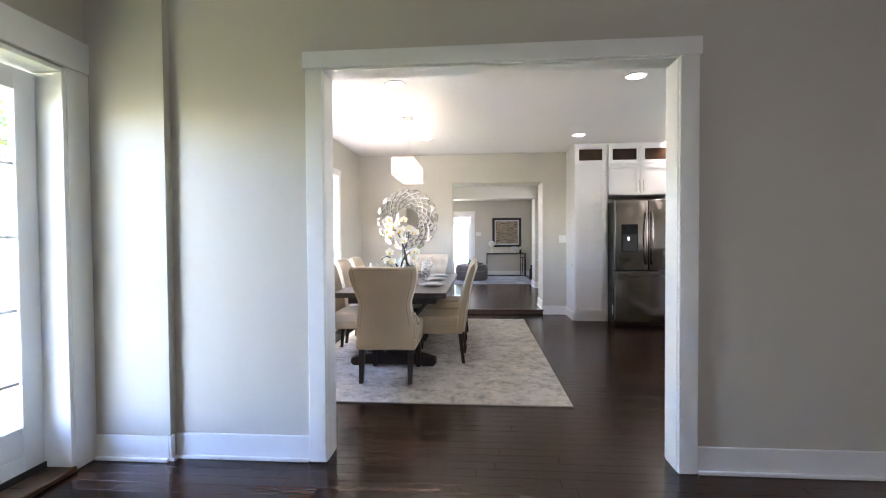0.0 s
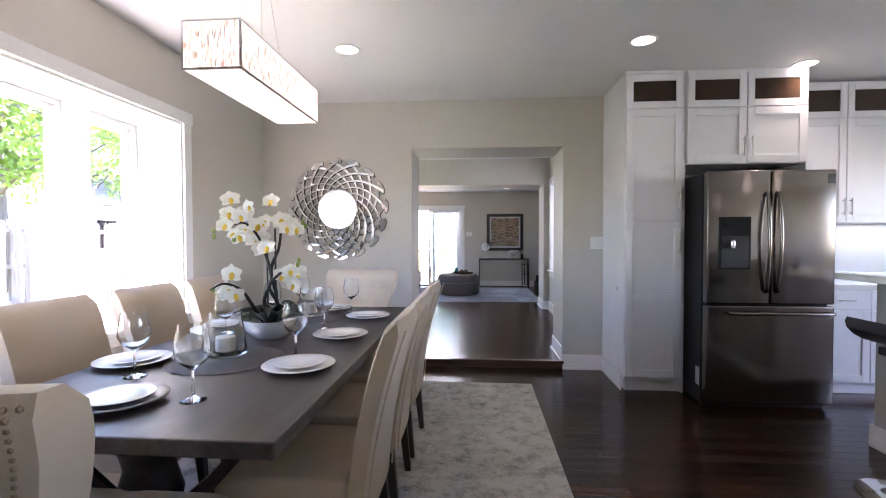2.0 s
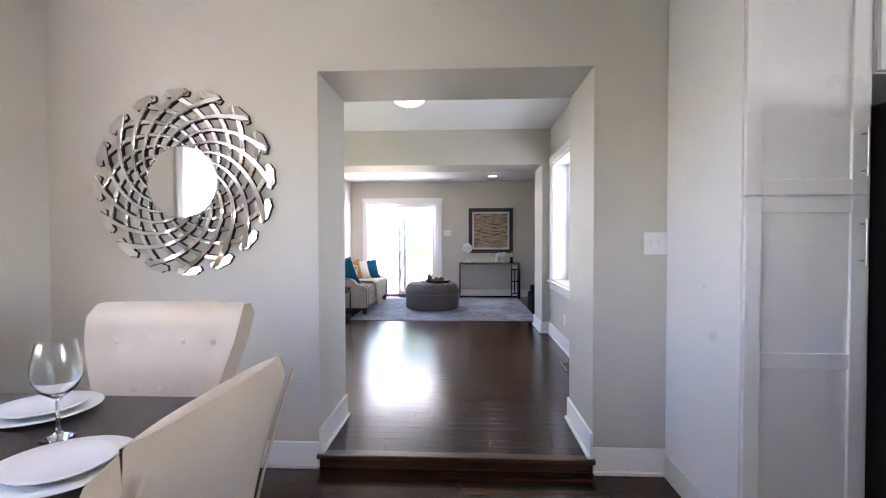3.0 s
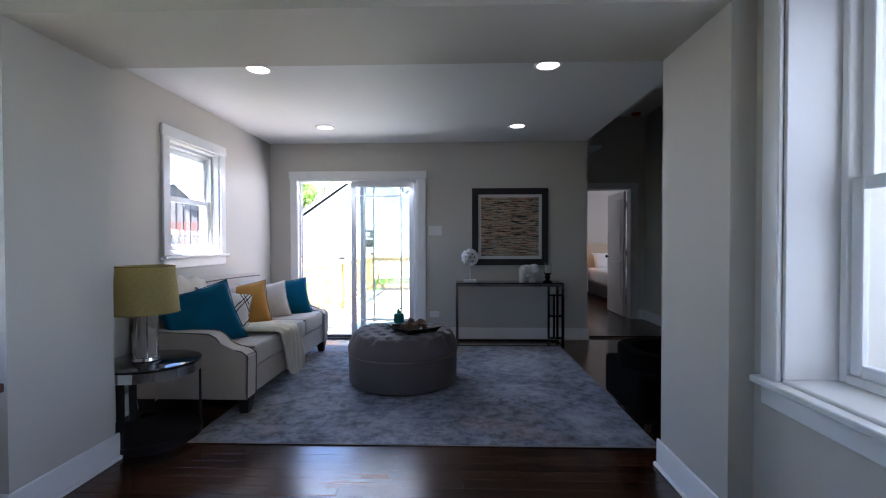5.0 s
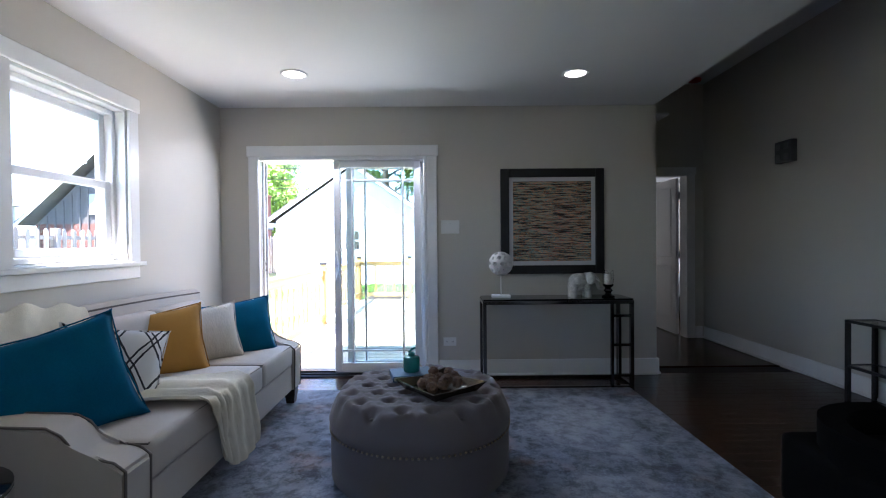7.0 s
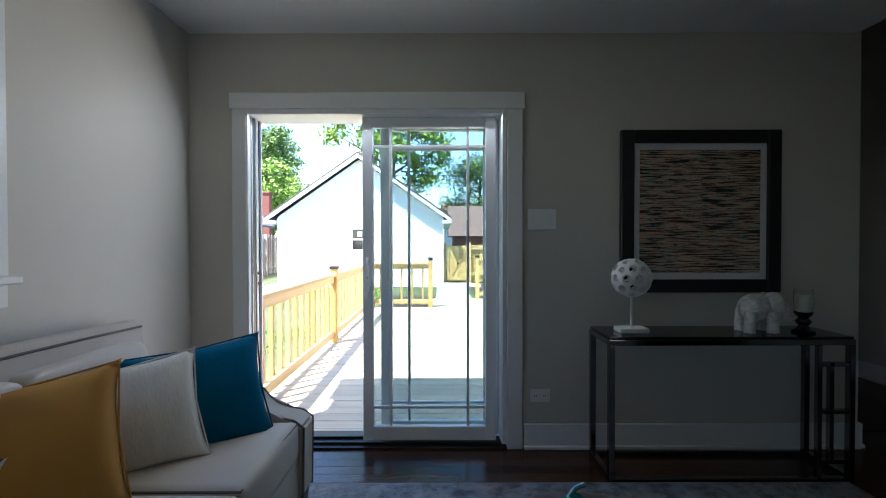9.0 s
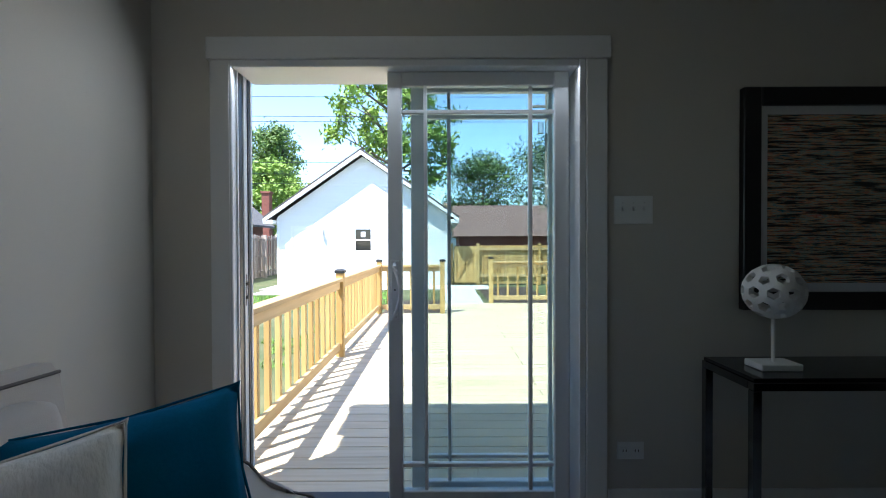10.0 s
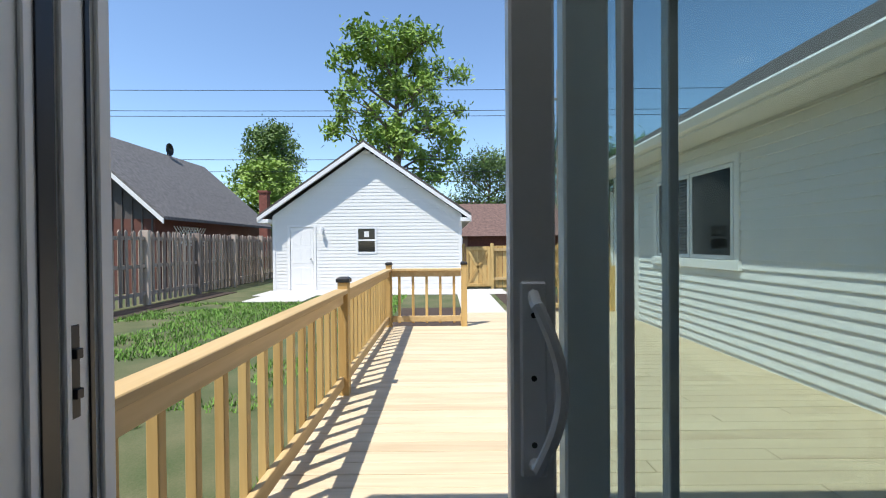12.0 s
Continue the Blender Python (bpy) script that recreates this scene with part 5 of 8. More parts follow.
# island with raised bar
i_ = thing("kitchen_island", "greige kitchen island with white bar top", "kitchen island", at(4.0, 5.6, 0))
wpart("panel", boxes(((3.52, 4.15, 0.0), (3.66, 7.12, 1.035)), bev=0.003), ISLANDPAINT, i_, "greige painted bar wall")
wpart("cabinet_body", boxes(((3.661, 4.15, 0.0), (4.35, 7.12, 0.875)), bev=0.003), CABINET, i_, "white cabinet side")
wpart("counter", boxes(((3.661, 4.12, 0.876), (4.39, 7.15, 0.915)), bev=0.004), QUARTZ, i_)
wpart("bar_top", boxes(((3.33, 4.08, 1.036), (3.74, 7.20, 1.078)), bev=0.005), QUARTZ, i_, "white quartz bar top")
wpart("skirting", boxes(((3.503, 4.15, 0.0), (3.519, 7.137, 0.14)), ((3.519, 7.121, 0.0), (4.35, 7.137, 0.14)), bev=0.004), TRIM, i_)
plate("wall_outlet", "x", 3.52, -1, 6.98, 0.72, 0.115, 0.075, 0, "white horizontal outlet on the island")
for y in (6.75, 6.2):
    e = thing("coffee_jar" if y > 6.5 else "serving_bowl", "small dark jar beside a white bowl on the counter", "kitchenware", at(4.0, y, 0.916))
    bm = B()
    if y > 6.5:
        lathe(bm, [(0.0, 0), (0.045, 0), (0.048, 0.02), (0.048, 0.10), (0.036, 0.115), (0.036, 0.135), (0.0, 0.135)], (0, 0, 0), 24)
        part("jar", bm, BLACK, e, "", 40)
        bm = B()
        lathe(bm, [(0.0, 0), (0.038, 0), (0.038, 0.014), (0.012, 0.02), (0.012, 0.03), (0.0, 0.034)], (0, 0, 0.1355), 20)
        part("lid", bm, NICKEL, e, "", 40)
    else:
        lathe(bm, [(0.0, 0), (0.05, 0), (0.09, 0.05), (0.10, 0.075), (0.095, 0.075), (0.08, 0.045), (0.0, 0.01)], (0, 0, 0), 28)
        part("bowl", bm, CHINA, e, "", 40)


LEATHER = mat("black_leatherette", (0.012, 0.011, 0.012), 0.35, var=0.2, bump=0.2, bscale=200)


def bar_stool(m):
    e = thing("bar_stool", "black low-back bar stool on a chrome pedestal", "stool", m, "bar stools at the island")
    bm = B()
    lathe(bm, [(0.0, 0.0), (0.205, 0.0), (0.208, 0.004), (0.195, 0.010), (0.12, 0.020), (0.06, 0.034), (0.045, 0.05), (0.032, 0.055), (0.0, 0.055)], (0, 0, 0), 40)
    part("base", bm, CHROME, e, "round chrome base", 50)
    bm = B()
    cyl(bm, (0, 0, 0.05), 0.030, 0.40, 18)
    cyl(bm, (0, 0, 0.45), 0.022, 0.25, 18)
    cyl(bm, (0, 0, 0.05), 0.036, 0.03, 18)
    part("column", bm, CHROME, e, "chrome gas-lift column", 50)
    bm = B()
    tube(bm, [(0.04, 0, 0.40), (0.14, 0.14, 0.40), (0.20, 0.12, 0.40), (0.23, 0.0, 0.40), (0.20, -0.12, 0.40), (0.14, -0.14, 0.40), (0.04, 0, 0.40)], 0.0095, 8)
    cyl(bm, (0, 0, 0.375), 0.036, 0.05, 16)
    part("footrest", bm, CHROME, e, "chrome footrest ring", 50)
    bm = B()
    rings = []
    for k in range(9):
        t = k / 8 * 2 - 1
        up = 0.085 * max(0, -t) ** 2 + 0.012 * max(0, t) ** 2
        w_ = 0.19 - 0.035 * t ** 4
        rings.append([(t * 0.20, s * w_, 0.755 + up + dz) for s, dz in ((-1, 0.02), (-0.92, 0.045), (0.92, 0.045), (1, 0.02), (0.92, -0.012), (-0.92, -0.012))])
    loft(bm, rings)
    part("seat", bm, LEATHER, e, "black moulded seat with low back", 40)
    part("seat_plate", boxes(((-0.09, -0.09, 0.70), (0.09, 0.09, 0.742)), bev=0.004), DARKMETAL, e)
    bm = B()
    tube(bm, [(0.05, -0.05, 0.71), (0.09, -0.17, 0.70), (0.10, -0.21, 0.675)], 0.005, 6)
    cyl(bm, (0.10, -0.215, 0.655), 0.010, 0.03, 8)
    part("lever", bm, BLACK, e)
    return e


st = bar_stool(at(3.20, 6.52, 0, 0))
copy_thing(st, at(3.20, 5.92, 0, -4))
copy_thing(st, at(3.20, 5.32, 0, 3))

for y in (6.67, 5.3):
    e = thing("pendant_light", "clear glass cylinder pendant, lit, hung over the island", "pendant light", at(3.73, y, H0), "island pendants")
    bm = B()
    lathe(bm, [(0.0, -0.03), (0.055, -0.03), (0.062, -0.022), (0.062, -0.001), (0.0, -0.001)], (0, 0, 0), 24)
    part("canopy", bm, NICKEL, e, "round nickel canopy", 40)
    bm = B()
    tube(bm, [(0, 0, -0.03), (0, 0, -0.52)], 0.0018, 6)
    part("cord", bm, NICKEL, e)
    bm = B()
    cyl(bm, (0, 0, -0.60), 0.026, 0.08, 16)
    cyl(bm, (0, 0, -0.565), 0.057, 0.006, 20)
    part("socket", bm, NICKEL, e, "", 40)
    bm = B()
    lathe(bm, [(0.052, -0.83), (0.052, -0.565), (0.049, -0.565), (0.049, -0.83)], (0, 0, 0), 24)
    part("glass_shade", bm, GLASS, e, "clear outer glass", 60)
    bm = B()
    cyl(bm, (0, 0, -0.82), 0.030, 0.215, 18)
    part("inner_diffuser", bm, glow("pendant_glow", (1.0, 0.96, 0.92), 0.14), e, "glowing frosted inner tube", 40)

# ---- office ----
WALNUT = wood("walnut_veneer", (0.055, 0.028, 0.016), (0.14, 0.075, 0.042), rough=0.4, axis="y", world_space=False, tone=0.1)
dk = thing("writing_desk", "walnut writing desk with black metal legs", "desk", at(-0.66, 10.93, ZL))
part("desktop", boxes(((-0.31, -0.66, 0.715), (0.31, 0.66, 0.745)), bev=0.004), WALNUT, dk)
part("drawer_box", boxes(((-0.30, -0.64, 0.60), (0.295, 0.64, 0.715)), bev=0.003), WALNUT, dk)
for y0 in (-0.62, 0.02):
    d_ = part("drawer", boxes(((0.296, y0, 0.61), (0.31, y0 + 0.60, 0.705)), bev=0.003), WALNUT, dk)
    part("pull", boxes(((0.311, y0 + 0.26, 0.65), (0.322, y0 + 0.34, 0.664)), bev=0.002), BLACK, d_, "black drawer pull")
for x in (-0.29, 0.29):
    for y in (-0.63, 0.63):
        part("leg", boxes(((x - 0.013, y - 0.013, 0.0), (x + 0.013, y + 0.013, 0.60)), bev=0.002), BLACK, dk, "black metal leg")
for y in (-0.63, 0.63):
    part("stretcher", boxes(((-0.277, y - 0.008, 0.10), (0.277, y + 0.008, 0.125)), bev=0.002), BLACK, dk)
e = thing("laptop", "closed dark laptop lying on the desk", "laptop", at(-0.62, 10.85, ZL + 0.7455))
part("case", boxes(((-0.12, -0.17, 0.001), (0.12, 0.17, 0.018)), bev=0.004), DARKMETAL, e)
e = thing("book_stack", "small stack of pale books on the desk", "books", at(-0.78, 11.28, ZL + 0.7455))
for k, (w_, c) in enumerate(((0.11, (0.6, 0.55, 0.45)), (0.10, (0.5, 0.38, 0.2)))):
    part("book", boxes(((-w_, -0.08, 0.001 + k * 0.026), (w_, 0.08, 0.025 + k * 0.026)), bev=0.003), mat("book_cover", c, 0.6), e)
e = thing("desk_globe", "small dark decorative sphere on a stand", "ornament", at(-0.80, 11.05, ZL + 0.7455))
bm = B()
lathe(bm, [(0.0, 0), (0.05, 0), (0.05, 0.008), (0.008, 0.015), (0.006, 0.10), (0.0, 0.10)], (0, 0, 0), 20)
part("stand", bm, BRASS, e, "", 40)
bm = B()
bmesh.ops.create_uvsphere(bm, u_segments=20, v_segments=12, radius=0.065, matrix=Matrix.Translation((0, 0, 0.16)))
part("globe", bm, BLACK, e, "", 60)

oc2 = thing("desk_chair", "dark brown swivel desk chair on chrome casters", "chair", at(-0.30, 10.68, ZL, 100))
bm = B()
cyl(bm, (0, 0, 0.10), 0.026, 0.32, 14)
part("gas_lift", bm, CHROME, oc2, "", 40)
for k in range(5):
    a = 2 * math.pi * k / 5 + 0.3
    bm = B()
    tube(bm, [(0, 0, 0.13), (0.15 * math.cos(a), 0.15 * math.sin(a), 0.105), (0.28 * math.cos(a), 0.28 * math.sin(a), 0.08)], [0.022, 0.017, 0.012], 8)
    lg = part("base_arm", bm, CHROME, oc2, "chrome base arm", 50)
    bm = B()
    for o in (-0.014, 0.006):
        c, s_ = math.cos(a), math.sin(a)
        cc = Vector((0.285 * c - s_ * o, 0.285 * s_ + c * o, 0.029))
        m = Matrix.Translation(cc) @ pose(0, 0, 0, 90, 0, math.degrees(a))
        bmesh.ops.create_cone(bm, cap_ends=True, segments=14, radius1=0.028, radius2=0.028, depth=0.013, matrix=m)
    part("caster", bm, BLACK, lg, "black twin caster", 40)
SHELL = mat("dark_brown_leather", (0.022, 0.011, 0.008), 0.38, var=0.25, bump=0.2, bscale=150)
bm = B()
rings = []
prof = [(0.24, 0.47), (0.21, 0.455), (0.08, 0.45), (-0.08, 0.45), (-0.18, 0.47), (-0.235, 0.54), (-0.255, 0.66), (-0.27, 0.78), (-0.285, 0.87)]
for k, (y, z) in enumerate(prof):
    wv = 0.235 if k < 5 else 0.235 - 0.035 * (k - 4) / 4
    cup = 0.05 if k < 5 else 0.02
    fw = 0.0 if k < 5 else 0.10
    nrm = Vector((0, 0, -1)) if k < 4 else Vector((0, -1, -0.15)).normalized()
    top = [Vector((wv * u, y + fw * abs(u) ** 2, z + cup * u ** 4)) for u in [j / 6 - 1 for j in range(13)]]
    rings.append(top + [p_ + nrm * 0.03 for p_ in top[::-1]])
loft(bm, rings)
part("shell", bm, SHELL, oc2, "", 60)
part("mechanism", boxes(((-0.07, -0.09, 0.395), (0.07, 0.09, 0.425)), bev=0.005), DARKMETAL, oc2)

fl = thing("flush_light", "cut-glass dome ceiling light, switched on", "ceiling light", at(0.69, 10.53, H1))
bm = B()
lathe(bm, [(0.0, -0.03), (0.150, -0.03), (0.165, -0.02), (0.165, -0.001), (0.0, -0.001)], (0, 0, 0), 40)
part("pan", bm, NICKEL, fl, "nickel ceiling pan", 40)
bm = B()
for k in range(48):
    pass
rings = []
for j in range(8):
    t = j / 7
    r = 0.158 * math.cos(t * math.pi / 2 * 0.94)
    z = -0.031 - 0.095 * math.sin(t * math.pi / 2)
    rings.append([(r * (1 + 0.03 * ((k + j) % 2)) * math.cos(2 * math.pi * k / 48), r * (1 + 0.03 * ((k + j) % 2)) * math.sin(2 * math.pi * k / 48), z) for k in range(48)])
loft(bm, rings)
part("dome", bm, glow("cut_glass_glow", (1.0, 0.97, 0.93), 0.10), fl, "glowing faceted glass dome")
bm = B()
lathe(bm, [(0.012, -0.126), (0.014, -0.134), (0.006, -0.145), (0.0, -0.147)], (0, 0, 0), 14)
part("finial", bm, NICKEL, fl, "", 40)

# ---- living room ----
RUG2 = rug_material("blue_grey_distressed_rug", (0.29, 0.305, 0.34), (0.085, 0.095, 0.12), (0.016, 0.018, 0.024), (0.17, 0.085, 0.062), 1.15, 0.41, 0.54, 0.55)
rug("area_rug", -0.50, 12.80, 2.29, 15.30, ZL, RUG2, "blue-grey distressed area rug under the ottoman")
SOFAFAB = mat("beige_linen_sofa", (0.47, 0.42, 0.36), 0.85, var=0.05, scale=5, bump=0.35, bscale=400, sheen=0.2)
PIPING = mat("dark_piping", (0.13, 0.11, 0.095), 0.8)
ZR = ZL + 0.012
sf = thing("sofa", "beige three-seat sofa with sloped arms and dark piping", "sofa", at(-0.72, 14.15, ZL))
SY0, SY1 = -0.96, 0.96
part("base", boxes(((-0.40, SY0 + 0.02, 0.12), (0.385, SY1 - 0.02, 0.30)), bev=0.012, seg=2), SOFAFAB, sf)
for k in range(3):
    w_ = (SY1 - SY0 - 0.30) / 3
    y0 = SY0 + 0.15 + k * w_
    bm = B()
    round_box(bm, (-0.20, y0 + 0.003, 0.30), (0.40, y0 + w_ - 0.003, 0.455), 0.035, 3)
    for v in bm.verts:
        if v.co.z > 0.4:
            v.co.z += 0.02 * (1 - ((v.co.y - y0 - w_ / 2) / (w_ / 2)) ** 2)
    c_ = part("seat_cushion", bm, SOFAFAB, sf, "", 60)
    bm = B()
    tube(bm, [(-0.19, y0 + 0.012, 0.445), (0.385, y0 + 0.012, 0.447), (0.392, y0 + w_ - 0.012, 0.447), (-0.19, y0 + w_ - 0.012, 0.445)], 0.0045, 6)
    part("piping", bm, PIPING, c_, "dark piping")
    bm = B()
    round_box(bm, (-0.27, y0 + 0.004, 0.46), (-0.15, y0 + w_ - 0.004, 0.80), 0.05, 3)
    for v in bm.verts:
        v.co.x -= (v.co.z - 0.46) * 0.22
    part("back_cushion", bm, SOFAFAB, sf, "", 60)
bm = B()
n_ = 14
rings = []
for k in range(n_ + 1):
    y = SY0 + 0.05 + (SY1 - SY0 - 0.10) * k / n_
    h = 0.86 + 0.02 * math.sin(math.pi * k / n_)
    rings.append([(-0.40, y, 0.20), (-0.26, y, 0.20), (-0.29, y, 0.55), (-0.33, y, h - 0.03), (-0.355, y, h), (-0.40, y, h), (-0.42, y, h - 0.03)])
loft(bm, rings)
part("back_frame", bm, SOFAFAB, sf, "", 40)
bm = B()
tube(bm, [(-0.33, SY0 + 0.05 + (SY1 - SY0 - 0.10) * k / n_, 0.835 + 0.02 * math.sin(math.pi * k / n_)) for k in range(n_ + 1)], 0.005, 6)
part("piping", bm, PIPING, sf, "dark piping")
ARM = [(-0.40, 0.12), (0.405, 0.12), (0.41, 0.42), (0.37, 0.45), (0.29, 0.465), (0.235, 0.49), (0.19, 0.545), (0.14, 0.57), (-0.10, 0.578), (-0.40, 0.58)]
for a, b in ((SY0, SY0 + 0.145), (SY1 - 0.145, SY1)):
    bm = B()
    prism(bm, ARM, "y", a, b)
    bmesh.ops.bevel(bm, geom=bm.edges[:], offset=0.012, segments=2, affect="EDGES")
    ar = part("arm", bm, SOFAFAB, sf, "", 45)
    for y in (a + 0.006, b - 0.006):
        bm = B()
        tube(bm, [(x, y, z) for x, z in ARM[1:]], 0.005, 6)
        part("piping", bm, PIPING, ar, "dark piping")
for x in (-0.35, 0.36):
    for y in (SY0 + 0.08, SY1 - 0.08):
        bm = B()
        z0 = 0.012
        loft(bm, [[(x + a * 0.028, y + b * 0.028, z0) for a, b in ((-1, -1), (1, -1), (1, 1), (-1, 1))], [(x + a * 0.042, y + b * 0.042, 0.121) for a, b in ((-1, -1), (1, -1), (1, 1), (-1, 1))]])
        part("foot", bm, DARKWOOD, sf, "dark tapered wooden foot")


def pillow_mesh(bm, w, h, t, seedv=0):
    n = 14
    grid = {}
    for side in (1, -1):
        for i in range(n + 1):
            for j in range(n + 1):
                u, v = i / n * 2 - 1, j / n * 2 - 1
                edge = i in (0, n) or j in (0, n)
                if edge and side == -1:
                    grid[i, j, -1] = grid[i, j, 1]
                    continue
                pu = 1 - 0.11 * (1 - abs(v) ** 3) * abs(u) ** 6
                pv = 1 - 0.11 * (1 - abs(u) ** 3) * abs(v) ** 6
                f_ = max(0, (1 - u * u) * (1 - v * v)) ** 0.42
                wob = 0.06 * noise.noise(Vector((u * 2 + seedv, v * 2, side * 3)))
                grid[i, j, side] = bm.verts.new((u * w / 2 * pu, side * t / 2 * f_ * (1 + wob * 2), v * h / 2 * pv))
    for side in (1, -1):
        for i in range(n):
            for j in range(n):
                q = [grid[i, j, side], grid[i + 1, j, side], grid[i + 1, j + 1, side], grid[i, j + 1, side]]
                bm.faces.new(q if side == 1 else q[::-1])


def throw_pillow(m, w, h, t, material, label, seedv=0):
    e = thing("throw_pillow", label, "pillow", m, "sofa pillows")
    bm = B()
    pillow_mesh(bm, w, h, t, seedv)
    part("cover", bm, material, e, "", 75)
    bm = B()
    tube(bm, [(-w / 2 * 0.97, 0, -h / 2 * 0.97), (0, 0, -h / 2 * 0.89), (w / 2 * 0.97, 0, -h / 2 * 0.97), (w / 2 * 0.89, 0, 0), (w / 2 * 0.97, 0, h / 2 * 0.97), (0, 0, h / 2 * 0.89), (-w / 2 * 0.97, 0, h / 2 * 0.97), (-w / 2 * 0.89, 0, 0)], 0.004, 5, True)
    part("seam", bm, material, e)
    return e


TEAL = mat("teal_velvet", (0.002, 0.10, 0.185), 0.9, var=0.15, scale=6, bump=0.15, bscale=120, sheen=0.0, spec=0.12)
MUSTARD = mat("mustard_cotton", (0.42, 0.20, 0.030), 0.85, var=0.08, scale=6, bump=0.25, bscale=300)
IVORY = mat("ivory_textured_cloth", (0.66, 0.62, 0.54), 0.9, var=0.06, scale=40, bump=0.8, bscale=110, stretch=(1, 1, 0.35))
KNIT = mat("cream_throw_knit", (0.68, 0.62, 0.48), 0.95, var=0.06, scale=20, bump=0.5, bscale=160)


def lattice_material(name, ground, line, sc, width):
    """Cloth printed with doubled diamond lines."""
    m = mat(name, ground, 0.9, var=0.04, bump=0.3, bscale=300)
    n, l = m.node_tree.nodes, m.node_tree.links
    b = n["Principled BSDF"]
    old = b.inputs["Base Color"].links[0].from_socket
    tc, sep = n.new("ShaderNodeTexCoord"), n.new("ShaderNodeSeparateXYZ")
    l.new(tc.outputs["Object"], sep.inputs[0])

    def mth(op, a, c=None):
        x = n.new("ShaderNodeMath")
        x.operation = op
        for i, v in enumerate((a, c)):
            if v is None:
                continue
            if isinstance(v, (int, float)):
                x.inputs[i].default_value = v
            else:
                l.new(v, x.inputs[i])
        return x.outputs[0]
    X, Z = mth("MULTIPLY", sep.outputs[0], sc), mth("MULTIPLY", sep.outputs[2], sc * 0.62)
    nz = n.new("ShaderNodeTexNoise")
    nz.inputs["Scale"].default_value = 9
    l.new(tc.outputs["Object"], nz.inputs["Vector"])
    wob = mth("MULTIPLY", nz.outputs[0], 0.18)
    lines = []
    for sg in ("ADD", "SUBTRACT"):
        s_ = mth("ADD", mth(sg, X, Z), wob)
        fr = mth("FRACT", s_)
        for c in (0.42, 0.60):
            lines.append(mth("LESS_THAN", mth("ABSOLUTE", mth("SUBTRACT", fr, c)), width))
    tot = lines[0]
    for q in lines[1:]:
        tot = mth("MAXIMUM", tot, q)
    mx = n.new("ShaderNodeMix")
    mx.data_type = "RGBA"
    l.new(tot, mx.inputs[0])
    l.new(old, mx.inputs[6])
    mx.inputs[7].default_value = (*line, 1)
    l.new(mx.outputs[2], b.inputs["Base Color"])
    return m


LATTICE = lattice_material("black_lattice_print", (0.66, 0.64, 0.60), (0.02, 0.02, 0.022), 6.0, 0.032)


def sit(x, y, z, yaw, lean, roll=0):
    """Pillow pose: faces +x by yaw, leaning back."""
    return pose(x, y, z, 0, 0, yaw) @ pose(0, 0, 0, lean, roll, 0)


SEAT = ZL + 0.475
throw_pillow(sit(-0.78, 13.47, SEAT + 0.15, 44, -17, -14), 0.53, 0.49, 0.21, TEAL, "teal velvet throw pillow leaning on the sofa arm", 1)
throw_pillow(sit(-0.80, 13.79, SEAT + 0.13, 36, -30, 12), 0.46, 0.44, 0.19, LATTICE, "white throw pillow with black diamond line print", 2)
throw_pillow(sit(-0.89, 14.34, SEAT + 0.12, 24, -22, -9), 0.48, 0.45, 0.21, MUSTARD, "mustard yellow throw pillow on the sofa", 3)
throw_pillow(sit(-0.80, 14.62, SEAT + 0.12, 26, -24, -9), 0.46, 0.40, 0.18, IVORY, "ivory textured throw pillow on the sofa", 4)
throw_pillow(sit(-0.68, 14.83, SEAT + 0.115, 28, -24, -7), 0.52, 0.44, 0.21, TEAL, "teal velvet throw pillow leaning on the far arm", 5)
throw_pillow(sit(-1.04, 14.12, SEAT + 0.13, 72, -20, 0), 0.30, 0.36, 0.10, LATTICE, "pale printed pillow behind the mustard one", 6)


def cloth_sheet(name, label, fn, nu, nv, material, thick=0.012):
    e = thing(name, label, "blanket")
    bm = B()
    T = [[Vector(fn(i / nu, j / nv)) for j in range(nv + 1)] for i in range(nu + 1)]
    vt, vb = {}, {}
    for i in range(nu + 1):
        for j in range(nv + 1):
            a = T[min(i + 1, nu)][j] - T[max(i - 1, 0)][j]
            b = T[i][min(j + 1, nv)] - T[i][max(j - 1, 0)]
            nn = a.cross(b).normalized()
            vt[i, j], vb[i, j] = bm.verts.new(T[i][j] + nn * thick / 2), bm.verts.new(T[i][j] - nn * thick / 2)
    for i in range(nu):
        for j in range(nv):
            bm.faces.new((vt[i, j], vt[i + 1, j], vt[i + 1, j + 1], vt[i, j + 1]))
            bm.faces.new((vb[i, j], vb[i, j + 1], vb[i + 1, j + 1], vb[i + 1, j]))
    for i in range(nu):
        bm.faces.new((vt[i, 0], vb[i, 0], vb[i + 1, 0], vt[i + 1, 0]))
        bm.faces.new((vt[i, nv], vt[i + 1, nv], vb[i + 1, nv], vb[i, nv]))
    for j in range(nv):
        bm.faces.new((vt[0, j], vt[0, j + 1], vb[0, j + 1], vb[0, j]))
        bm.faces.new((vt[nu, j], vb[nu, j], vb[nu, j + 1], vt[nu, j + 1]))
    part("cloth", bm, material, e, "", 75)
    return e


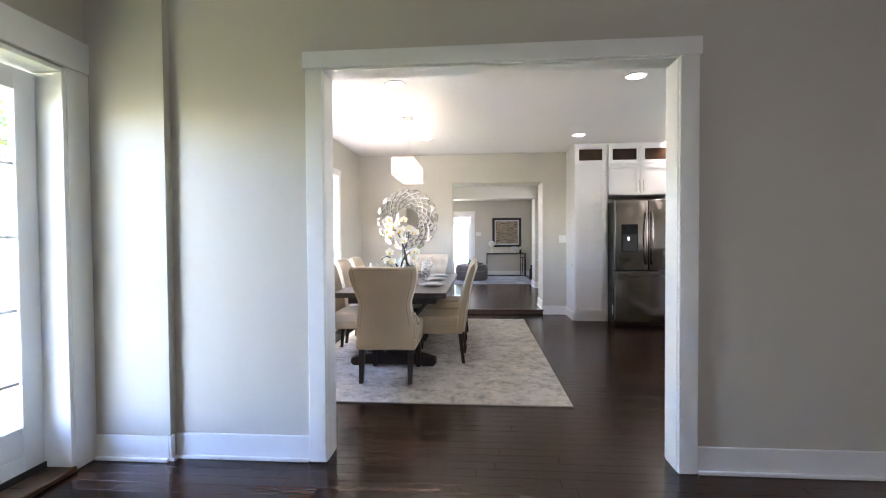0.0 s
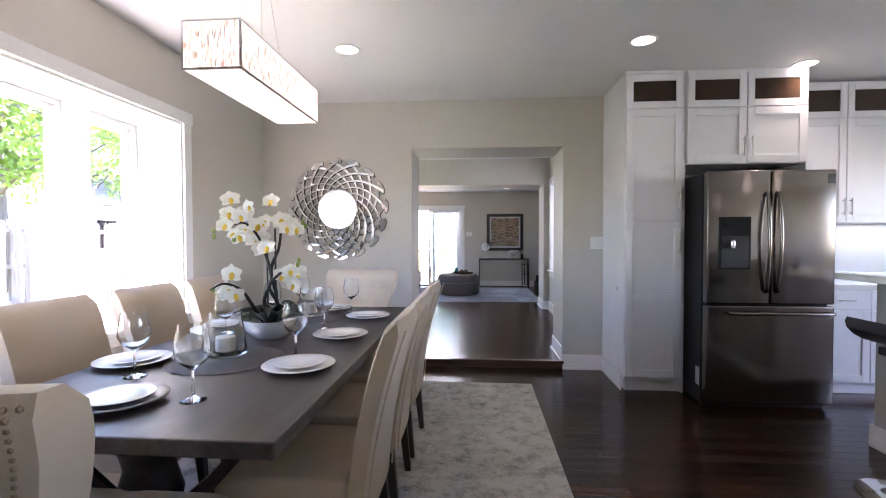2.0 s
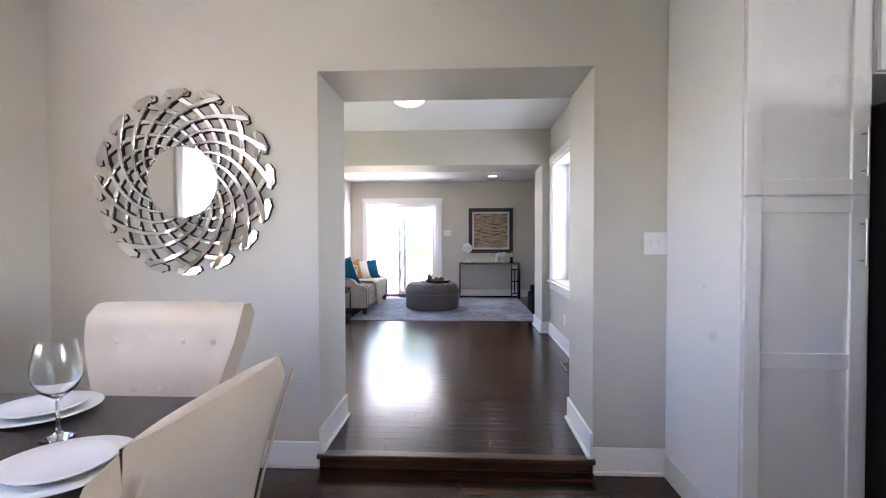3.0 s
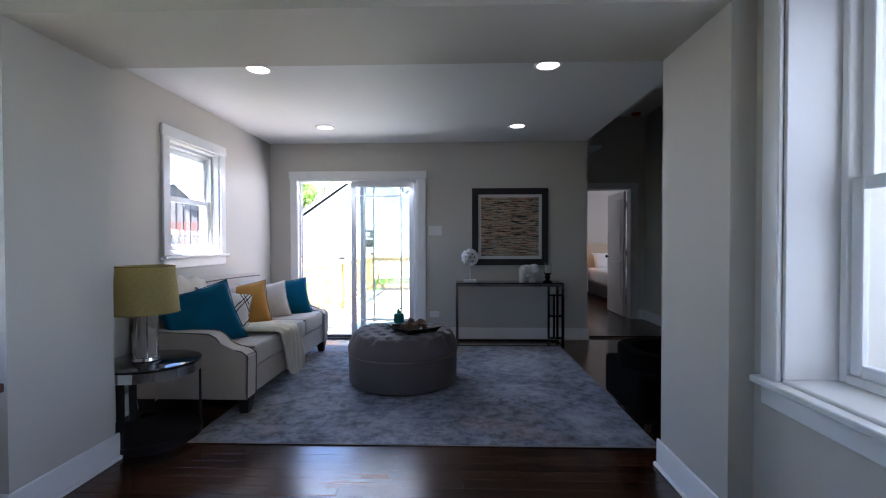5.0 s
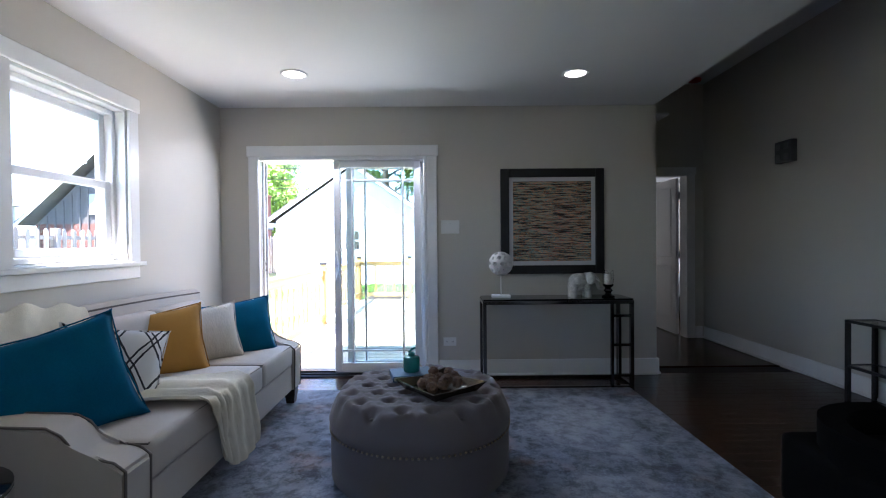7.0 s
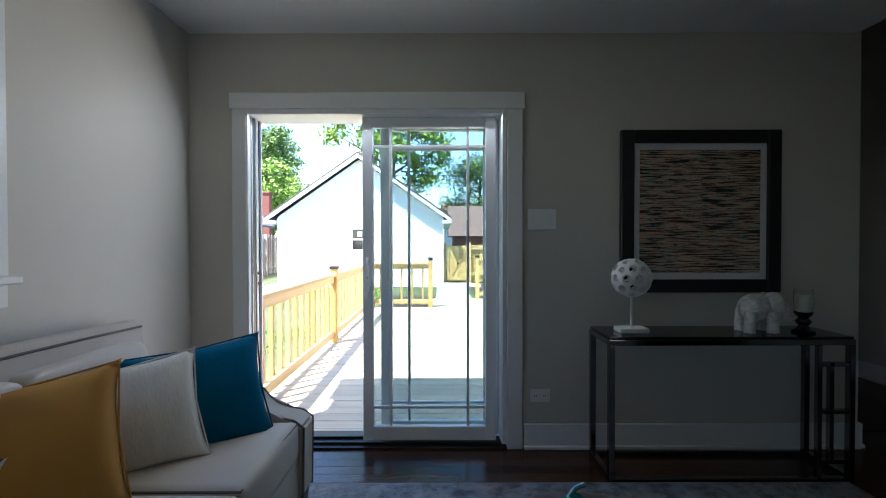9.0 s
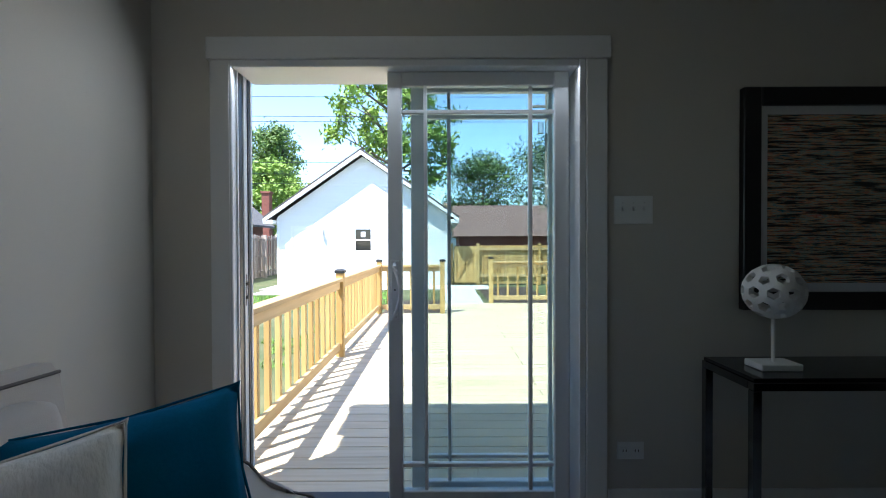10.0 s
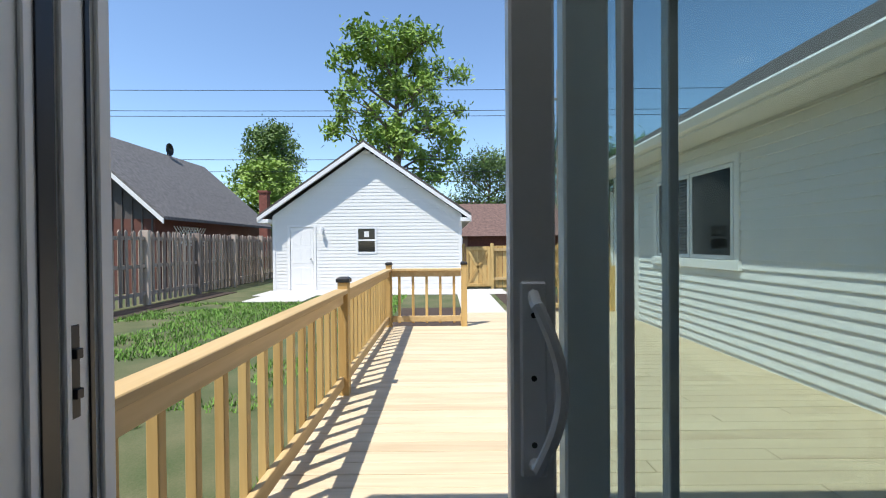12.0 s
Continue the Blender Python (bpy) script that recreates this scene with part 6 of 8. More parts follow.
def seat_throw(u, v):
    """Over the seat, hanging down the front of the sofa."""
    s_ = u * 1.02
    y = 13.62 + 0.40 * v + 0.20 * u * u + 0.03 * math.sin(6 * v + 3 * u)
    fold = 0.014 * math.sin(v * 17 + u * 5) + 0.01 * noise.noise(Vector((u * 5, v * 5, 1)))
    if s_ < 0.58:
        return (-0.90 + s_, y, SEAT + 0.022 + fold * (0.5 + u))
    k = s_ - 0.58
    return (-0.305 + 0.02 * min(1, k * 20) + abs(fold) * 1.4, y, SEAT + 0.012 - k * (0.72 + 0.25 * math.sin(v * 2.6)))


def back_throw(u, v):
    """Bunched over the back near the lamp."""
    y = 13.25 + 0.72 * v
    fold = 0.015 * math.sin(v * 22 + u * 4) + 0.012 * noise.noise(Vector((u * 6, v * 4, 7)))
    a = u * 3.0
    return (-1.15 + 0.14 * u + 0.02 * math.sin(a), y, ZL + 0.87 - 0.05 * abs(v - 0.45) + 0.05 * math.sin(a) - 0.30 * max(0, u - 0.45) ** 1.3 + fold)


cloth_sheet("throw_blanket", "cream throw blanket draped over the sofa seat", seat_throw, 40, 22, KNIT)
cloth_sheet("throw_blanket", "cream throw blanket bunched over the sofa back", back_throw, 20, 30, KNIT, 0.02)

# side table and lamp
MIRRORBLACK = mat("black_glass", (0.012, 0.012, 0.013), 0.06, var=0.1)
tbl = thing("side_table", "round side table with dark glass top and chrome band", "side table", at(-0.75, 12.87, ZL))
bm = B()
lathe(bm, [(0.0, 0.465), (0.265, 0.465), (0.27, 0.47), (0.27, 0.478), (0.265, 0.48), (0.0, 0.48)], (0, 0, 0), 48)
part("glass_top", bm, MIRRORBLACK, tbl, "dark reflective glass top", 40)
bm = B()
lathe(bm, [(0.255, 0.41), (0.27, 0.41), (0.27, 0.4645), (0.255, 0.4645)], (0, 0, 0), 48)
part("top_band", bm, CHROME, tbl, "chrome rim band", 40)
bm = B()
lathe(bm, [(0.245, 0.0), (0.27, 0.0), (0.27, 0.05), (0.245, 0.05)], (0, 0, 0), 48)
part("base_ring", bm, DARKMETAL, tbl, "dark metal base ring", 40)
for a in (0.5, 2.6, 4.7):
    bm = B()
    box(bm, (0.252, -0.022, 0.05), (0.266, 0.022, 0.41), 0.002)
    bmesh.ops.rotate(bm, verts=bm.verts, matrix=Matrix.Rotation(a, 3, "Z"))
    part("upright", bm, DARKMETAL, tbl)
bm = B()
lathe(bm, [(0.0, 0.03), (0.244, 0.03), (0.244, 0.042), (0.0, 0.042)], (0, 0, 0), 40)
part("lower_shelf", bm, MIRRORBLACK, tbl, "", 40)

lm = thing("table_lamp", "glass table lamp with yellow linen drum shade, unlit", "lamp", at(-0.78, 12.87, ZL + 0.481))
bm = B()
lathe(bm, [(0.0, 0.0), (0.075, 0.0), (0.078, 0.005), (0.075, 0.022), (0.0, 0.022)], (0, 0, 0), 32)
part("foot", bm, CHROME, lm, "chrome lamp foot", 40)
bm = B()
lathe(bm, [(0.058, 0.023), (0.062, 0.028), (0.062, 0.27), (0.058, 0.275), (0.052, 0.27), (0.052, 0.03)], (0, 0, 0), 32)
part("glass_body", bm, GLASS, lm, "clear glass cylinder", 40)
bm = B()
cyl(bm, (0, 0, 0.022), 0.006, 0.36, 10)
lathe(bm, [(0.0, 0.276), (0.064, 0.276), (0.064, 0.288), (0.015, 0.30), (0.015, 0.35), (0.0, 0.35)], (0, 0, 0), 24)
part("stem", bm, CHROME, lm, "", 40)
LINEN = mat("yellow_linen_shade", (0.52, 0.42, 0.13), 0.85, var=0.25, scale=45, bump=0.6, bscale=220, stretch=(1, 1, 4), col2=(0.62, 0.54, 0.25))
lnb = LINEN.node_tree.nodes["Principled BSDF"]
lnb.inputs["Subsurface Weight"].default_value = 0.0
tl = LINEN.node_tree.nodes.new("ShaderNodeBsdfTranslucent")
tl.inputs[0].default_value = (0.75, 0.62, 0.22, 1)
tm_ = LINEN.node_tree.nodes.new("ShaderNodeMixShader")
tm_.inputs[0].default_value = 0.35
LINEN.node_tree.links.new(lnb.outputs[0], tm_.inputs[1])
LINEN.node_tree.links.new(tl.outputs[0], tm_.inputs[2])
LINEN.node_tree.links.new(tm_.outputs[0], LINEN.node_tree.nodes["Material Output"].inputs["Surface"])
bm = B()
lathe(bm, [(0.180, 0.29), (0.155, 0.575), (0.153, 0.575), (0.178, 0.29)], (0, 0, 0), 56)
bm.faces.ensure_lookup_table()
part("shade", bm, LINEN, lm, "yellow linen drum shade", 40)
SHADETRIM = mat("shade_trim", (0.30, 0.25, 0.10), 0.8)
for z, r in ((0.292, 0.1805), (0.573, 0.156)):
    bm = B()
    tube(bm, [(r * math.cos(2 * math.pi * k / 48), r * math.sin(2 * math.pi * k / 48), z) for k in range(48)], 0.003, 6, True)
    part("shade_ring", bm, SHADETRIM, lm)
bm = B()
for k in range(3):
    a = 2 * math.pi * k / 3
    tube(bm, [(0, 0, 0.56), (0.154 * math.cos(a), 0.154 * math.sin(a), 0.565)], 0.002, 5)
tube(bm, [(0, 0, 0.35), (0, 0, 0.565)], 0.004, 6)
part("spider", bm, CHROME, lm)

# tufted ottoman
OTT = mat("grey_linen_ottoman", (0.097, 0.079, 0.073), 0.85, var=0.06, scale=6, bump=0.35, bscale=380, sheen=0.2)
ot = thing("ottoman", "round grey button-tufted ottoman with nailhead band", "ottoman", at(0.655, 14.03, ZR))
ot.scale = (1.05, 1.05, 1.0)
bm = B()
lathe(bm, [(0.0, 0.012), (0.42, 0.012), (0.435, 0.03), (0.438, 0.15), (0.438, 0.275), (0.0, 0.275)], (0, 0, 0), 64)
part("drum", bm, OTT, ot, "", 50)
hexes = []
for i in range(-6, 7):
    for j in range(-6, 7):
        x, y = 0.128 * (i + 0.5 * (j % 2)), 0.112 * j
        if x * x + y * y < 0.40 ** 2:
            hexes.append((x, y))


def tuft_z(x, y):
    """Pulled down at the buttons, creased along the lines between them."""
    ds = sorted(math.hypot(x - a, y - b) for a, b in hexes)[:2]
    ridge = min(1.0, (ds[1] - ds[0]) / 0.05) if len(ds) > 1 else 1
    return 0.075 * min(1, ds[0] / 0.064) ** 0.75 - 0.03 * (1 - ridge)


bm = B()
rings = []
NR, NA = 34, 120
ctr = bm.verts.new((0, 0, 0.385 + tuft_z(0, 0)))
for k in range(1, NR + 1):
    r = 0.445 * k / NR
    fall = 0.0 if r < 0.33 else 0.075 * ((r - 0.33) / 0.115) ** 2.2
    ring = []
    for j in range(NA):
        a = 2 * math.pi * j / NA
        x, y = r * math.cos(a), r * math.sin(a)
        z = 0.385 + (tuft_z(x, y) if r < 0.40 else tuft_z(x, y) * (0.445 - r) / 0.045) - fall
        ring.append(bm.verts.new((x, y, z)))
    rings.append(ring)
for j in range(NA):
    bm.faces.new((ctr, rings[0][j], rings[0][(j + 1) % NA]))
for a, b in zip(rings, rings[1:]):
    for j in range(NA):
        bm.faces.new((a[j], b[j], b[(j + 1) % NA], a[(j + 1) % NA]))
low = [bm.verts.new((0.440 * math.cos(2 * math.pi * j / NA), 0.440 * math.sin(2 * math.pi * j / NA), 0.276)) for j in range(NA)]
for j in range(NA):
    bm.faces.new((rings[-1][j], low[j], low[(j + 1) % NA], rings[-1][(j + 1) % NA]))
bm.faces.new(low[::-1])
top_ = part("tufted_top", bm, OTT, ot, "button-tufted cushion top", 80)
bm = B()
for x, y in hexes:
    bmesh.ops.create_uvsphere(bm, u_segments=8, v_segments=5, radius=0.011, matrix=Matrix.Translation((x, y, 0.389)) @ Matrix.Diagonal((1, 1, 0.5, 1)))
part("tuft_button", bm, OTT, top_, "", 60)["kind"] = "stuff"
bm = B()
for k in range(110):
    a = 2 * math.pi * k / 110
    bmesh.ops.create_icosphere(bm, subdivisions=1, radius=0.0065, matrix=Matrix.Translation((0.440 * math.cos(a), 0.440 * math.sin(a), 0.262)))
part("nailhead_trim", bm, BRASS, ot, "dark nailhead band")["kind"] = "stuff"
bm = B()
lathe(bm, [(0.0, 0.0), (0.40, 0.0), (0.40, 0.012), (0.0, 0.012)], (0, 0, 0), 40)
part("plinth", bm, BLACK, ot, "black plinth")

OTZ = ZR + 0.435
e = thing("tray_dish", "square bronze dish filled with brown pine cones", "dish", at(0.76, 13.93, OTZ, 38))
bm = B()
rings = []
for s_, z in ((0.085, 0.0), (0.13, 0.006), (0.165, 0.04), (0.168, 0.042), (0.16, 0.042), (0.125, 0.014), (0.08, 0.010)):
    rings.append([(s_ * x, s_ * y, z + (0.012 if abs(x) == 1 and abs(y) == 1 and z > 0.03 else 0)) for x, y in ((-1, -1), (0, -0.9), (1, -1), (0.9, 0), (1, 1), (0, 0.9), (-1, 1), (-0.9, 0))])
loft(bm, rings)
part("dish", bm, mat("bronze_dish", (0.10, 0.075, 0.05), 0.25, metal=0.9, var=0.2), e, "bronze square dish", 40)
CONE = mat("pine_cone", (0.10, 0.05, 0.025), 0.8, var=0.4, scale=60)
for k in range(13):
    a, r = k * 2.4, 0.03 + 0.075 * (k / 13) ** 0.6
    bm = B()
    m = Matrix.Translation((r * math.cos(a), r * math.sin(a), 0.045 + 0.012 * (k % 3))) @ pose(0, 0, 0, rng.uniform(0, 90), rng.uniform(0, 90), rng.uniform(0, 360))
    bmesh.ops.create_icosphere(bm, subdivisions=3, radius=0.028, matrix=m)
    for v in bm.verts:
        v.co += v.normal * 0 + (v.co - m.translation).normalized() * 0.006 * noise.noise(v.co * 90)
    part("pine_cone", bm, CONE, e, "brown dried cone")
e = thing("coffee_table_book", "blue hardcover book lying on the ottoman", "book", at(0.60, 14.16, OTZ + 0.004, 14))
part("pages", boxes(((-0.105, -0.075, 0.004), (0.102, 0.075, 0.024))), mat("paper", (0.7, 0.67, 0.6), 0.8), e, "cream page block")
part("cover", boxes(((-0.11, -0.08, 0.0), (0.11, 0.08, 0.004)), ((-0.11, -0.08, 0.024), (0.11, 0.08, 0.029)), ((-0.112, -0.08, 0.0), (-0.108, 0.08, 0.029)), bev=0.001), mat("blue_cover", (0.03, 0.09, 0.16), 0.5), e, "blue cloth cover")
e = thing("ceramic_jar", "small teal ceramic jar with knotted lid", "jar", at(0.60, 14.17, OTZ + 0.034))
TEALGLAZE = mat("teal_glaze", (0.01, 0.16, 0.15), 0.25, var=0.15)
bm = B()
lathe(bm, [(0.0, 0.0), (0.042, 0.0), (0.046, 0.006), (0.046, 0.07), (0.042, 0.08), (0.025, 0.085), (0.0, 0.086)], (0, 0, 0), 28)
part("jar", bm, TEALGLAZE, e, "", 40)
bm = B()
lathe(bm, [(0.0, 0.086), (0.018, 0.088), (0.020, 0.096), (0.012, 0.104), (0.0, 0.108)], (0, 0, 0), 16)
tube(bm, [(-0.015, 0, 0.10), (0.0, 0.005, 0.118), (0.022, 0.0, 0.13)], 0.006, 6)
part("lid", bm, TEALGLAZE, e, "", 40)

# console table and what stands on it
POLISHED = mat("dark_polished_steel", (0.20, 0.20, 0.20), 0.12, metal=1.0, var=0.05)
cz = thing("console_table", "polished steel console table with glass top", "console table", at(1.72, 15.47, ZL))
part("glass_top", boxes(((-0.61, -0.15, 0.715), (0.61, 0.15, 0.728)), bev=0.002), MIRRORBLACK, cz, "smoked glass top")
part("top_frame", boxes(((-0.615, -0.155, 0.685), (0.615, -0.125, 0.714)), ((-0.615, 0.125, 0.685), (0.615, 0.155, 0.714)), ((-0.615, -0.125, 0.685), (-0.585, 0.125, 0.714)), ((0.585, -0.125, 0.685), (0.615, 0.125, 0.714)), bev=0.002), POLISHED, cz)
for x in (-0.60, 0.60):
    for y in (-0.14, 0.14):
        part("leg", boxes(((x - 0.015, y - 0.015, 0.0), (x + 0.015, y + 0.015, 0.685)), bev=0.002), POLISHED, cz, "steel leg")
    part("foot_bar", boxes(((x - 0.015, -0.125, 0.0), (x + 0.015, 0.125, 0.03)), bev=0.002), POLISHED, cz)
for x, z0, z1 in ((0.44, 0.0, 0.685), (0.50, 0.10, 0.60)):
    part("side_bar", boxes(((x - 0.012, -0.152, z0), (x + 0.012, -0.128, z1)), bev=0.002), POLISHED, cz)
for z in (0.10, 0.35, 0.588):
    part("cross_bar", boxes(((0.452, -0.152, z - 0.011), (0.585, -0.128, z + 0.011)), bev=0.002), POLISHED, cz)
part("floor_bar", boxes(((-0.585, 0.128, 0.0), (0.585, 0.152, 0.024)), ((-0.585, -0.152, 0.0), (0.585, -0.128, 0.02)), bev=0.002), POLISHED, cz)
CT = ZL + 0.729
WHITECER = mat("white_ceramic", (0.74, 0.73, 0.70), 0.4, var=0.03)
e = thing("orb_sculpture", "white pierced ceramic orb on a thin stand", "sculpture", at(1.27, 15.45, CT))
bm = B()
bmesh.ops.create_icosphere(bm, subdivisions=2, radius=0.100, matrix=Matrix.Translation((0, 0, 0.285)))
bmesh.ops.dissolve_verts(bm, verts=[])
orb_src = bpy.data.meshes.new("orb_src")
bm.to_mesh(orb_src)
bm.free()
bm = B()
c0 = Vector((0, 0, 0.285))
bmv = [v.co.copy() for v in orb_src.vertices]
faces = {}
for p_ in orb_src.polygons:
    for vi in p_.vertices:
        faces.setdefault(vi, []).append(p_.center.copy())
for vi, cen in faces.items():
    n_v = (bmv[vi] - c0).normalized()
    t1_ = n_v.orthogonal().normalized()
    t2_ = n_v.cross(t1_)
    cen.sort(key=lambda q: math.atan2((q - c0).dot(t2_), (q - c0).dot(t1_)))
    mid = sum(cen, Vector()) / len(cen)
    R = [(c0 + (q - c0).normalized() * 0.101, c0 + (mid + (q - mid) * 0.60 - c0).normalized() * 0.102, c0 + (mid + (q - mid) * 0.60 - c0).normalized() * 0.085, c0 + (q - c0).normalized() * 0.085) for q in cen]
    V = [[bm.verts.new(p_) for p_ in r_] for r_ in R]
    for a, b in zip(V, V[1:] + V[:1]):
        for k in range(3):
            bm.faces.new((a[k], b[k], b[k + 1], a[k + 1]))
bmesh.ops.remove_doubles(bm, verts=bm.verts, dist=1e-4)
bpy.data.meshes.remove(orb_src)
part("pierced_orb", bm, WHITECER, e, "", 50)
bm = B()
cyl(bm, (0, 0, 0.02), 0.006, 0.172, 10)
part("rod", bm, WHITECER, e, "", 40)
part("base", boxes(((-0.075, -0.05, 0.0), (0.075, 0.05, 0.024)), bev=0.003), WHITECER, e)

e = thing("elephant_figurine", "white ceramic elephant figurine on the console", "figurine", at(1.95, 15.46, CT))
bm = B()


def blob(c, r, s=(1, 1, 1), rot=(0, 0, 0)):
    bmesh.ops.create_uvsphere(bm, u_segments=18, v_segments=12, radius=r, matrix=Matrix.Translation(c) @ pose(0, 0, 0, *rot) @ Matrix.Diagonal((*s, 1)))


blob((-0.02, 0, 0.125), 0.078, (1.15, 0.8, 0.95))
blob((0.075, 0, 0.155), 0.05, (1.0, 0.9, 1.05))
for sy in (-1, 1):
    blob((0.055, sy * 0.052, 0.155), 0.048, (0.75, 0.25, 1.0), (0, 0, sy * 25))
    for x, dx in ((-0.065, -0.01), (0.035, 0.012)):
        tube(bm, [(x, sy * 0.036, 0.11), (x + dx, sy * 0.038, 0.05), (x + dx, sy * 0.038, 0.0)], [0.032, 0.026, 0.029], 12)
    tube(bm, [(0.11, sy * 0.022, 0.135), (0.135, sy * 0.026, 0.125), (0.15, sy * 0.026, 0.135)], [0.007, 0.005, 0.002], 6)
tube(bm, smooth_path([(0.10, 0, 0.155), (0.135, 0, 0.13), (0.145, 0, 0.09), (0.16, 0, 0.065), (0.18, 0, 0.075)], 4), [0.026 - 0.018 * k / 16 for k in range(17)], 10)
tube(bm, [(-0.105, 0, 0.15), (-0.118, 0, 0.11), (-0.115, 0, 0.07)], 0.005, 6)
part("figure", bm, mat("crackled_ceramic", (0.55, 0.53, 0.51), 0.3, var=0.35, scale=25), e, "", 60)

e = thing("candle_holder", "dark turned candle holder with white candle in glass", "candle holder", at(2.17, 15.44, CT))
bm = B()
lathe(bm, [(0.0, 0.0), (0.05, 0.0), (0.052, 0.01), (0.03, 0.02), (0.022, 0.035), (0.038, 0.055), (0.022, 0.075), (0.04, 0.092), (0.044, 0.105), (0.0, 0.105)], (0, 0, 0), 28)
part("holder", bm, mat("black_lacquer", (0.012, 0.01, 0.01), 0.12), e, "glossy black turned holder", 40)
bm = B()
cyl(bm, (0, 0, 0.106), 0.03, 0.085, 20)
part("candle", bm, mat("ivory_wax", (0.66, 0.62, 0.55), 0.5), e, "white pillar candle", 40)
bm = B()
lathe(bm, [(0.040, 0.106), (0.045, 0.16), (0.042, 0.225), (0.040, 0.225), (0.043, 0.16), (0.038, 0.106)], (0, 0, 0), 24)
part("glass_chimney", bm, GLASS, e, "", 60)

# framed abstract print
ar = thing("framed_print", "abstract striped print in a wide black frame", "picture", at(1.762, YF - 0.001, 1.458))
W2, H2 = 0.46, 0.467
part("frame", boxes(((-W2, -0.035, -H2), (-W2 + 0.075, 0.0, H2)), ((W2 - 0.075, -0.035, -H2), (W2, 0.0, H2)), ((-W2 + 0.075, -0.035, -H2), (W2 - 0.075, 0.0, -H2 + 0.075)), ((-W2 + 0.075, -0.035, H2 - 0.075), (W2 - 0.075, 0.0, H2)), bev=0.004), BLACK, ar, "wide black frame")
part("mount", boxes(((-W2 + 0.07, -0.014, -H2 + 0.07), (W2 - 0.07, -0.004, H2 - 0.07))), mat("white_mount", (0.62, 0.62, 0.64), 0.8), ar, "white card mount")
ART = bpy.data.materials.new("abstract_stripes")
ART.use_nodes = True
an, al = ART.node_tree.nodes, ART.node_tree.links
tc = an.new("ShaderNodeTexCoord")


def art_noise(scale3, sc, det=4, rough=0.6):
    mp = an.new("ShaderNodeMapping")
    mp.inputs["Scale"].default_value = scale3
    t = an.new("ShaderNodeTexNoise")
    t.inputs["Scale"].default_value, t.inputs["Detail"].default_value, t.inputs["Roughness"].default_value = sc, det, rough
    al.new(tc.outputs["Object"], mp.inputs[0])
    al.new(mp.outputs[0], t.inputs["Vector"])
    return t.outputs[0]


r1 = an.new("ShaderNodeValToRGB")
stops = [(0.30, (0.01, 0.01, 0.015)), (0.39, (0.02, 0.20, 0.26)), (0.43, (0.70, 0.22, 0.06)), (0.475, (0.68, 0.50, 0.30)), (0.515, (0.04, 0.30, 0.36)), (0.555, (0.66, 0.46, 0.26)), (0.60, (0.55, 0.06, 0.04)), (0.66, (0.55, 0.52, 0.5))]
while len(r1.color_ramp.elements) < len(stops):
    r1.color_ramp.elements.new(0.5)
for el, (p_, c) in zip(r1.color_ramp.elements, stops):
    el.position, el.color = p_, (*c, 1)
al.new(art_noise((3.2, 1, 30), 3.0, 6, 0.72), r1.inputs[0])
r2 = an.new("ShaderNodeValToRGB")
r2.color_ramp.elements[0].position, r2.color_ramp.elements[1].position = 0.46, 0.51
al.new(art_noise((2.2, 1, 52), 2.2, 5, 0.68), r2.inputs[0])
am = an.new("ShaderNodeMix")
am.data_type = "RGBA"
am.inputs[6].default_value = (0.015, 0.013, 0.014, 1)
al.new(r2.outputs[0], am.inputs[0])
al.new(r1.outputs[0], am.inputs[7])
al.new(am.outputs[2], an["Principled BSDF"].inputs["Base Color"])
an["Principled BSDF"].inputs["Roughness"].default_value = 0.6
part("print", boxes(((-W2 + 0.112, -0.016, -H2 + 0.112), (W2 - 0.112, -0.0135, H2 - 0.112))), ART, ar, "multicoloured horizontal brush stripes")

# right side of the living room and hall
ch = thing("door_chime", "grey square wall block with plus-shaped relief", "wall ornament", at(4.0, 15.84, 2.09))
part("block", boxes(((-0.06, -0.10, -0.10), (-0.001, 0.10, 0.10)), bev=0.003), mat("grey_composite", (0.10, 0.10, 0.10), 0.6), ch)
for y, z in ((-0.048, -0.048), (0.048, -0.048), (-0.048, 0.048), (0.048, 0.048)):
    part("relief", boxes(((-0.068, y - 0.028, z - 0.028), (-0.06, y + 0.028, z + 0.028)), bev=0.002), mat("grey_relief", (0.14, 0.14, 0.14), 0.6), ch)
tv = thing("television", "flat black television mounted on the wall", "television", at(3.99, 14.03, 1.32))
part("bezel", boxes(((-0.07, -0.66, -0.38), (-0.03, 0.66, 0.38)), bev=0.006), BLACK, tv)
part("screen", boxes(((-0.0725, -0.645, -0.365), (-0.0702, 0.645, 0.365))), MIRRORBLACK, tv, "dark glossy screen")
part("wall_bracket", boxes(((-0.03, -0.2, -0.15), (0.008, 0.2, 0.15)), bev=0.003), DARKMETAL, tv)
mc = thing("media_console", "black metal media console with glass shelves", "console table", at(3.865, 14.32, ZL))
for x in (-0.10, 0.10):
    for y in (-0.65, 0.65):
        part("leg", boxes(((x - 0.014, y - 0.014, 0.0), (x + 0.014, y + 0.014, 0.58)), bev=0.002), BLACK, mc)
for z in (0.25, 0.58):
    part("rail", boxes(((-0.114, -0.664, z), (0.114, -0.64, z + 0.02)), ((-0.114, 0.64, z), (0.114, 0.664, z + 0.02)), ((-0.114, -0.64, z), (-0.09, 0.64, z + 0.02)), ((0.09, -0.64, z), (0.114, 0.64, z + 0.02)), bev=0.002), BLACK, mc)
    part("shelf", boxes(((-0.09, -0.64, z + 0.01), (0.09, 0.64, z + 0.018))), GLASS, mc, "clear glass shelf")
e = thing("striped_vase", "squat black and white patterned vase", "vase", at(3.86, 14.25, ZL + 0.601))
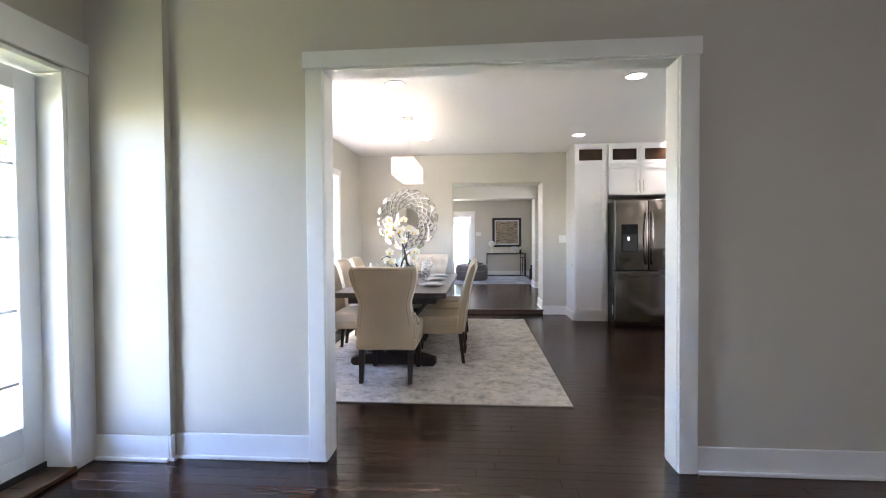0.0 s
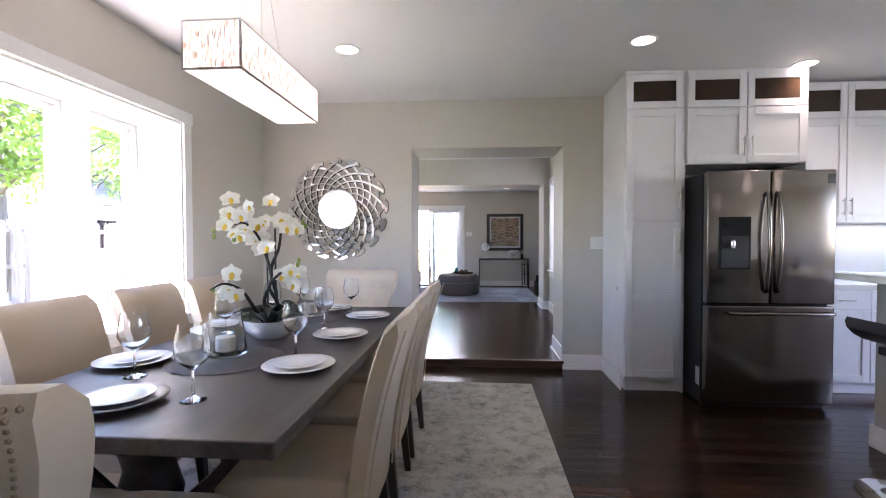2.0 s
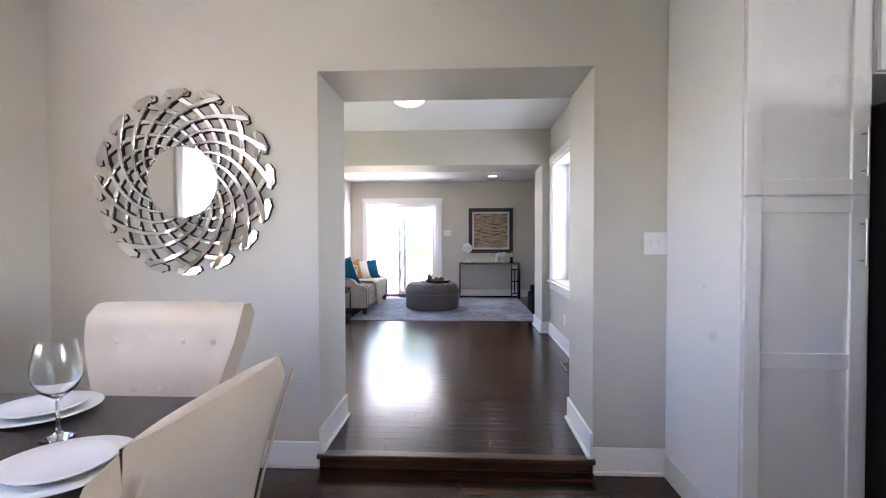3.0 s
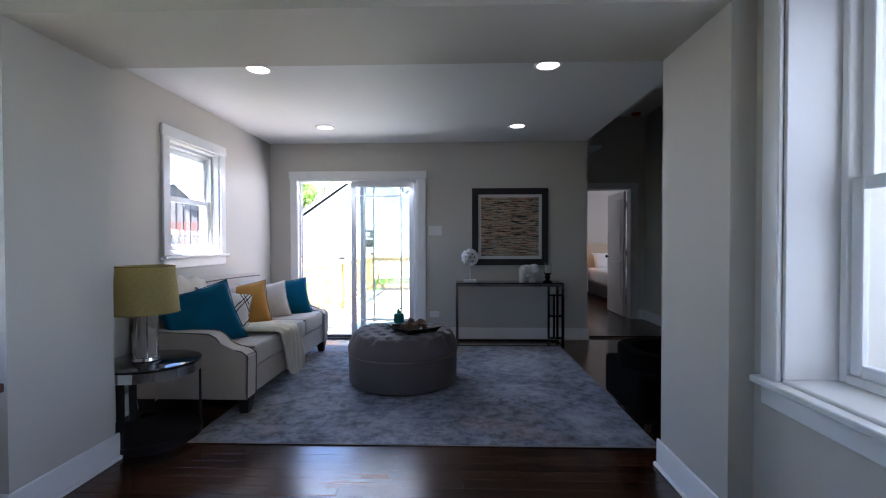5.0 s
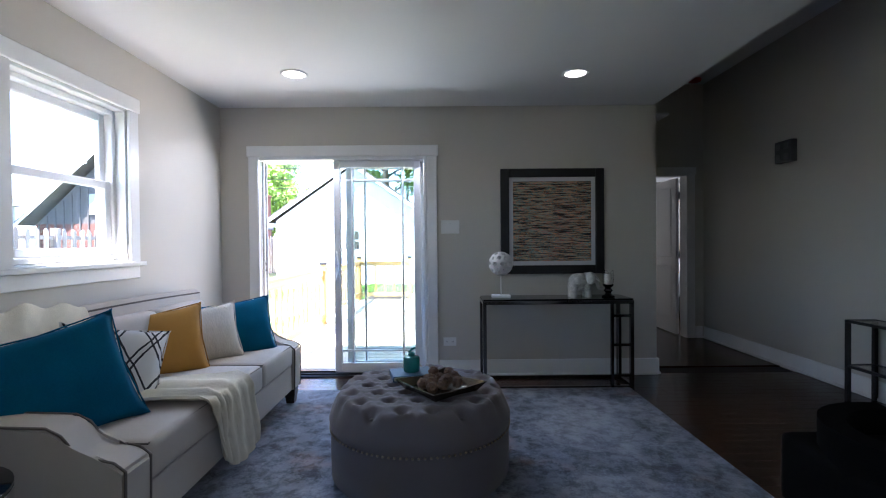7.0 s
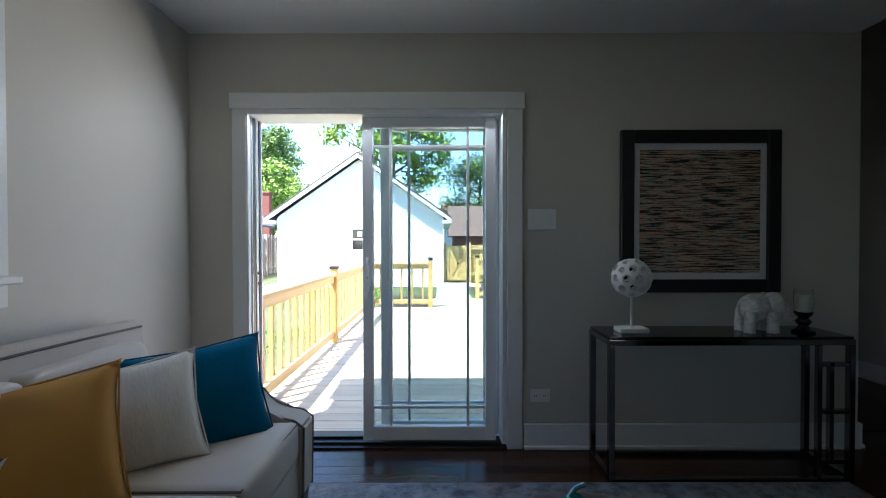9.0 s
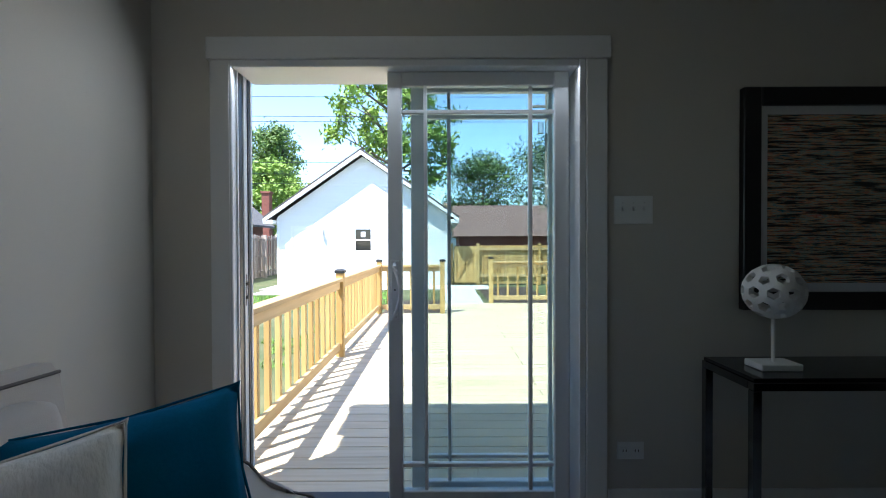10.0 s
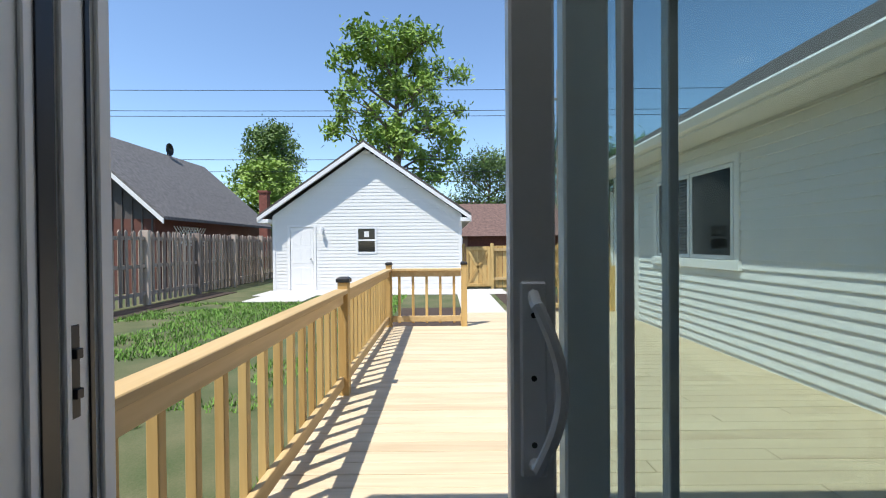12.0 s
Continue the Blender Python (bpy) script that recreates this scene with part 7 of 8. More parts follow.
bm = B()
lathe(bm, [(0.0, 0.0), (0.05, 0.0), (0.085, 0.05), (0.08, 0.10), (0.05, 0.13), (0.045, 0.13), (0.07, 0.095), (0.0, 0.02)], (0, 0, 0), 28)
part("vase", bm, WHITECER, e, "", 40)
bm = B()
for z, r in ((0.04, 0.079), (0.065, 0.0845), (0.09, 0.0825)):
    lathe(bm, [(r, z - 0.006), (r + 0.002, z), (r, z + 0.006)], (0, 0, 0), 28)
part("band", bm, BLACK, e, "black painted bands", 40)

VOID = mat("black_velvet", (0.003, 0.003, 0.003), 0.95, var=0.2, spec=0.05)
bc = thing("accent_chair", "low black tub chair with its back to the office", "chair", at(2.60, 13.30, ZL))
bm = B()
round_box(bm, (-0.36, -0.33, 0.06), (0.36, 0.33, 0.36), 0.04, 3)
part("seat", bm, VOID, bc, "", 50)
bm = B()
o = [(0.36 * math.cos(a), 0.35 * math.sin(a)) for a in [math.pi * (0.42 + 1.16 * k / 18) for k in range(19)]]
i2 = [(0.27 * math.cos(a), 0.26 * math.sin(a)) for a in [math.pi * (0.42 + 1.16 * k / 18) for k in range(19)]]
prism(bm, o + i2[::-1], "z", 0.30, 0.47)
part("tub_back", bm, VOID, bc, "curved black back", 50)
for x in (-0.28, 0.28):
    for y in (-0.26, 0.26):
        bm = B()
        cyl(bm, (x, y, 0.0), 0.018, 0.062, 10, r2=0.024)
        part("foot", bm, DARKWOOD, bc)
throw_pillow(pose(2.73, 13.14, ZL + 0.60, 0, 0, 8) @ pose(0, 0, 0, -14, 0, 0), 0.46, 0.46, 0.17, lattice_material("grey_lattice_print", (0.58, 0.58, 0.60), (0.05, 0.05, 0.055), 6.0, 0.03), "grey patterned pillow on the black chair", 9)

# bedroom glimpse
bd = thing("bed", "made bed with white linen and dark base", "bed", at(5.0, 19.9, ZL))
part("base", boxes(((-0.9, -1.0, 0.05), (0.9, 1.0, 0.30)), bev=0.01), BLACK, bd, "dark bed base")
bm = B()
round_box(bm, (-0.89, -0.99, 0.30), (0.89, 0.98, 0.58), 0.06, 3)
part("mattress", bm, mat("white_bedding", (0.72, 0.73, 0.76), 0.9, var=0.04, bump=0.3, bscale=20), bd, "white duvet", 60)
part("headboard", boxes(((-0.92, 0.99, 0.0), (0.92, 1.06, 1.15)), bev=0.02, seg=2), CREAM, bd)
for x in (-0.42, 0.42):
    bm = B()
    pillow_mesh(bm, 0.66, 0.44, 0.18, x)
    bmesh.ops.transform(bm, matrix=Matrix.Translation((x, 0.78, 0.74)) @ pose(0, 0, 0, -28, 0, 0), verts=bm.verts)
    part("pillow", bm, CHINA, bd, "white bed pillow", 70)
ns = thing("nightstand", "small white nightstand beside the bed", "nightstand", at(3.85, 20.6, ZL))
part("body", boxes(((-0.22, -0.2, 0.08), (0.22, 0.2, 0.58)), bev=0.006), CABINET, ns)
part("top", boxes(((-0.24, -0.22, 0.581), (0.24, 0.22, 0.605)), bev=0.004), CABINET, ns)
for x in (-0.19, 0.19):
    for y in (-0.17, 0.17):
        part("leg", boxes(((x - 0.015, y - 0.015, 0.0), (x + 0.015, y + 0.015, 0.079))), CABINET, ns)
bl = thing("table_lamp", "bedside lamp with a warm glowing shade", "lamp", at(4.83, 20.92, ZL + 0.62))
bm = B()
lathe(bm, [(0.0, 0.0), (0.06, 0.0), (0.05, 0.02), (0.02, 0.1), (0.03, 0.2), (0.012, 0.3), (0.0, 0.3)], (0, 0, 0), 20)
part("base", bm, CHINA, bl, "", 40)
bm = B()
lathe(bm, [(0.12, 0.28), (0.10, 0.50), (0.098, 0.50), (0.118, 0.28)], (0, 0, 0), 24)
part("shade", bm, glow("warm_shade", (1.0, 0.62, 0.30), 0.12), bl, "warm glowing shade", 40)
bl.matrix_basis = at(3.85, 20.6, ZL + 0.606)

# ---- outside ----
ZD, ZG = -0.03, -0.22
setting("ground", boxes(((-300, -300, ZG - 0.3), (-1.75, 400, ZG)), ((-1.75, 15.96, ZG - 0.3), (300, 400, ZG)), ((7.8, -300, ZG - 0.3), (300, 15.96, ZG)), ((-1.75, -300, ZG - 0.3), (7.8, -2.0, ZG))), GRASSGROUND, "patchy lawn and bare soil around the house", "ground")
setting("pavement", boxes(((-5.9, 28.3, ZG), (1.6, 29.7, ZG + 0.03)), ((0.10, 22.6, ZG), (1.05, 28.3, ZG + 0.03)), ((-5.6, 26.9, ZG), (-4.0, 28.3, ZG + 0.028)), bev=0.01), CONCRETE, "pale concrete walk in front of the garage", "pavement")
setting("planting_bed", boxes(((-7.7, 17.0, ZG), (-6.9, 29.5, ZG + 0.025)), ((-1.25, 22.5, ZG), (0.08, 25.5, ZG + 0.025)), ((1.2, 23.9, ZG), (2.9, 29.0, ZG + 0.02)), bev=0.01), MULCH, "strip of dark mulch", "ground")

# grass blades near the deck
gr = np.random.RandomState(3)
verts, faces_ = [], []
for x, y in zip(gr.uniform(-7.0, -1.35, 46000), gr.uniform(16.2, 28.2, 46000)):
    if noise.noise(Vector((x * 0.55, y * 0.55, 2.0))) + 0.45 * noise.noise(Vector((x * 2.1, y * 2.1, 5))) < -0.05 - 0.05 * (y - 24):
        continue
    if y > 26.8 and x < -3.9:
        continue
    h, a, w_ = gr.uniform(0.03, 0.075), gr.uniform(0, 6.28), 0.010
    k = len(verts)
    c, s_ = math.cos(a), math.sin(a)
    verts += [(x - c * w_, y - s_ * w_, ZG), (x + c * w_, y + s_ * w_, ZG), (x + s_ * 0.03, y - c * 0.03, ZG + h)]
    faces_.append((k, k + 1, k + 2))
me = bpy.data.meshes.new("grass")
me.from_pydata(verts, [], faces_)
me.materials.append(GRASS)
tagged(new("grass", me), "patchy green lawn blades beside the deck", "grass", "", "stuff")

# deck
dk_ = tagged(new("deck"), "new treated-pine deck with boards across", "deck", "", "structure")
dk_.matrix_basis = at(0.8, 19.0, ZG)
wpart("rim_joist", boxes(((-1.28, 15.95, ZG), (-1.24, 22.34, ZD - 0.03)), ((-1.24, 22.30, ZG), (0.06, 22.34, ZD - 0.03)), ((0.06, 23.66, ZG), (2.92, 23.70, ZD - 0.03)), ((0.02, 22.34, ZG), (0.06, 23.70, ZD - 0.03)), bev=0.003), POSTWOOD, dk_)
BW = 0.1395
yb = 15.97
deck_rng = random.Random(11)
BOARD_MESH = {}


def deck_board(x0, x1, y):
    key = round(x1 - x0, 3)
    if key not in BOARD_MESH:
        bm = boxes(((0, 0, -0.028), (x1 - x0, BW - 0.006, 0)), bev=0.0035)
        me = bpy.data.meshes.new("deck_board")
        bm.to_mesh(me)
        bm.free()
        me.materials.append(DECKWOOD)
        BOARD_MESH[key] = me
    ob = new("deck_board", BOARD_MESH[key])
    ob.parent = dk_
    ob.matrix_parent_inverse = dk_.matrix_basis.inverted()
    ob.location = (x0, y, ZD + deck_rng.uniform(-0.0015, 0.0015))


while yb < 23.62:
    left = -1.28 if yb < 22.2 else 0.04
    right = 2.948 if yb > 17.25 else 2.52
    cut = (0.9, 1.7, 2.3)[deck_rng.randrange(3)] if left < 0 else 1.7
    deck_board(left, cut - 0.003, yb)
    deck_board(cut + 0.003, right, yb)
    yb += BW

# steps down from the deck
for k in (1,):
    stp = tagged(part("step", boxes(((0.08, 22.62, ZG + 0.03), (1.02, 22.9, ZG + 0.10)), bev=0.006), CONCRETE), "low concrete step at the deck edge", "step")


# railing
rl = thing("deck_railing", "treated-pine deck railing with square balusters", "railing", at(-1.14, 19.2, ZD))
XR = -1.16


def rail_run(par, a, b):
    """A run of railing between two plan points: cap, top and bottom rail, balusters."""
    a, b = Vector((*a, 0)), Vector((*b, 0))
    d = (b - a)
    L = d.length
    d.normalize()
    nrm = Vector((-d.y, d.x, 0))

    def slab(w0, w1, z0, z1, name, s0=0.0, s1=None):
        s1 = L if s1 is None else s1
        bm = B()
        pts = [a + d * s0 + nrm * w0, a + d * s1 + nrm * w0, a + d * s1 + nrm * w1, a + d * s0 + nrm * w1]
        loft(bm, [[(p.x, p.y, z0) for p in pts], [(p.x, p.y, z1) for p in pts]])
        bmesh.ops.bevel(bm, geom=bm.edges[:], offset=0.004, segments=1, affect="EDGES")
        return wpart(name, bm, RAILWOOD, par)
    slab(-0.05, 0.055, ZD + 0.875, ZD + 0.912, "cap_rail")
    slab(-0.02, 0.018, ZD + 0.785, ZD + 0.874, "top_rail")
    slab(-0.02, 0.018, ZD + 0.075, ZD + 0.165, "bottom_rail")
    n = max(2, round(L / 0.205))
    for k in range(n):
        c = a + d * (L * (k + 0.5) / n) - nrm * 0.0412
        wpart("baluster", boxes(((c.x - 0.0205, c.y - 0.0205, ZD + 0.05), (c.x + 0.0205, c.y + 0.0205, ZD + 0.87)), bev=0.003), POSTWOOD, par)


def rail_post(par, x, y, h=0.97, cap=True):
    p_ = wpart("post", boxes(((x - 0.045, y - 0.045, ZG), (x + 0.045, y + 0.045, ZD + h)), bev=0.005), POSTWOOD, par)
    if cap:
        bm = B()
        loft(bm, [[(x + s_ * u, y + s_ * v, z) for u, v in ((-1, -1), (1, -1), (1, 1), (-1, 1))] for s_, z in ((0.056, ZD + h), (0.056, ZD + h + 0.028), (0.035, ZD + h + 0.045))])
        part("post_cap", bm, BLACK, p_, "black post cap")


rail_run(rl, (XR, 22.17), (XR, 19.06))
rail_run(rl, (XR, 18.96), (XR, 16.02))
rail_run(rl, (-0.02, 22.22), (-1.10, 22.22))
for x, y in ((XR + 0.01, 19.01), (XR + 0.01, 22.22), (0.03, 22.22)):
    rail_post(rl, x, y)
rail_post(rl, XR + 0.01, 15.985, 0.86, False)
r2_ = thing("deck_railing", "short run of deck railing beside the house wing", "railing", at(2.0, 23.6, ZD))
rail_run(r2_, (2.86, 23.62), (1.14, 23.62))
rail_post(r2_, 1.09, 23.62)
rail_post(r2_, 2.885, 23.62, 0.86, False)


# clapboard walls
def clapboard(par, axis, face, out, lo, hi, z0, z1, holes=(), step=0.105, gable=None, lap=0.027):
    """Lapped boards, each an object; holes (a, b, bottom, top) interrupt them. gable(z) trims the ends."""
    z = z0
    cache = {}
    while z < z1 - 0.01:
        h = min(step + 0.012, z1 - z)
        u0, u1 = (lo, hi) if gable is None else gable(z + step * 0.5, lo, hi)
        runs = [(u0, u1)]
        for a, b, c, d in holes:
            if z + step * 0.5 > c and z + step * 0.5 < d:
                runs = [q for r_ in runs for q in ((r_[0], min(r_[1], a)), (max(r_[0], b), r_[1])) if q[1] - q[0] > 0.02]
        for a, b in runs:
            key = (round(b - a, 2), round(h, 3))
            if key not in cache:
                bm = B()
                L = b - a
                o = [(0.0, 0.0), (lap * out, 0.0), (lap * out, 0.008), (0.004 * out, h), (0.0, h)]
                if axis == "x":
                    loft(bm, [[(q, 0, w_) for q, w_ in o], [(q, L, w_) for q, w_ in o]])
                else:
                    loft(bm, [[(0, q, w_) for q, w_ in o], [(L, q, w_) for q, w_ in o]])
                bmesh.ops.recalc_face_normals(bm, faces=bm.faces)
                me = bpy.data.meshes.new("siding_board")
                bm.to_mesh(me)
                bm.free()
                me.materials.append(SIDING)
                cache[key] = me
            ob = new("siding_board", cache[key])
            ob.parent = par
            ob.matrix_parent_inverse = par.matrix_basis.inverted()
            ob.location = (face, a, z) if axis == "x" else (a, face, z)
        z += step


# house wing on the right
hw = thing("house_wing", "white clapboard house wing with gutter and shingle roof", "house", at(5.3, 20.5, ZG))
XW = 2.952
wpart("wall_core", boxes(((XW, 17.21, ZG), (XW + 0.005, 23.60, 2.50)), ((XW, 23.6, ZG), (7.7, 23.62, 2.5))), SIDING, hw)
clapboard(hw, "x", XW, -1, 17.21, 23.58, ZD - 0.06, 2.46, [(20.02, 22.0, 0.985, 2.24), (22.55, 23.42, -0.1, 2.06)])
wpart("corner_board", boxes(((XW - 0.026, 23.53, ZG), (XW + 0.05, 23.63, 2.47)), bev=0.003), TRIM, hw)
wpart("soffit", boxes(((2.50, 16.0, 2.485), (XW + 0.02, 23.95, 2.505))), TRIM, hw, "white vented soffit")
wpart("fascia", boxes(((2.475, 16.0, 2.46), (2.499, 23.95, 2.60)), bev=0.003), TRIM, hw)
bm = B()
loft(bm, [[(2.47, y, 2.60), (2.375, y, 2.60), (2.36, y, 2.575), (2.40, y, 2.50), (2.43, y, 2.485), (2.47, y, 2.485)] for y in (16.0, 23.97)])
wpart("gutter", bm, TRIM, hw, "white gutter")
bm = B()
loft(bm, [[(2.42, y, 2.602), (6.2, y, 4.82), (10.0, y, 2.60), (10.0, y, 2.57), (6.2, y, 4.78), (2.45, y, 2.575)] for y in (16.0, 24.0)])
wpart("roof", bm, SHINGLE, hw, "dark shingle roof")
bm = B()
tube(bm, [(2.42, 23.85, 2.49), (2.60, 23.80, 2.36), (2.90, 23.66, 2.2), (2.91, 23.66, 0.0)], 0.03, 8)
wpart("downspout", bm, TRIM, hw, "", 40)
ww = wpart("window", boxes(((XW - 0.035, 20.02, 0.985), (XW - 0.002, 20.11, 2.24)), ((XW - 0.035, 21.91, 0.985), (XW - 0.002, 22.0, 2.24)), ((XW - 0.035, 20.11, 2.15), (XW - 0.002, 21.91, 2.24)), ((XW - 0.06, 19.99, 0.94), (XW - 0.002, 22.03, 1.05)), bev=0.004), TRIM, hw)
for a, b in ((20.13, 21.0), (21.02, 21.89)):
    part("window_frame", boxes(((XW - 0.03, a, 1.06), (XW - 0.008, a + 0.045, 2.14)), ((XW - 0.03, b - 0.045, 1.06), (XW - 0.008, b, 2.14)), ((XW - 0.03, a + 0.045, 1.06), (XW - 0.008, b - 0.045, 1.105)), ((XW - 0.03, a + 0.045, 2.095), (XW - 0.008, b - 0.045, 2.14)), bev=0.002), VINYL, ww)
    part("pane", boxes(((XW - 0.020, a + 0.04, 1.10), (XW - 0.014, b - 0.04, 2.10))), MIRRORBLACK, ww, "dark reflecting pane")
for k in range(24):
    part("blind_slat", boxes(((XW - 0.0215, 21.07, 1.12 + k * 0.04), (XW - 0.0205, 21.84, 1.137 + k * 0.04))), mat("blind", (0.16, 0.17, 0.19), 0.6) if k == 0 else bpy.data.materials["blind"], ww)
dw = wpart("door", boxes(((XW - 0.03, 22.55, ZD), (XW - 0.001, 22.63, 2.06)), ((XW - 0.03, 23.34, ZD), (XW - 0.001, 23.42, 2.06)), ((XW - 0.03, 22.63, 1.98), (XW - 0.001, 23.34, 2.06)), ((XW - 0.018, 22.64, ZD + 0.01), (XW - 0.002, 23.33, 1.97)), bev=0.003), TRIM, hw, "white side door")
part("door_pane", boxes(((XW - 0.021, 22.82, 1.15), (XW - 0.0165, 23.15, 1.75))), MIRRORBLACK, dw, "dark door light")

# eave of this house above the sliding door: casts the shade on the deck
ev = thing("house_eave", "white soffit and gutter above the patio door", "eave", at(0.5, 16.1, 2.6))
wpart("soffit", boxes(((-1.7, 15.87, 2.72), (2.45, 16.34, 2.75))), TRIM, ev)
wpart("gutter", boxes(((-1.7, 16.34, 2.66), (2.45, 16.46, 2.78)), bev=0.012), TRIM, ev)
# the second slab is an unseen overhang added to keep sun off door_1
wpart("roof", boxes(((-1.9, -2.2, 3.40), (7.9, 15.9, 3.46)), ((-2.9, -2.2, 2.80), (-1.62, 4.6, 2.86))), SHINGLE, ev, "dark shingle roof above the rooms, with an unseen overhang added as sun shade")
ext = tagged(new("wall_outside"), "white clapboard outside wall round the patio door", "wall", "", "structure")
ext.matrix_basis = at(0, 15.86, ZG)
clapboard(ext, "y", 15.862, 1, -1.40, 2.55, ZG, 2.72, [(-0.93, 0.70, -0.3, 2.10)])
wpart("outer_casing", boxes(((-0.93, 15.863, ZG), (-0.872, 15.885, 2.10)), ((0.649, 15.863, ZG), (0.70, 15.90, 2.10)), ((-0.846, 15.863, 2.051), (0.649, 15.90, 2.10)), bev=0.003), TRIM, ext)

# garage
ga = thing("garage", "white clapboard gable garage with side door and small window", "garage", at(-2.77, 32.5, ZG))
GY, GX0, GX1, GP, GZ = 29.75, -5.83, 0.31, -2.80, 2.30
wpart("wall_core", boxes(((GX0 + 0.02, GY + 0.02, ZG), (GX1 - 0.02, 36.2, 2.25))), SIDING, ga)
bm = B()
prism(bm, [(GX0 + 0.02, 2.25), (GX1 - 0.02, 2.25), (GP, 4.36)], "y", GY + 0.02, 36.2)
wpart("gable_core", bm, SIDING, ga)
SL = (4.40 - 2.25) / (GP - GX0)
clapboard(ga, "y", GY, -1, GX0, GX1, ZG, 4.32, [(-5.34, -4.42, -0.4, 1.92), (-3.11, -2.45, 0.98, 1.85)], 0.11,
          lambda z, a, b: (a, b) if z < 2.25 else (a + (z - 2.25 + 0.1) / SL, b - (z - 2.25 + 0.1) / SL), 0.014)
for s_, xe in ((-1, -6.20), (1, 0.60)):
    bm = B()
    ze = 2.16
    prism(bm, [(xe, ze), (GP, 4.52), (GP, 4.60), (xe, ze + 0.08)], "y", GY - 0.32, 36.5)
    wpart("roof", bm, SHINGLE, ga, "dark shingle roof slope")
    bm = B()
    prism(bm, [(xe, ze - 0.13), (GP, 4.38), (GP, 4.515), (xe, ze - 0.003)], "y", GY - 0.35, GY - 0.315)
    wpart("rake_board", bm, TRIM, ga, "white rake board")
    bm = B()
    prism(bm, [(xe, ze - 0.06), (GP, 4.44), (GP, 4.46), (xe, ze - 0.04)], "y", GY - 0.315, GY - 0.03)
    wpart("rake_soffit", bm, TRIM, ga, "white soffit under the rake")
    wpart("eave_return", boxes(((min(xe, xe - s_ * 0.35), GY - 0.33, ze - 0.17), (max(xe, xe - s_ * 0.35), 36.4, ze - 0.05)), bev=0.004), TRIM, ga)
for x in (GX0, GX1 - 0.09):
    wpart("corner_board", boxes(((x, GY - 0.024, ZG), (x + 0.09, GY + 0.05, 2.1)), bev=0.003), TRIM, ga)
gd = wpart("door", boxes(((-5.34, GY - 0.03, ZG), (-5.26, GY + 0.01, 1.92)), ((-4.50, GY - 0.03, ZG), (-4.42, GY + 0.01, 1.92)), ((-5.26, GY - 0.03, 1.85), (-4.50, GY + 0.01, 1.92)), ((-5.25, GY - 0.012, ZG + 0.02), (-4.51, GY + 0.01, 1.84)), bev=0.003), TRIM, ga, "white steel panel door")
for z0, z1 in ((0.0, 0.55), (0.68, 1.15), (1.28, 1.72)):
    for x in (-5.16, -4.85):
        part("door_panel", boxes(((x, GY - 0.017, z0), (x + 0.25, GY - 0.0125, z1)), bev=0.002), TRIM, gd)
bm = B()
lathe(bm, [(0.0, 0), (0.028, 0.01), (0.028, 0.04), (0.012, 0.06)], (-4.58, GY - 0.075, 0.82), 12, "y")
part("knob", bm, NICKEL, gd, "", 40)
gw = wpart("window", boxes(((-3.11, GY - 0.03, 0.98), (-3.05, GY + 0.01, 1.85)), ((-2.51, GY - 0.03, 0.98), (-2.45, GY + 0.01, 1.85)), ((-3.05, GY - 0.03, 1.79), (-2.51, GY + 0.01, 1.85)), ((-3.05, GY - 0.03, 0.98), (-2.51, GY + 0.01, 1.04)), ((-3.05, GY - 0.025, 1.39), (-2.51, GY + 0.01, 1.44)), bev=0.003), VINYL, ga)
for z0, z1 in ((1.045, 1.385), (1.445, 1.785)):
    part("pane", boxes(((-3.045, GY - 0.012, z0), (-2.515, GY - 0.004, z1))), MIRRORBLACK, gw, "dark window pane")
part("sticker", boxes(((-2.86, GY - 0.014, 1.52), (-2.70, GY - 0.0125, 1.70))), PLASTIC, gw, "white sticker on the glass")
ln = wpart("lantern", boxes(((-4.28, GY - 0.05, 1.72), (-4.18, GY - 0.022, 1.86)), ((-4.27, GY - 0.16, 1.62), (-4.19, GY - 0.07, 1.80)), ((-4.24, GY - 0.12, 1.80), (-4.22, GY - 0.03, 1.82)), bev=0.004), TRIM, ga, "small white wall lantern")

# weathered shadow-box fence along the left side
fn = thing("board_fence", "weathered grey shadow-box picket fence", "fence", at(-7.9, 20, ZG))
fr_ = random.Random(4)
PK = []
for k in range(4):
    bm = B()
    h = 1.86 + 0.015 * k
    w_ = 0.047
    prism(bm, [(-w_, 0.05), (w_, 0.05), (w_, h - 0.05), (w_ - 0.035, h), (-w_ + 0.035, h), (-w_, h - 0.05)], "x", -0.009, 0.009)
    bmesh.ops.recalc_face_normals(bm, faces=bm.faces)
    me = bpy.data.meshes.new("picket")
    bm.to_mesh(me)
    bm.free()
    me.materials.append(GREYWOOD)
    PK.append(me)
y, k = 5.0, 0
while y < 35.5:
    for off, dy in ((0.055, 0.0), (-0.055, 0.12)):
        if k < 300:
            ob = new("picket", PK[fr_.randrange(4)])
            ob.parent = fn
            ob.matrix_parent_inverse = fn.matrix_basis.inverted()
            ob.matrix_basis = pose(-7.9 + off, y + dy, ZG, fr_.uniform(-0.7, 0.7), fr_.uniform(-0.4, 0.4), 0)
            k += 1
    y += 0.24 if y < 31 else 0.30
for z in (0.25, 0.95, 1.65):
    wpart("rail", boxes(((-7.945, 4.9, ZG + z), (-7.855, 35.6, ZG + z + 0.09))), GREYWOOD, fn)
yy = 5.0
while yy < 35.6:
    wpart("post", boxes(((-7.95, yy - 0.05, ZG), (-7.78, yy + 0.05, ZG + 1.9)), bev=0.006), GREYWOOD, fn)
    yy += 2.4

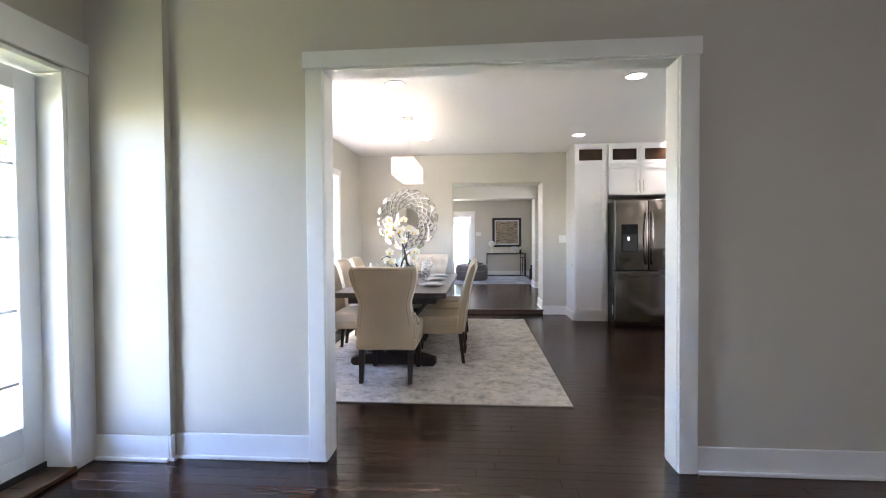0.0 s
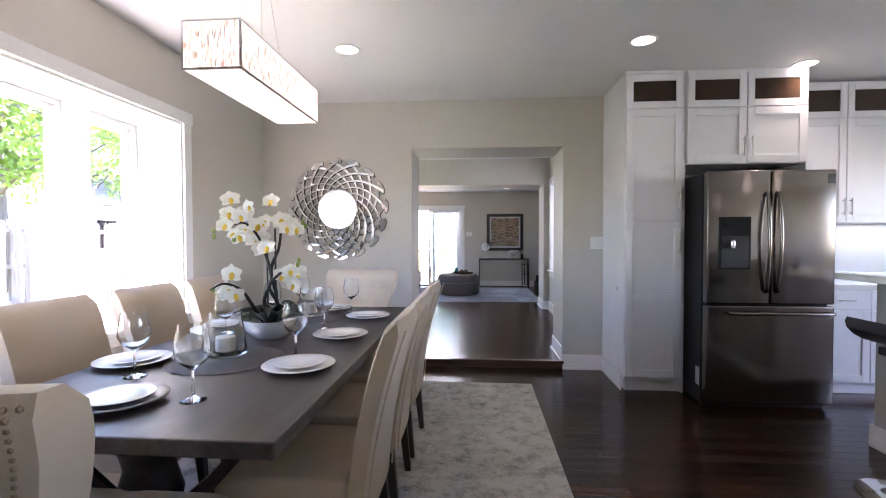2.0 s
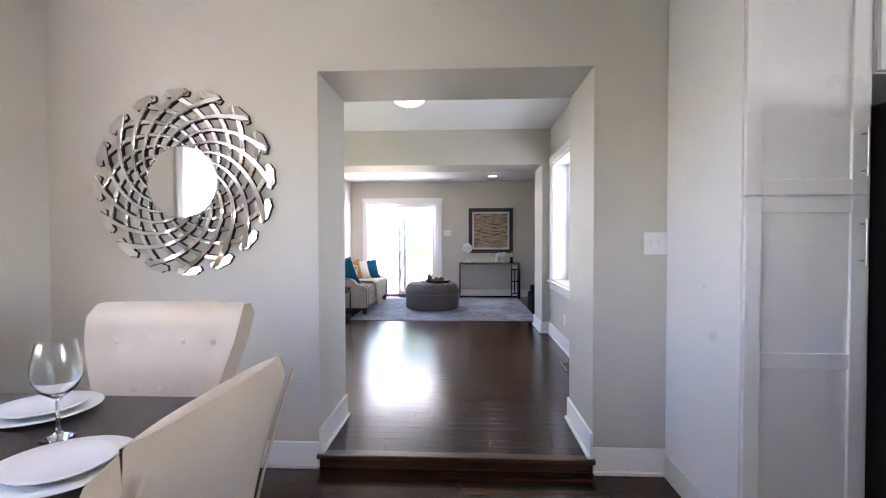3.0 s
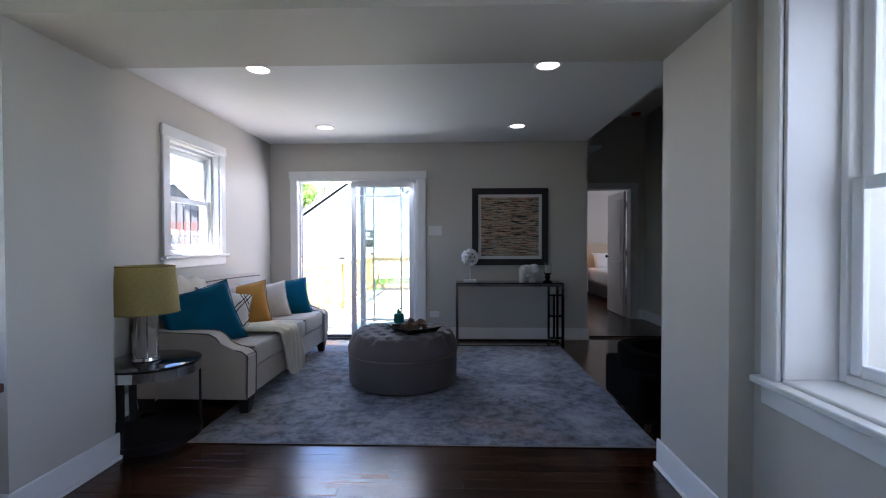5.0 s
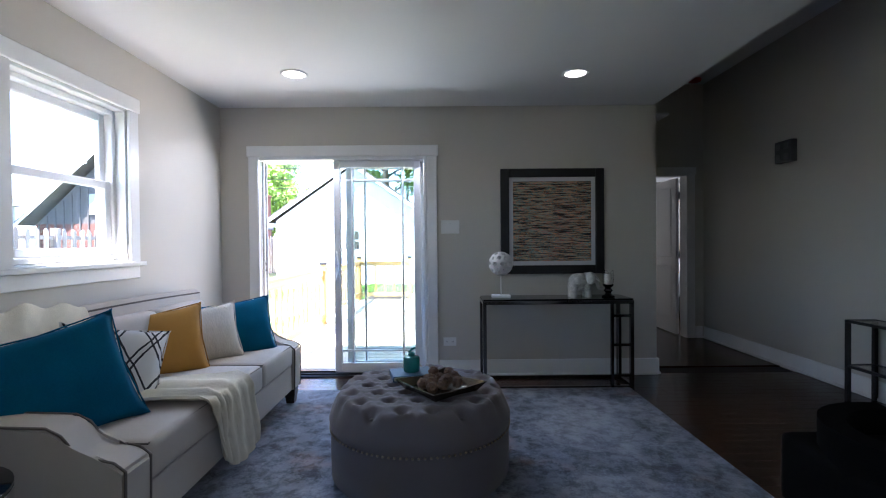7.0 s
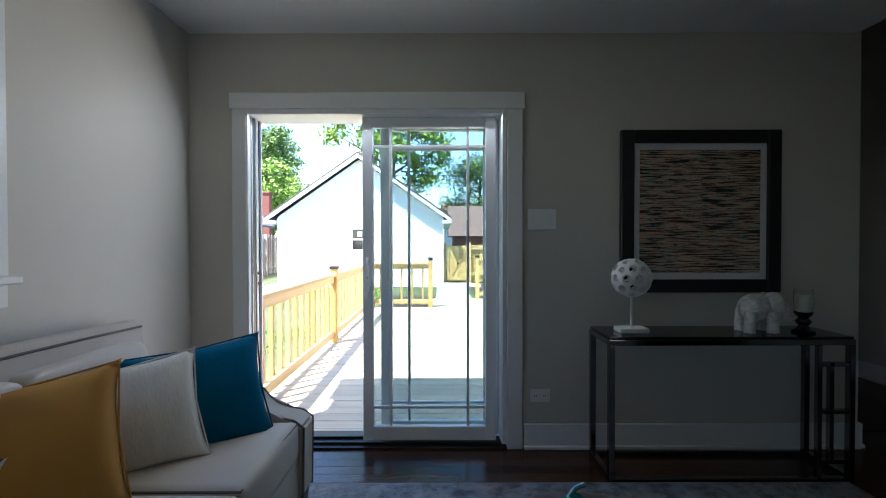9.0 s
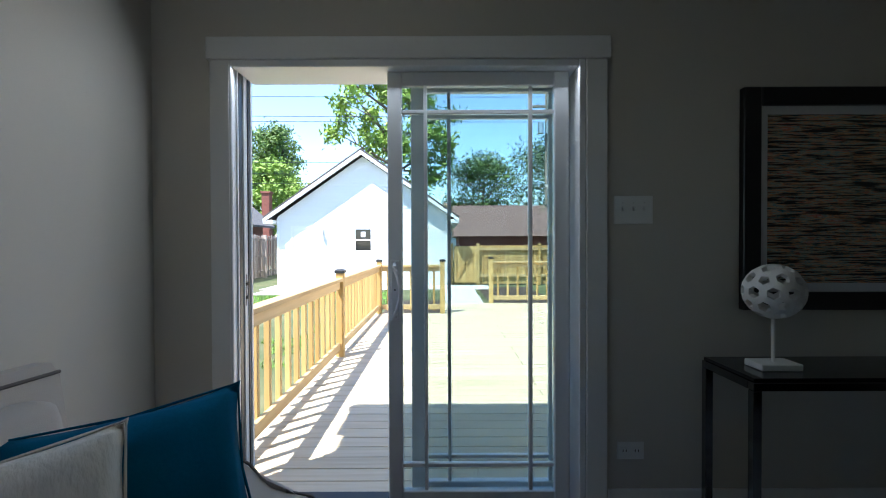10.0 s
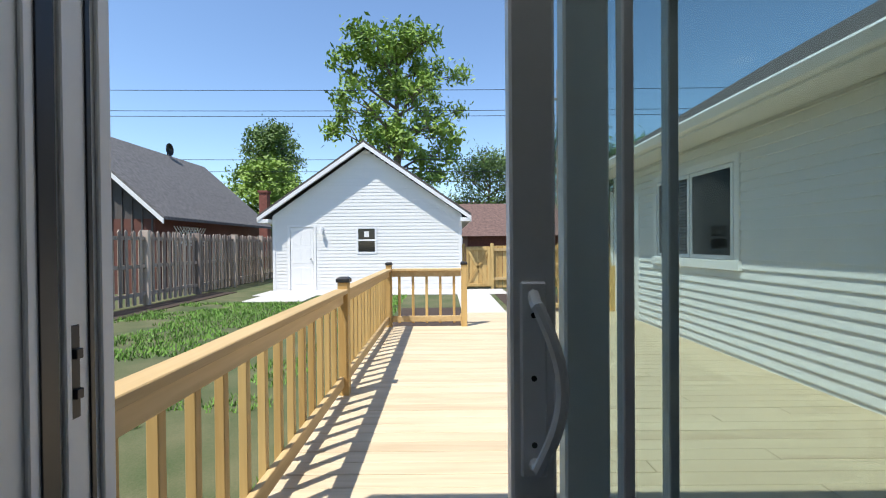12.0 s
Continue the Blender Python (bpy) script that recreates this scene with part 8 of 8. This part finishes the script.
# pine fence and gate at the back
bf = thing("back_fence", "new pine board fence behind the yard", "fence", at(4.0, 30.0, ZG))
x = 1.36
while x < 7.0:
    wpart("fence_board", boxes(((x, 29.99, ZG + 0.04), (x + 0.135, 30.01, ZG + 1.42)), bev=0.003), POSTWOOD, bf)
    x += 0.15
for z in (0.3, 1.25):
    wpart("rail", boxes(((1.33, 29.93, ZG + z), (7.0, 29.988, ZG + z + 0.09))), RAILWOOD, bf)
for x in (0.36, 1.30, 3.5, 5.7):
    wpart("post", boxes(((x - 0.05, 29.90, ZG), (x + 0.05, 29.99, ZG + 1.5)), bev=0.004), POSTWOOD, bf)
gt = thing("yard_gate", "pine board gate with crossed braces", "gate", at(0.83, 29.9, ZG))
x = 0.43
while x < 1.22:
    wpart("gate_board", boxes(((x, 29.92, ZG + 0.06), (x + 0.135, 29.94, ZG + 1.40)), bev=0.003), POSTWOOD, gt)
    x += 0.138
wpart("gate_frame", boxes(((0.43, 29.88, ZG + 0.10), (0.52, 29.919, ZG + 1.36)), ((1.16, 29.88, ZG + 0.10), (1.25, 29.919, ZG + 1.36)), ((0.52, 29.88, ZG + 0.10), (1.16, 29.919, ZG + 0.19)), ((0.52, 29.88, ZG + 1.27), (1.16, 29.919, ZG + 1.36)), bev=0.003), POSTWOOD, gt)
for s_ in (-1, 1):
    bm = B()
    dx = 0.32 * s_
    loft(bm, [[(0.84 - dx + o * 0.04, y, ZG + 0.19) for o in (-1, 1) for y in ()] or [(0.84 - dx - 0.045, 29.885, ZG + 0.19), (0.84 - dx + 0.045, 29.885, ZG + 0.19), (0.84 - dx + 0.045, 29.915, ZG + 0.19), (0.84 - dx - 0.045, 29.915, ZG + 0.19)],
              [(0.84 + dx - 0.045, 29.885, ZG + 1.27), (0.84 + dx + 0.045, 29.885, ZG + 1.27), (0.84 + dx + 0.045, 29.915, ZG + 1.27), (0.84 + dx - 0.045, 29.915, ZG + 1.27)]])
    wpart("brace", bm, POSTWOOD, gt)

# neighbouring outbuilding behind the left fence
DARKSIDE = mat("dark_board_siding", (0.10, 0.09, 0.085), 0.8, var=0.15, scale=3, stretch=(1, 8, 1), world_space=True)
nb = thing("neighbour_outbuilding", "dark wooden outbuilding with grey shingle gable roof", "outbuilding", at(-12, 33, ZG))
wpart("wall", boxes(((-15.0, 29.3, ZG), (-9.35, 37.3, 2.15))), mat("red_brown_wall", (0.14, 0.055, 0.04), 0.8, var=0.2, world_space=True), nb, "red-brown side wall")
bm = B()
prism(bm, [(-15.0, 2.15), (-9.35, 2.15), (-12.17, 4.85)], "y", 29.32, 37.3)
wpart("gable", bm, DARKSIDE, nb, "dark boarded gable")
GROOF = mat("grey_shingle", (0.10, 0.095, 0.095), 0.9, var=0.25, scale=10, bump=0.5, bscale=120, col2=(0.19, 0.18, 0.175), world_space=True)
for s_ in (-1, 1):
    bm = B()
    xe = -12.17 + s_ * 3.35
    prism(bm, [(xe, 2.10), (-12.17, 5.12), (-12.17, 5.22), (xe, 2.20)], "y", 28.9, 37.6)
    wpart("roof", bm, GROOF, nb, "weathered grey shingle slope")
    bm = B()
    prism(bm, [(xe, 1.96), (-12.17, 4.98), (-12.17, 5.13), (xe, 2.11)], "y", 28.86, 28.895)
    wpart("rake_board", bm, TRIM, nb, "white rake board")
k = 0
for x in np.arange(-14.9, -9.4, 0.32):
    wpart("batten", boxes(((x, 29.27, ZG), (x + 0.05, 29.299, 2.15 + max(0, 2.6 - abs(x + 12.17) * 0.95)))), DARKSIDE, nb)
wpart("window", boxes(((-12.9, 29.25, 2.5), (-11.5, 29.30, 3.3)), bev=0.01), mat("pale_window", (0.45, 0.5, 0.52), 0.2), nb, "pale gable window")
for s_ in (-1, 1):
    for j in range(9):
        bm = B()
        tube(bm, [(-9.30, 30.2 + 0.17 * j, 1.30 if s_ > 0 else 1.95), (-9.30, 30.85 + 0.17 * j, 1.95 if s_ > 0 else 1.30)], 0.018, 4)
        wpart("lattice_strip", bm, TRIM, nb)
bm = B()
lathe(bm, [(0.0, 0.0), (0.16, 0.03), (0.28, 0.11), (0.27, 0.12), (0.15, 0.045), (0.0, 0.02)], (-12.17, 34.6, 5.45), 20, "x")
tube(bm, [(-12.17, 34.6, 5.2), (-12.17, 34.62, 5.45)], 0.02, 6)
wpart("satellite_dish", bm, DARKMETAL, nb, "small grey satellite dish", 40)
chm = thing("chimney", "red brick chimney of a distant house", "chimney", at(-12.2, 45.2, ZG))
part("chimney_shaft", boxes(((-0.27, -0.27, 0.0), (0.27, 0.27, 5.0)), ((-0.33, -0.33, 5.0), (0.33, 0.33, 5.15)), bev=0.01), BRICK, chm)

# far houses
def far_house(name, label, x0, x1, y0, y1, eave, ridge, wallm, roofm, along="x"):
    e = thing(name, label, "house", at((x0 + x1) / 2, (y0 + y1) / 2, ZG))
    wpart("wall", boxes(((x0, y0, ZG), (x1, y1, eave))), wallm, e)
    bm = B()
    if along == "x":
        ym = (y0 + y1) / 2
        prism(bm, [(y0 - 0.4, eave - 0.1), (y1 + 0.4, eave - 0.1), (ym, ridge)], "x", x0 - 0.3, x1 + 0.3)
    else:
        xm = (x0 + x1) / 2
        prism(bm, [(x0 - 0.4, eave - 0.1), (x1 + 0.4, eave - 0.1), (xm, ridge)], "y", y0 - 0.3, y1 + 0.3)
    wpart("roof", bm, roofm, e, "shingle roof")
    return e


far_house("far_garage", "low brick garage with brown shingle roof behind the fence", 0.9, 9.0, 37.5, 43.0, 1.75, 3.5, BRICK, BROWNSHINGLE)
far_house("far_house", "distant house with pale roof between trees", 0.4, 4.5, 52, 58, 3.6, 5.0, SIDING, mat("pink_roof", (0.30, 0.17, 0.14), 0.9, var=0.2, world_space=True))
nh = far_house("neighbour_house", "white neighbouring house with blue-grey roof beyond the fence", -24, -15.5, 21.5, 29.0, 2.9, 5.6, SIDING, GROOF, "y")
for y in (22.6, 25.4):
    wpart("window", boxes(((-15.49, y, 0.9), (-15.44, y + 1.1, 2.2)), bev=0.01), MIRRORBLACK, nh, "dark house window")
wpart("chimney", boxes(((-19.4, 24.0, 3.5), (-18.8, 24.6, 6.6)), bev=0.02), BRICK, nh, "brick chimney")


# trees
BARK = mat("tree_bark", (0.14, 0.11, 0.085), 0.9, var=0.3, scale=5, bump=0.8, bscale=30, stretch=(4, 4, 0.6))
LEAVES = [mat("leaf_green", (0.055, 0.11, 0.018), 0.6, var=0.35, scale=0.9, col2=(0.16, 0.26, 0.045), world_space=True),
          mat("leaf_light", (0.10, 0.19, 0.02), 0.6, var=0.3, scale=0.9, col2=(0.30, 0.44, 0.06), world_space=True),
          mat("leaf_dark", (0.03, 0.065, 0.018), 0.6, var=0.35, scale=0.9, col2=(0.08, 0.14, 0.035), world_space=True)]


def tree(name, x, y, h, crown_w, base, leafm, seedv, label, n_leaf=9000, leaf=0.12, trunk_r=0.22, gap=0.0):
    """A tapered trunk with limbs, and leaves in clumps round the limb ends."""
    e = thing(name, label, "tree", at(x, y, ZG))
    r_ = random.Random(seedv)
    tips = []
    bm = B()
    top = h * 0.86
    trunk = smooth_path([(0, 0, 0), (0.1, 0.0, h * 0.25), (-0.1, 0.1, h * 0.5), (0.05, 0, h * 0.7), (0.0, 0, top)], 4)
    tube(bm, trunk, [trunk_r * (1 - 0.88 * k / (len(trunk) - 1)) for k in range(len(trunk))], 9)
    nb_ = 22
    for k in range(nb_):
        t = base / h + (0.93 - base / h) * (k + 0.5) / nb_
        z = h * t
        a = k * 2.4 + r_.uniform(-0.3, 0.3)
        prof_ = math.sin(math.pi * min(1, max(0.0, (z - base * 0.8) / (h - base * 0.8))) ** 0.75) ** 0.7
        L = crown_w / 2 * max(0.25, prof_) * r_.uniform(0.75, 1.05)
        p0 = Vector((0, 0, z * 0.93))
        p1 = p0 + Vector((math.cos(a) * L * 0.5, math.sin(a) * L * 0.5, L * 0.28))
        p2 = p0 + Vector((math.cos(a) * L, math.sin(a) * L, L * r_.uniform(0.25, 0.6)))
        tube(bm, smooth_path([p0, p1, p2], 4), [trunk_r * 0.32 * (1 - 0.85 * j / 8) for j in range(9)], 6)
        tips += [(p2, 0.8), (p1 + Vector((0, 0, 0.3)), 0.7)]
        for j in range(3):
            b_ = p0.lerp(p2, r_.uniform(0.35, 0.9))
            q = b_ + Vector((r_.uniform(-1, 1), r_.uniform(-1, 1), r_.uniform(-0.2, 1))) * L * 0.38
            tube(bm, [b_, (b_ + q) / 2 + Vector((0, 0, 0.06)), q], [trunk_r * 0.12, trunk_r * 0.08, trunk_r * 0.03], 5)
            tips.append((q, 0.75))
    tips.append((Vector((0, 0, h * 0.93)), 0.8))
    part("trunk", bm, BARK, e, "grey-brown trunk and limbs", 60)
    rs = np.random.RandomState(seedv)
    vs, fs = [], []
    per = max(1, n_leaf // len(tips))
    for p_, s_ in tips:
        sp = crown_w * 0.085 * s_ * (1 - gap)
        n_c = int(per * rs.uniform(0.5, 1.4))
        off = rs.normal(0, 1, (n_c, 3)) * sp
        for o in off:
            c = Vector(o) + p_
            if c.z < base * 0.75:
                continue
            d1 = Vector(rs.normal(0, 1, 3)).normalized()
            d2 = d1.orthogonal().normalized()
            l_ = leaf * rs.uniform(0.6, 1.25)
            k = len(vs)
            vs += [c - d1 * l_, c + d2 * l_ * 0.42 - d1 * l_ * 0.1, c + d1 * l_, c - d2 * l_ * 0.42 - d1 * l_ * 0.1]
            fs.append((k, k + 1, k + 2, k + 3))
    me = bpy.data.meshes.new("crown")
    me.from_pydata([tuple(v) for v in vs], [], fs)
    me.materials.append(leafm)
    cr_ = new("crown", me)
    cr_.parent = e
    cr_["label"] = "uneven crown of small leaves"
    cr_["kind"] = "stuff"
    return e


tree("tree", -3.4, 46.0, 17.6, 10.5, 5.2, LEAVES[1], 3, "tall open-crowned tree behind the garage", 12500, 0.22, 0.36, 0.5)
tree("tree", -13.7, 50.0, 8.4, 5.6, 2.6, LEAVES[1], 5, "bright green tree behind the outbuilding", 12000, 0.17, 0.2, 0.15)
tree("tree", -15.9, 56.0, 13.4, 5.4, 6.0, LEAVES[0], 6, "darker tree rising behind another", 9000, 0.18, 0.22)
tree("tree", 3.5, 52.0, 9.0, 7.5, 2.0, LEAVES[0], 8, "rounded green tree beyond the brown roof", 8000, 0.16, 0.22)
tree("tree", 9.5, 50.0, 10.5, 9.0, 1.8, LEAVES[2], 9, "dark green tree behind the fence", 10000, 0.16, 0.25)
tree("tree", 7.0, 34.5, 5.6, 3.6, 0.8, LEAVES[2], 10, "dense dark shrub-like tree at the wing corner", 6000, 0.1, 0.12)
tree("tree", 16.0, 55.0, 11.0, 9.0, 2.0, LEAVES[0], 12, "distant rounded green tree", 6000, 0.18, 0.25)
tree("tree", -12.6, 16.0, 8.5, 5.5, 2.8, LEAVES[1], 14, "leafy tree beyond the side fence", 8000, 0.12, 0.24, 0.1)
tree("tree", -17.0, 24.0, 8.8, 6.0, 2.5, LEAVES[1], 15, "bright leafy tree beside the neighbouring house", 7000, 0.13, 0.2, 0.1)
tree("tree", -11.5, 9.5, 8.5, 6.0, 2.2, LEAVES[0], 16, "leafy tree beyond the side fence", 7000, 0.12, 0.22, 0.1)
tree("tree", -12.0, 3.5, 7.5, 5.0, 1.5, LEAVES[0], 18, "leafy tree outside the front room", 5000, 0.12, 0.2, 0.1)

# utility poles and wires
POLEWOOD = mat("pole_wood", (0.20, 0.17, 0.14), 0.9, var=0.2, stretch=(3, 3, 0.4), world_space=True)
for x, y, h in ((6.1, 40.0, 11.0), (-1.9, 48.0, 8.6)):
    up = thing("utility_pole", "wooden utility pole with crossarms and transformers", "utility pole", at(x, y, ZG))
    bm = B()
    cyl(bm, (0, 0, 0), 0.16, h, 12, r2=0.11)
    part("pole", bm, POLEWOOD, up, "", 40)
    part("crossarm", boxes(((-1.05, -0.06, h - 1.65), (1.05, 0.06, h - 1.52)), bev=0.01), POLEWOOD, up)
    for k in (-0.95, -0.5, 0.5, 0.95):
        bm = B()
        lathe(bm, [(0.05, 0), (0.06, 0.05), (0.03, 0.08), (0.05, 0.12), (0.0, 0.15)], (k, 0, h - 1.52), 10)
        part("insulator", bm, DARKMETAL, up, "", 40)
    for k in (-0.42, 0.42, 0.0):
        bm = B()
        cyl(bm, (k, -0.25, h - 3.2), 0.17, 0.62, 14)
        part("transformer", bm, NICKEL, up, "grey transformer can", 40)
wr = thing("overhead_wires", "sagging overhead utility wires across the sky", "wires", at(-10, 44, 6))
for z0, yw in ((5.2, 41.5), (5.8, 41.5), (6.5, 41.5), (8.6, 40.0), (8.9, 40.0), (10.2, 40.5)):
    bm = B()
    tube(bm, [(-40 + k * 4, yw, z0 + 0.55 * ((k - 12.5) / 12.5) ** 2 - 0.3) for k in range(26)], 0.018, 4)
    wpart("wire", bm, BLACK, wr)

# ---- hardwood boards ----
PW = 0.0825
fl_rng = random.Random(21)


def board_floor(name, label, x0, x1, y0, y1, z, near, skip=()):
    """Boards along x: those inside the near stretch are objects, the rest one joined part."""
    e = tagged(new(name), label, "floor", "", "structure")
    e.matrix_basis = at(0, 0, z)
    cache, vs, fs, count = {}, [], [], 0
    y = y0
    while y < y1 - 0.01:
        w_ = min(PW, y1 - y)
        x = x0 - fl_rng.uniform(0, 1.0)
        while x < x1:
            L = round(fl_rng.choice((0.6, 0.75, 0.9, 1.05, 1.2, 1.5)), 3)
            a, b = max(x, x0), min(x + L, x1)
            x += L
            if b - a < 0.04:
                continue
            g = 0.0006
            dz = fl_rng.uniform(-0.0005, 0.0)
            L2 = round(b - a, 3)
            pts = lambda ox, oy, oz, l_: [(ox + g, oy + g, oz - 0.016), (ox + l_ - g, oy + g, oz - 0.016), (ox + l_ - g, oy + w_ - g, oz - 0.016), (ox + g, oy + w_ - g, oz - 0.016), (ox + g, oy + g, oz - 0.0012), (ox + l_ - g, oy + g, oz - 0.0012), (ox + l_ - g, oy + w_ - g, oz - 0.0012), (ox + g, oy + w_ - g, oz - 0.0012), (ox + 2.4 * g, oy + 2.4 * g, oz), (ox + l_ - 2.4 * g, oy + 2.4 * g, oz), (ox + l_ - 2.4 * g, oy + w_ - 2.4 * g, oz), (ox + 2.4 * g, oy + w_ - 2.4 * g, oz)]
            F = [(0, 1, 5, 4), (1, 2, 6, 5), (2, 3, 7, 6), (3, 0, 4, 7), (4, 5, 9, 8), (5, 6, 10, 9), (6, 7, 11, 10), (7, 4, 8, 11), (8, 9, 10, 11)]
            if near[0] < (a + b) / 2 < near[1] and near[2] < y < near[3] and count < 300 and b - a > 0.3:
                key = (L2, round(w_, 3))
                if key not in cache:
                    me = bpy.data.meshes.new("floor_board")
                    me.from_pydata(pts(0, 0, 0, L2), [], F)
                    me.materials.append(FLOOR)
                    cache[key] = me
                ob = new("floor_board", cache[key])
                ob.parent = e
                ob.location = (a, y, dz)
                count += 1
            else:
                k = len(vs)
                vs += pts(a, y, dz, L2)
                fs += [tuple(i + k for i in f_) for f_ in F]
        y += PW
    me = bpy.data.meshes.new("floor_boards")
    me.from_pydata(vs, [], fs)
    me.materials.append(FLOOR)
    ob = new("floor_boards", me)
    ob.parent = e
    ob["kind"] = "stuff"
    ob["label"] = "remaining dark hardwood boards"
    return e


board_floor("floor_4", "dark walnut-stained hardwood floor boards, semi-gloss", -1.62, 7.2, -1.8, YD, 0.0, (-1.4, 3.4, 3.0, 8.69))
board_floor("floor_5", "dark walnut-stained raised hardwood floor boards, semi-gloss", -1.2, 4.0, YD + 0.03, YF + 0.01, ZL, (-0.9, 2.3, 8.7, 12.8))
setting("stair_nosing", boxes(((0.40, YD - 0.035, ZL - 0.024), (1.925, YD + 0.028, ZL + 0.004)), bev=0.008, seg=3), NOSING, "rounded hardwood nosing at the raised floor", "step")
setting("stair_riser", boxes(((0.41, YD - 0.004, 0.0), (1.915, YD + 0.02, ZL - 0.025))), NOSING, "dark wooden riser of the low step", "step")
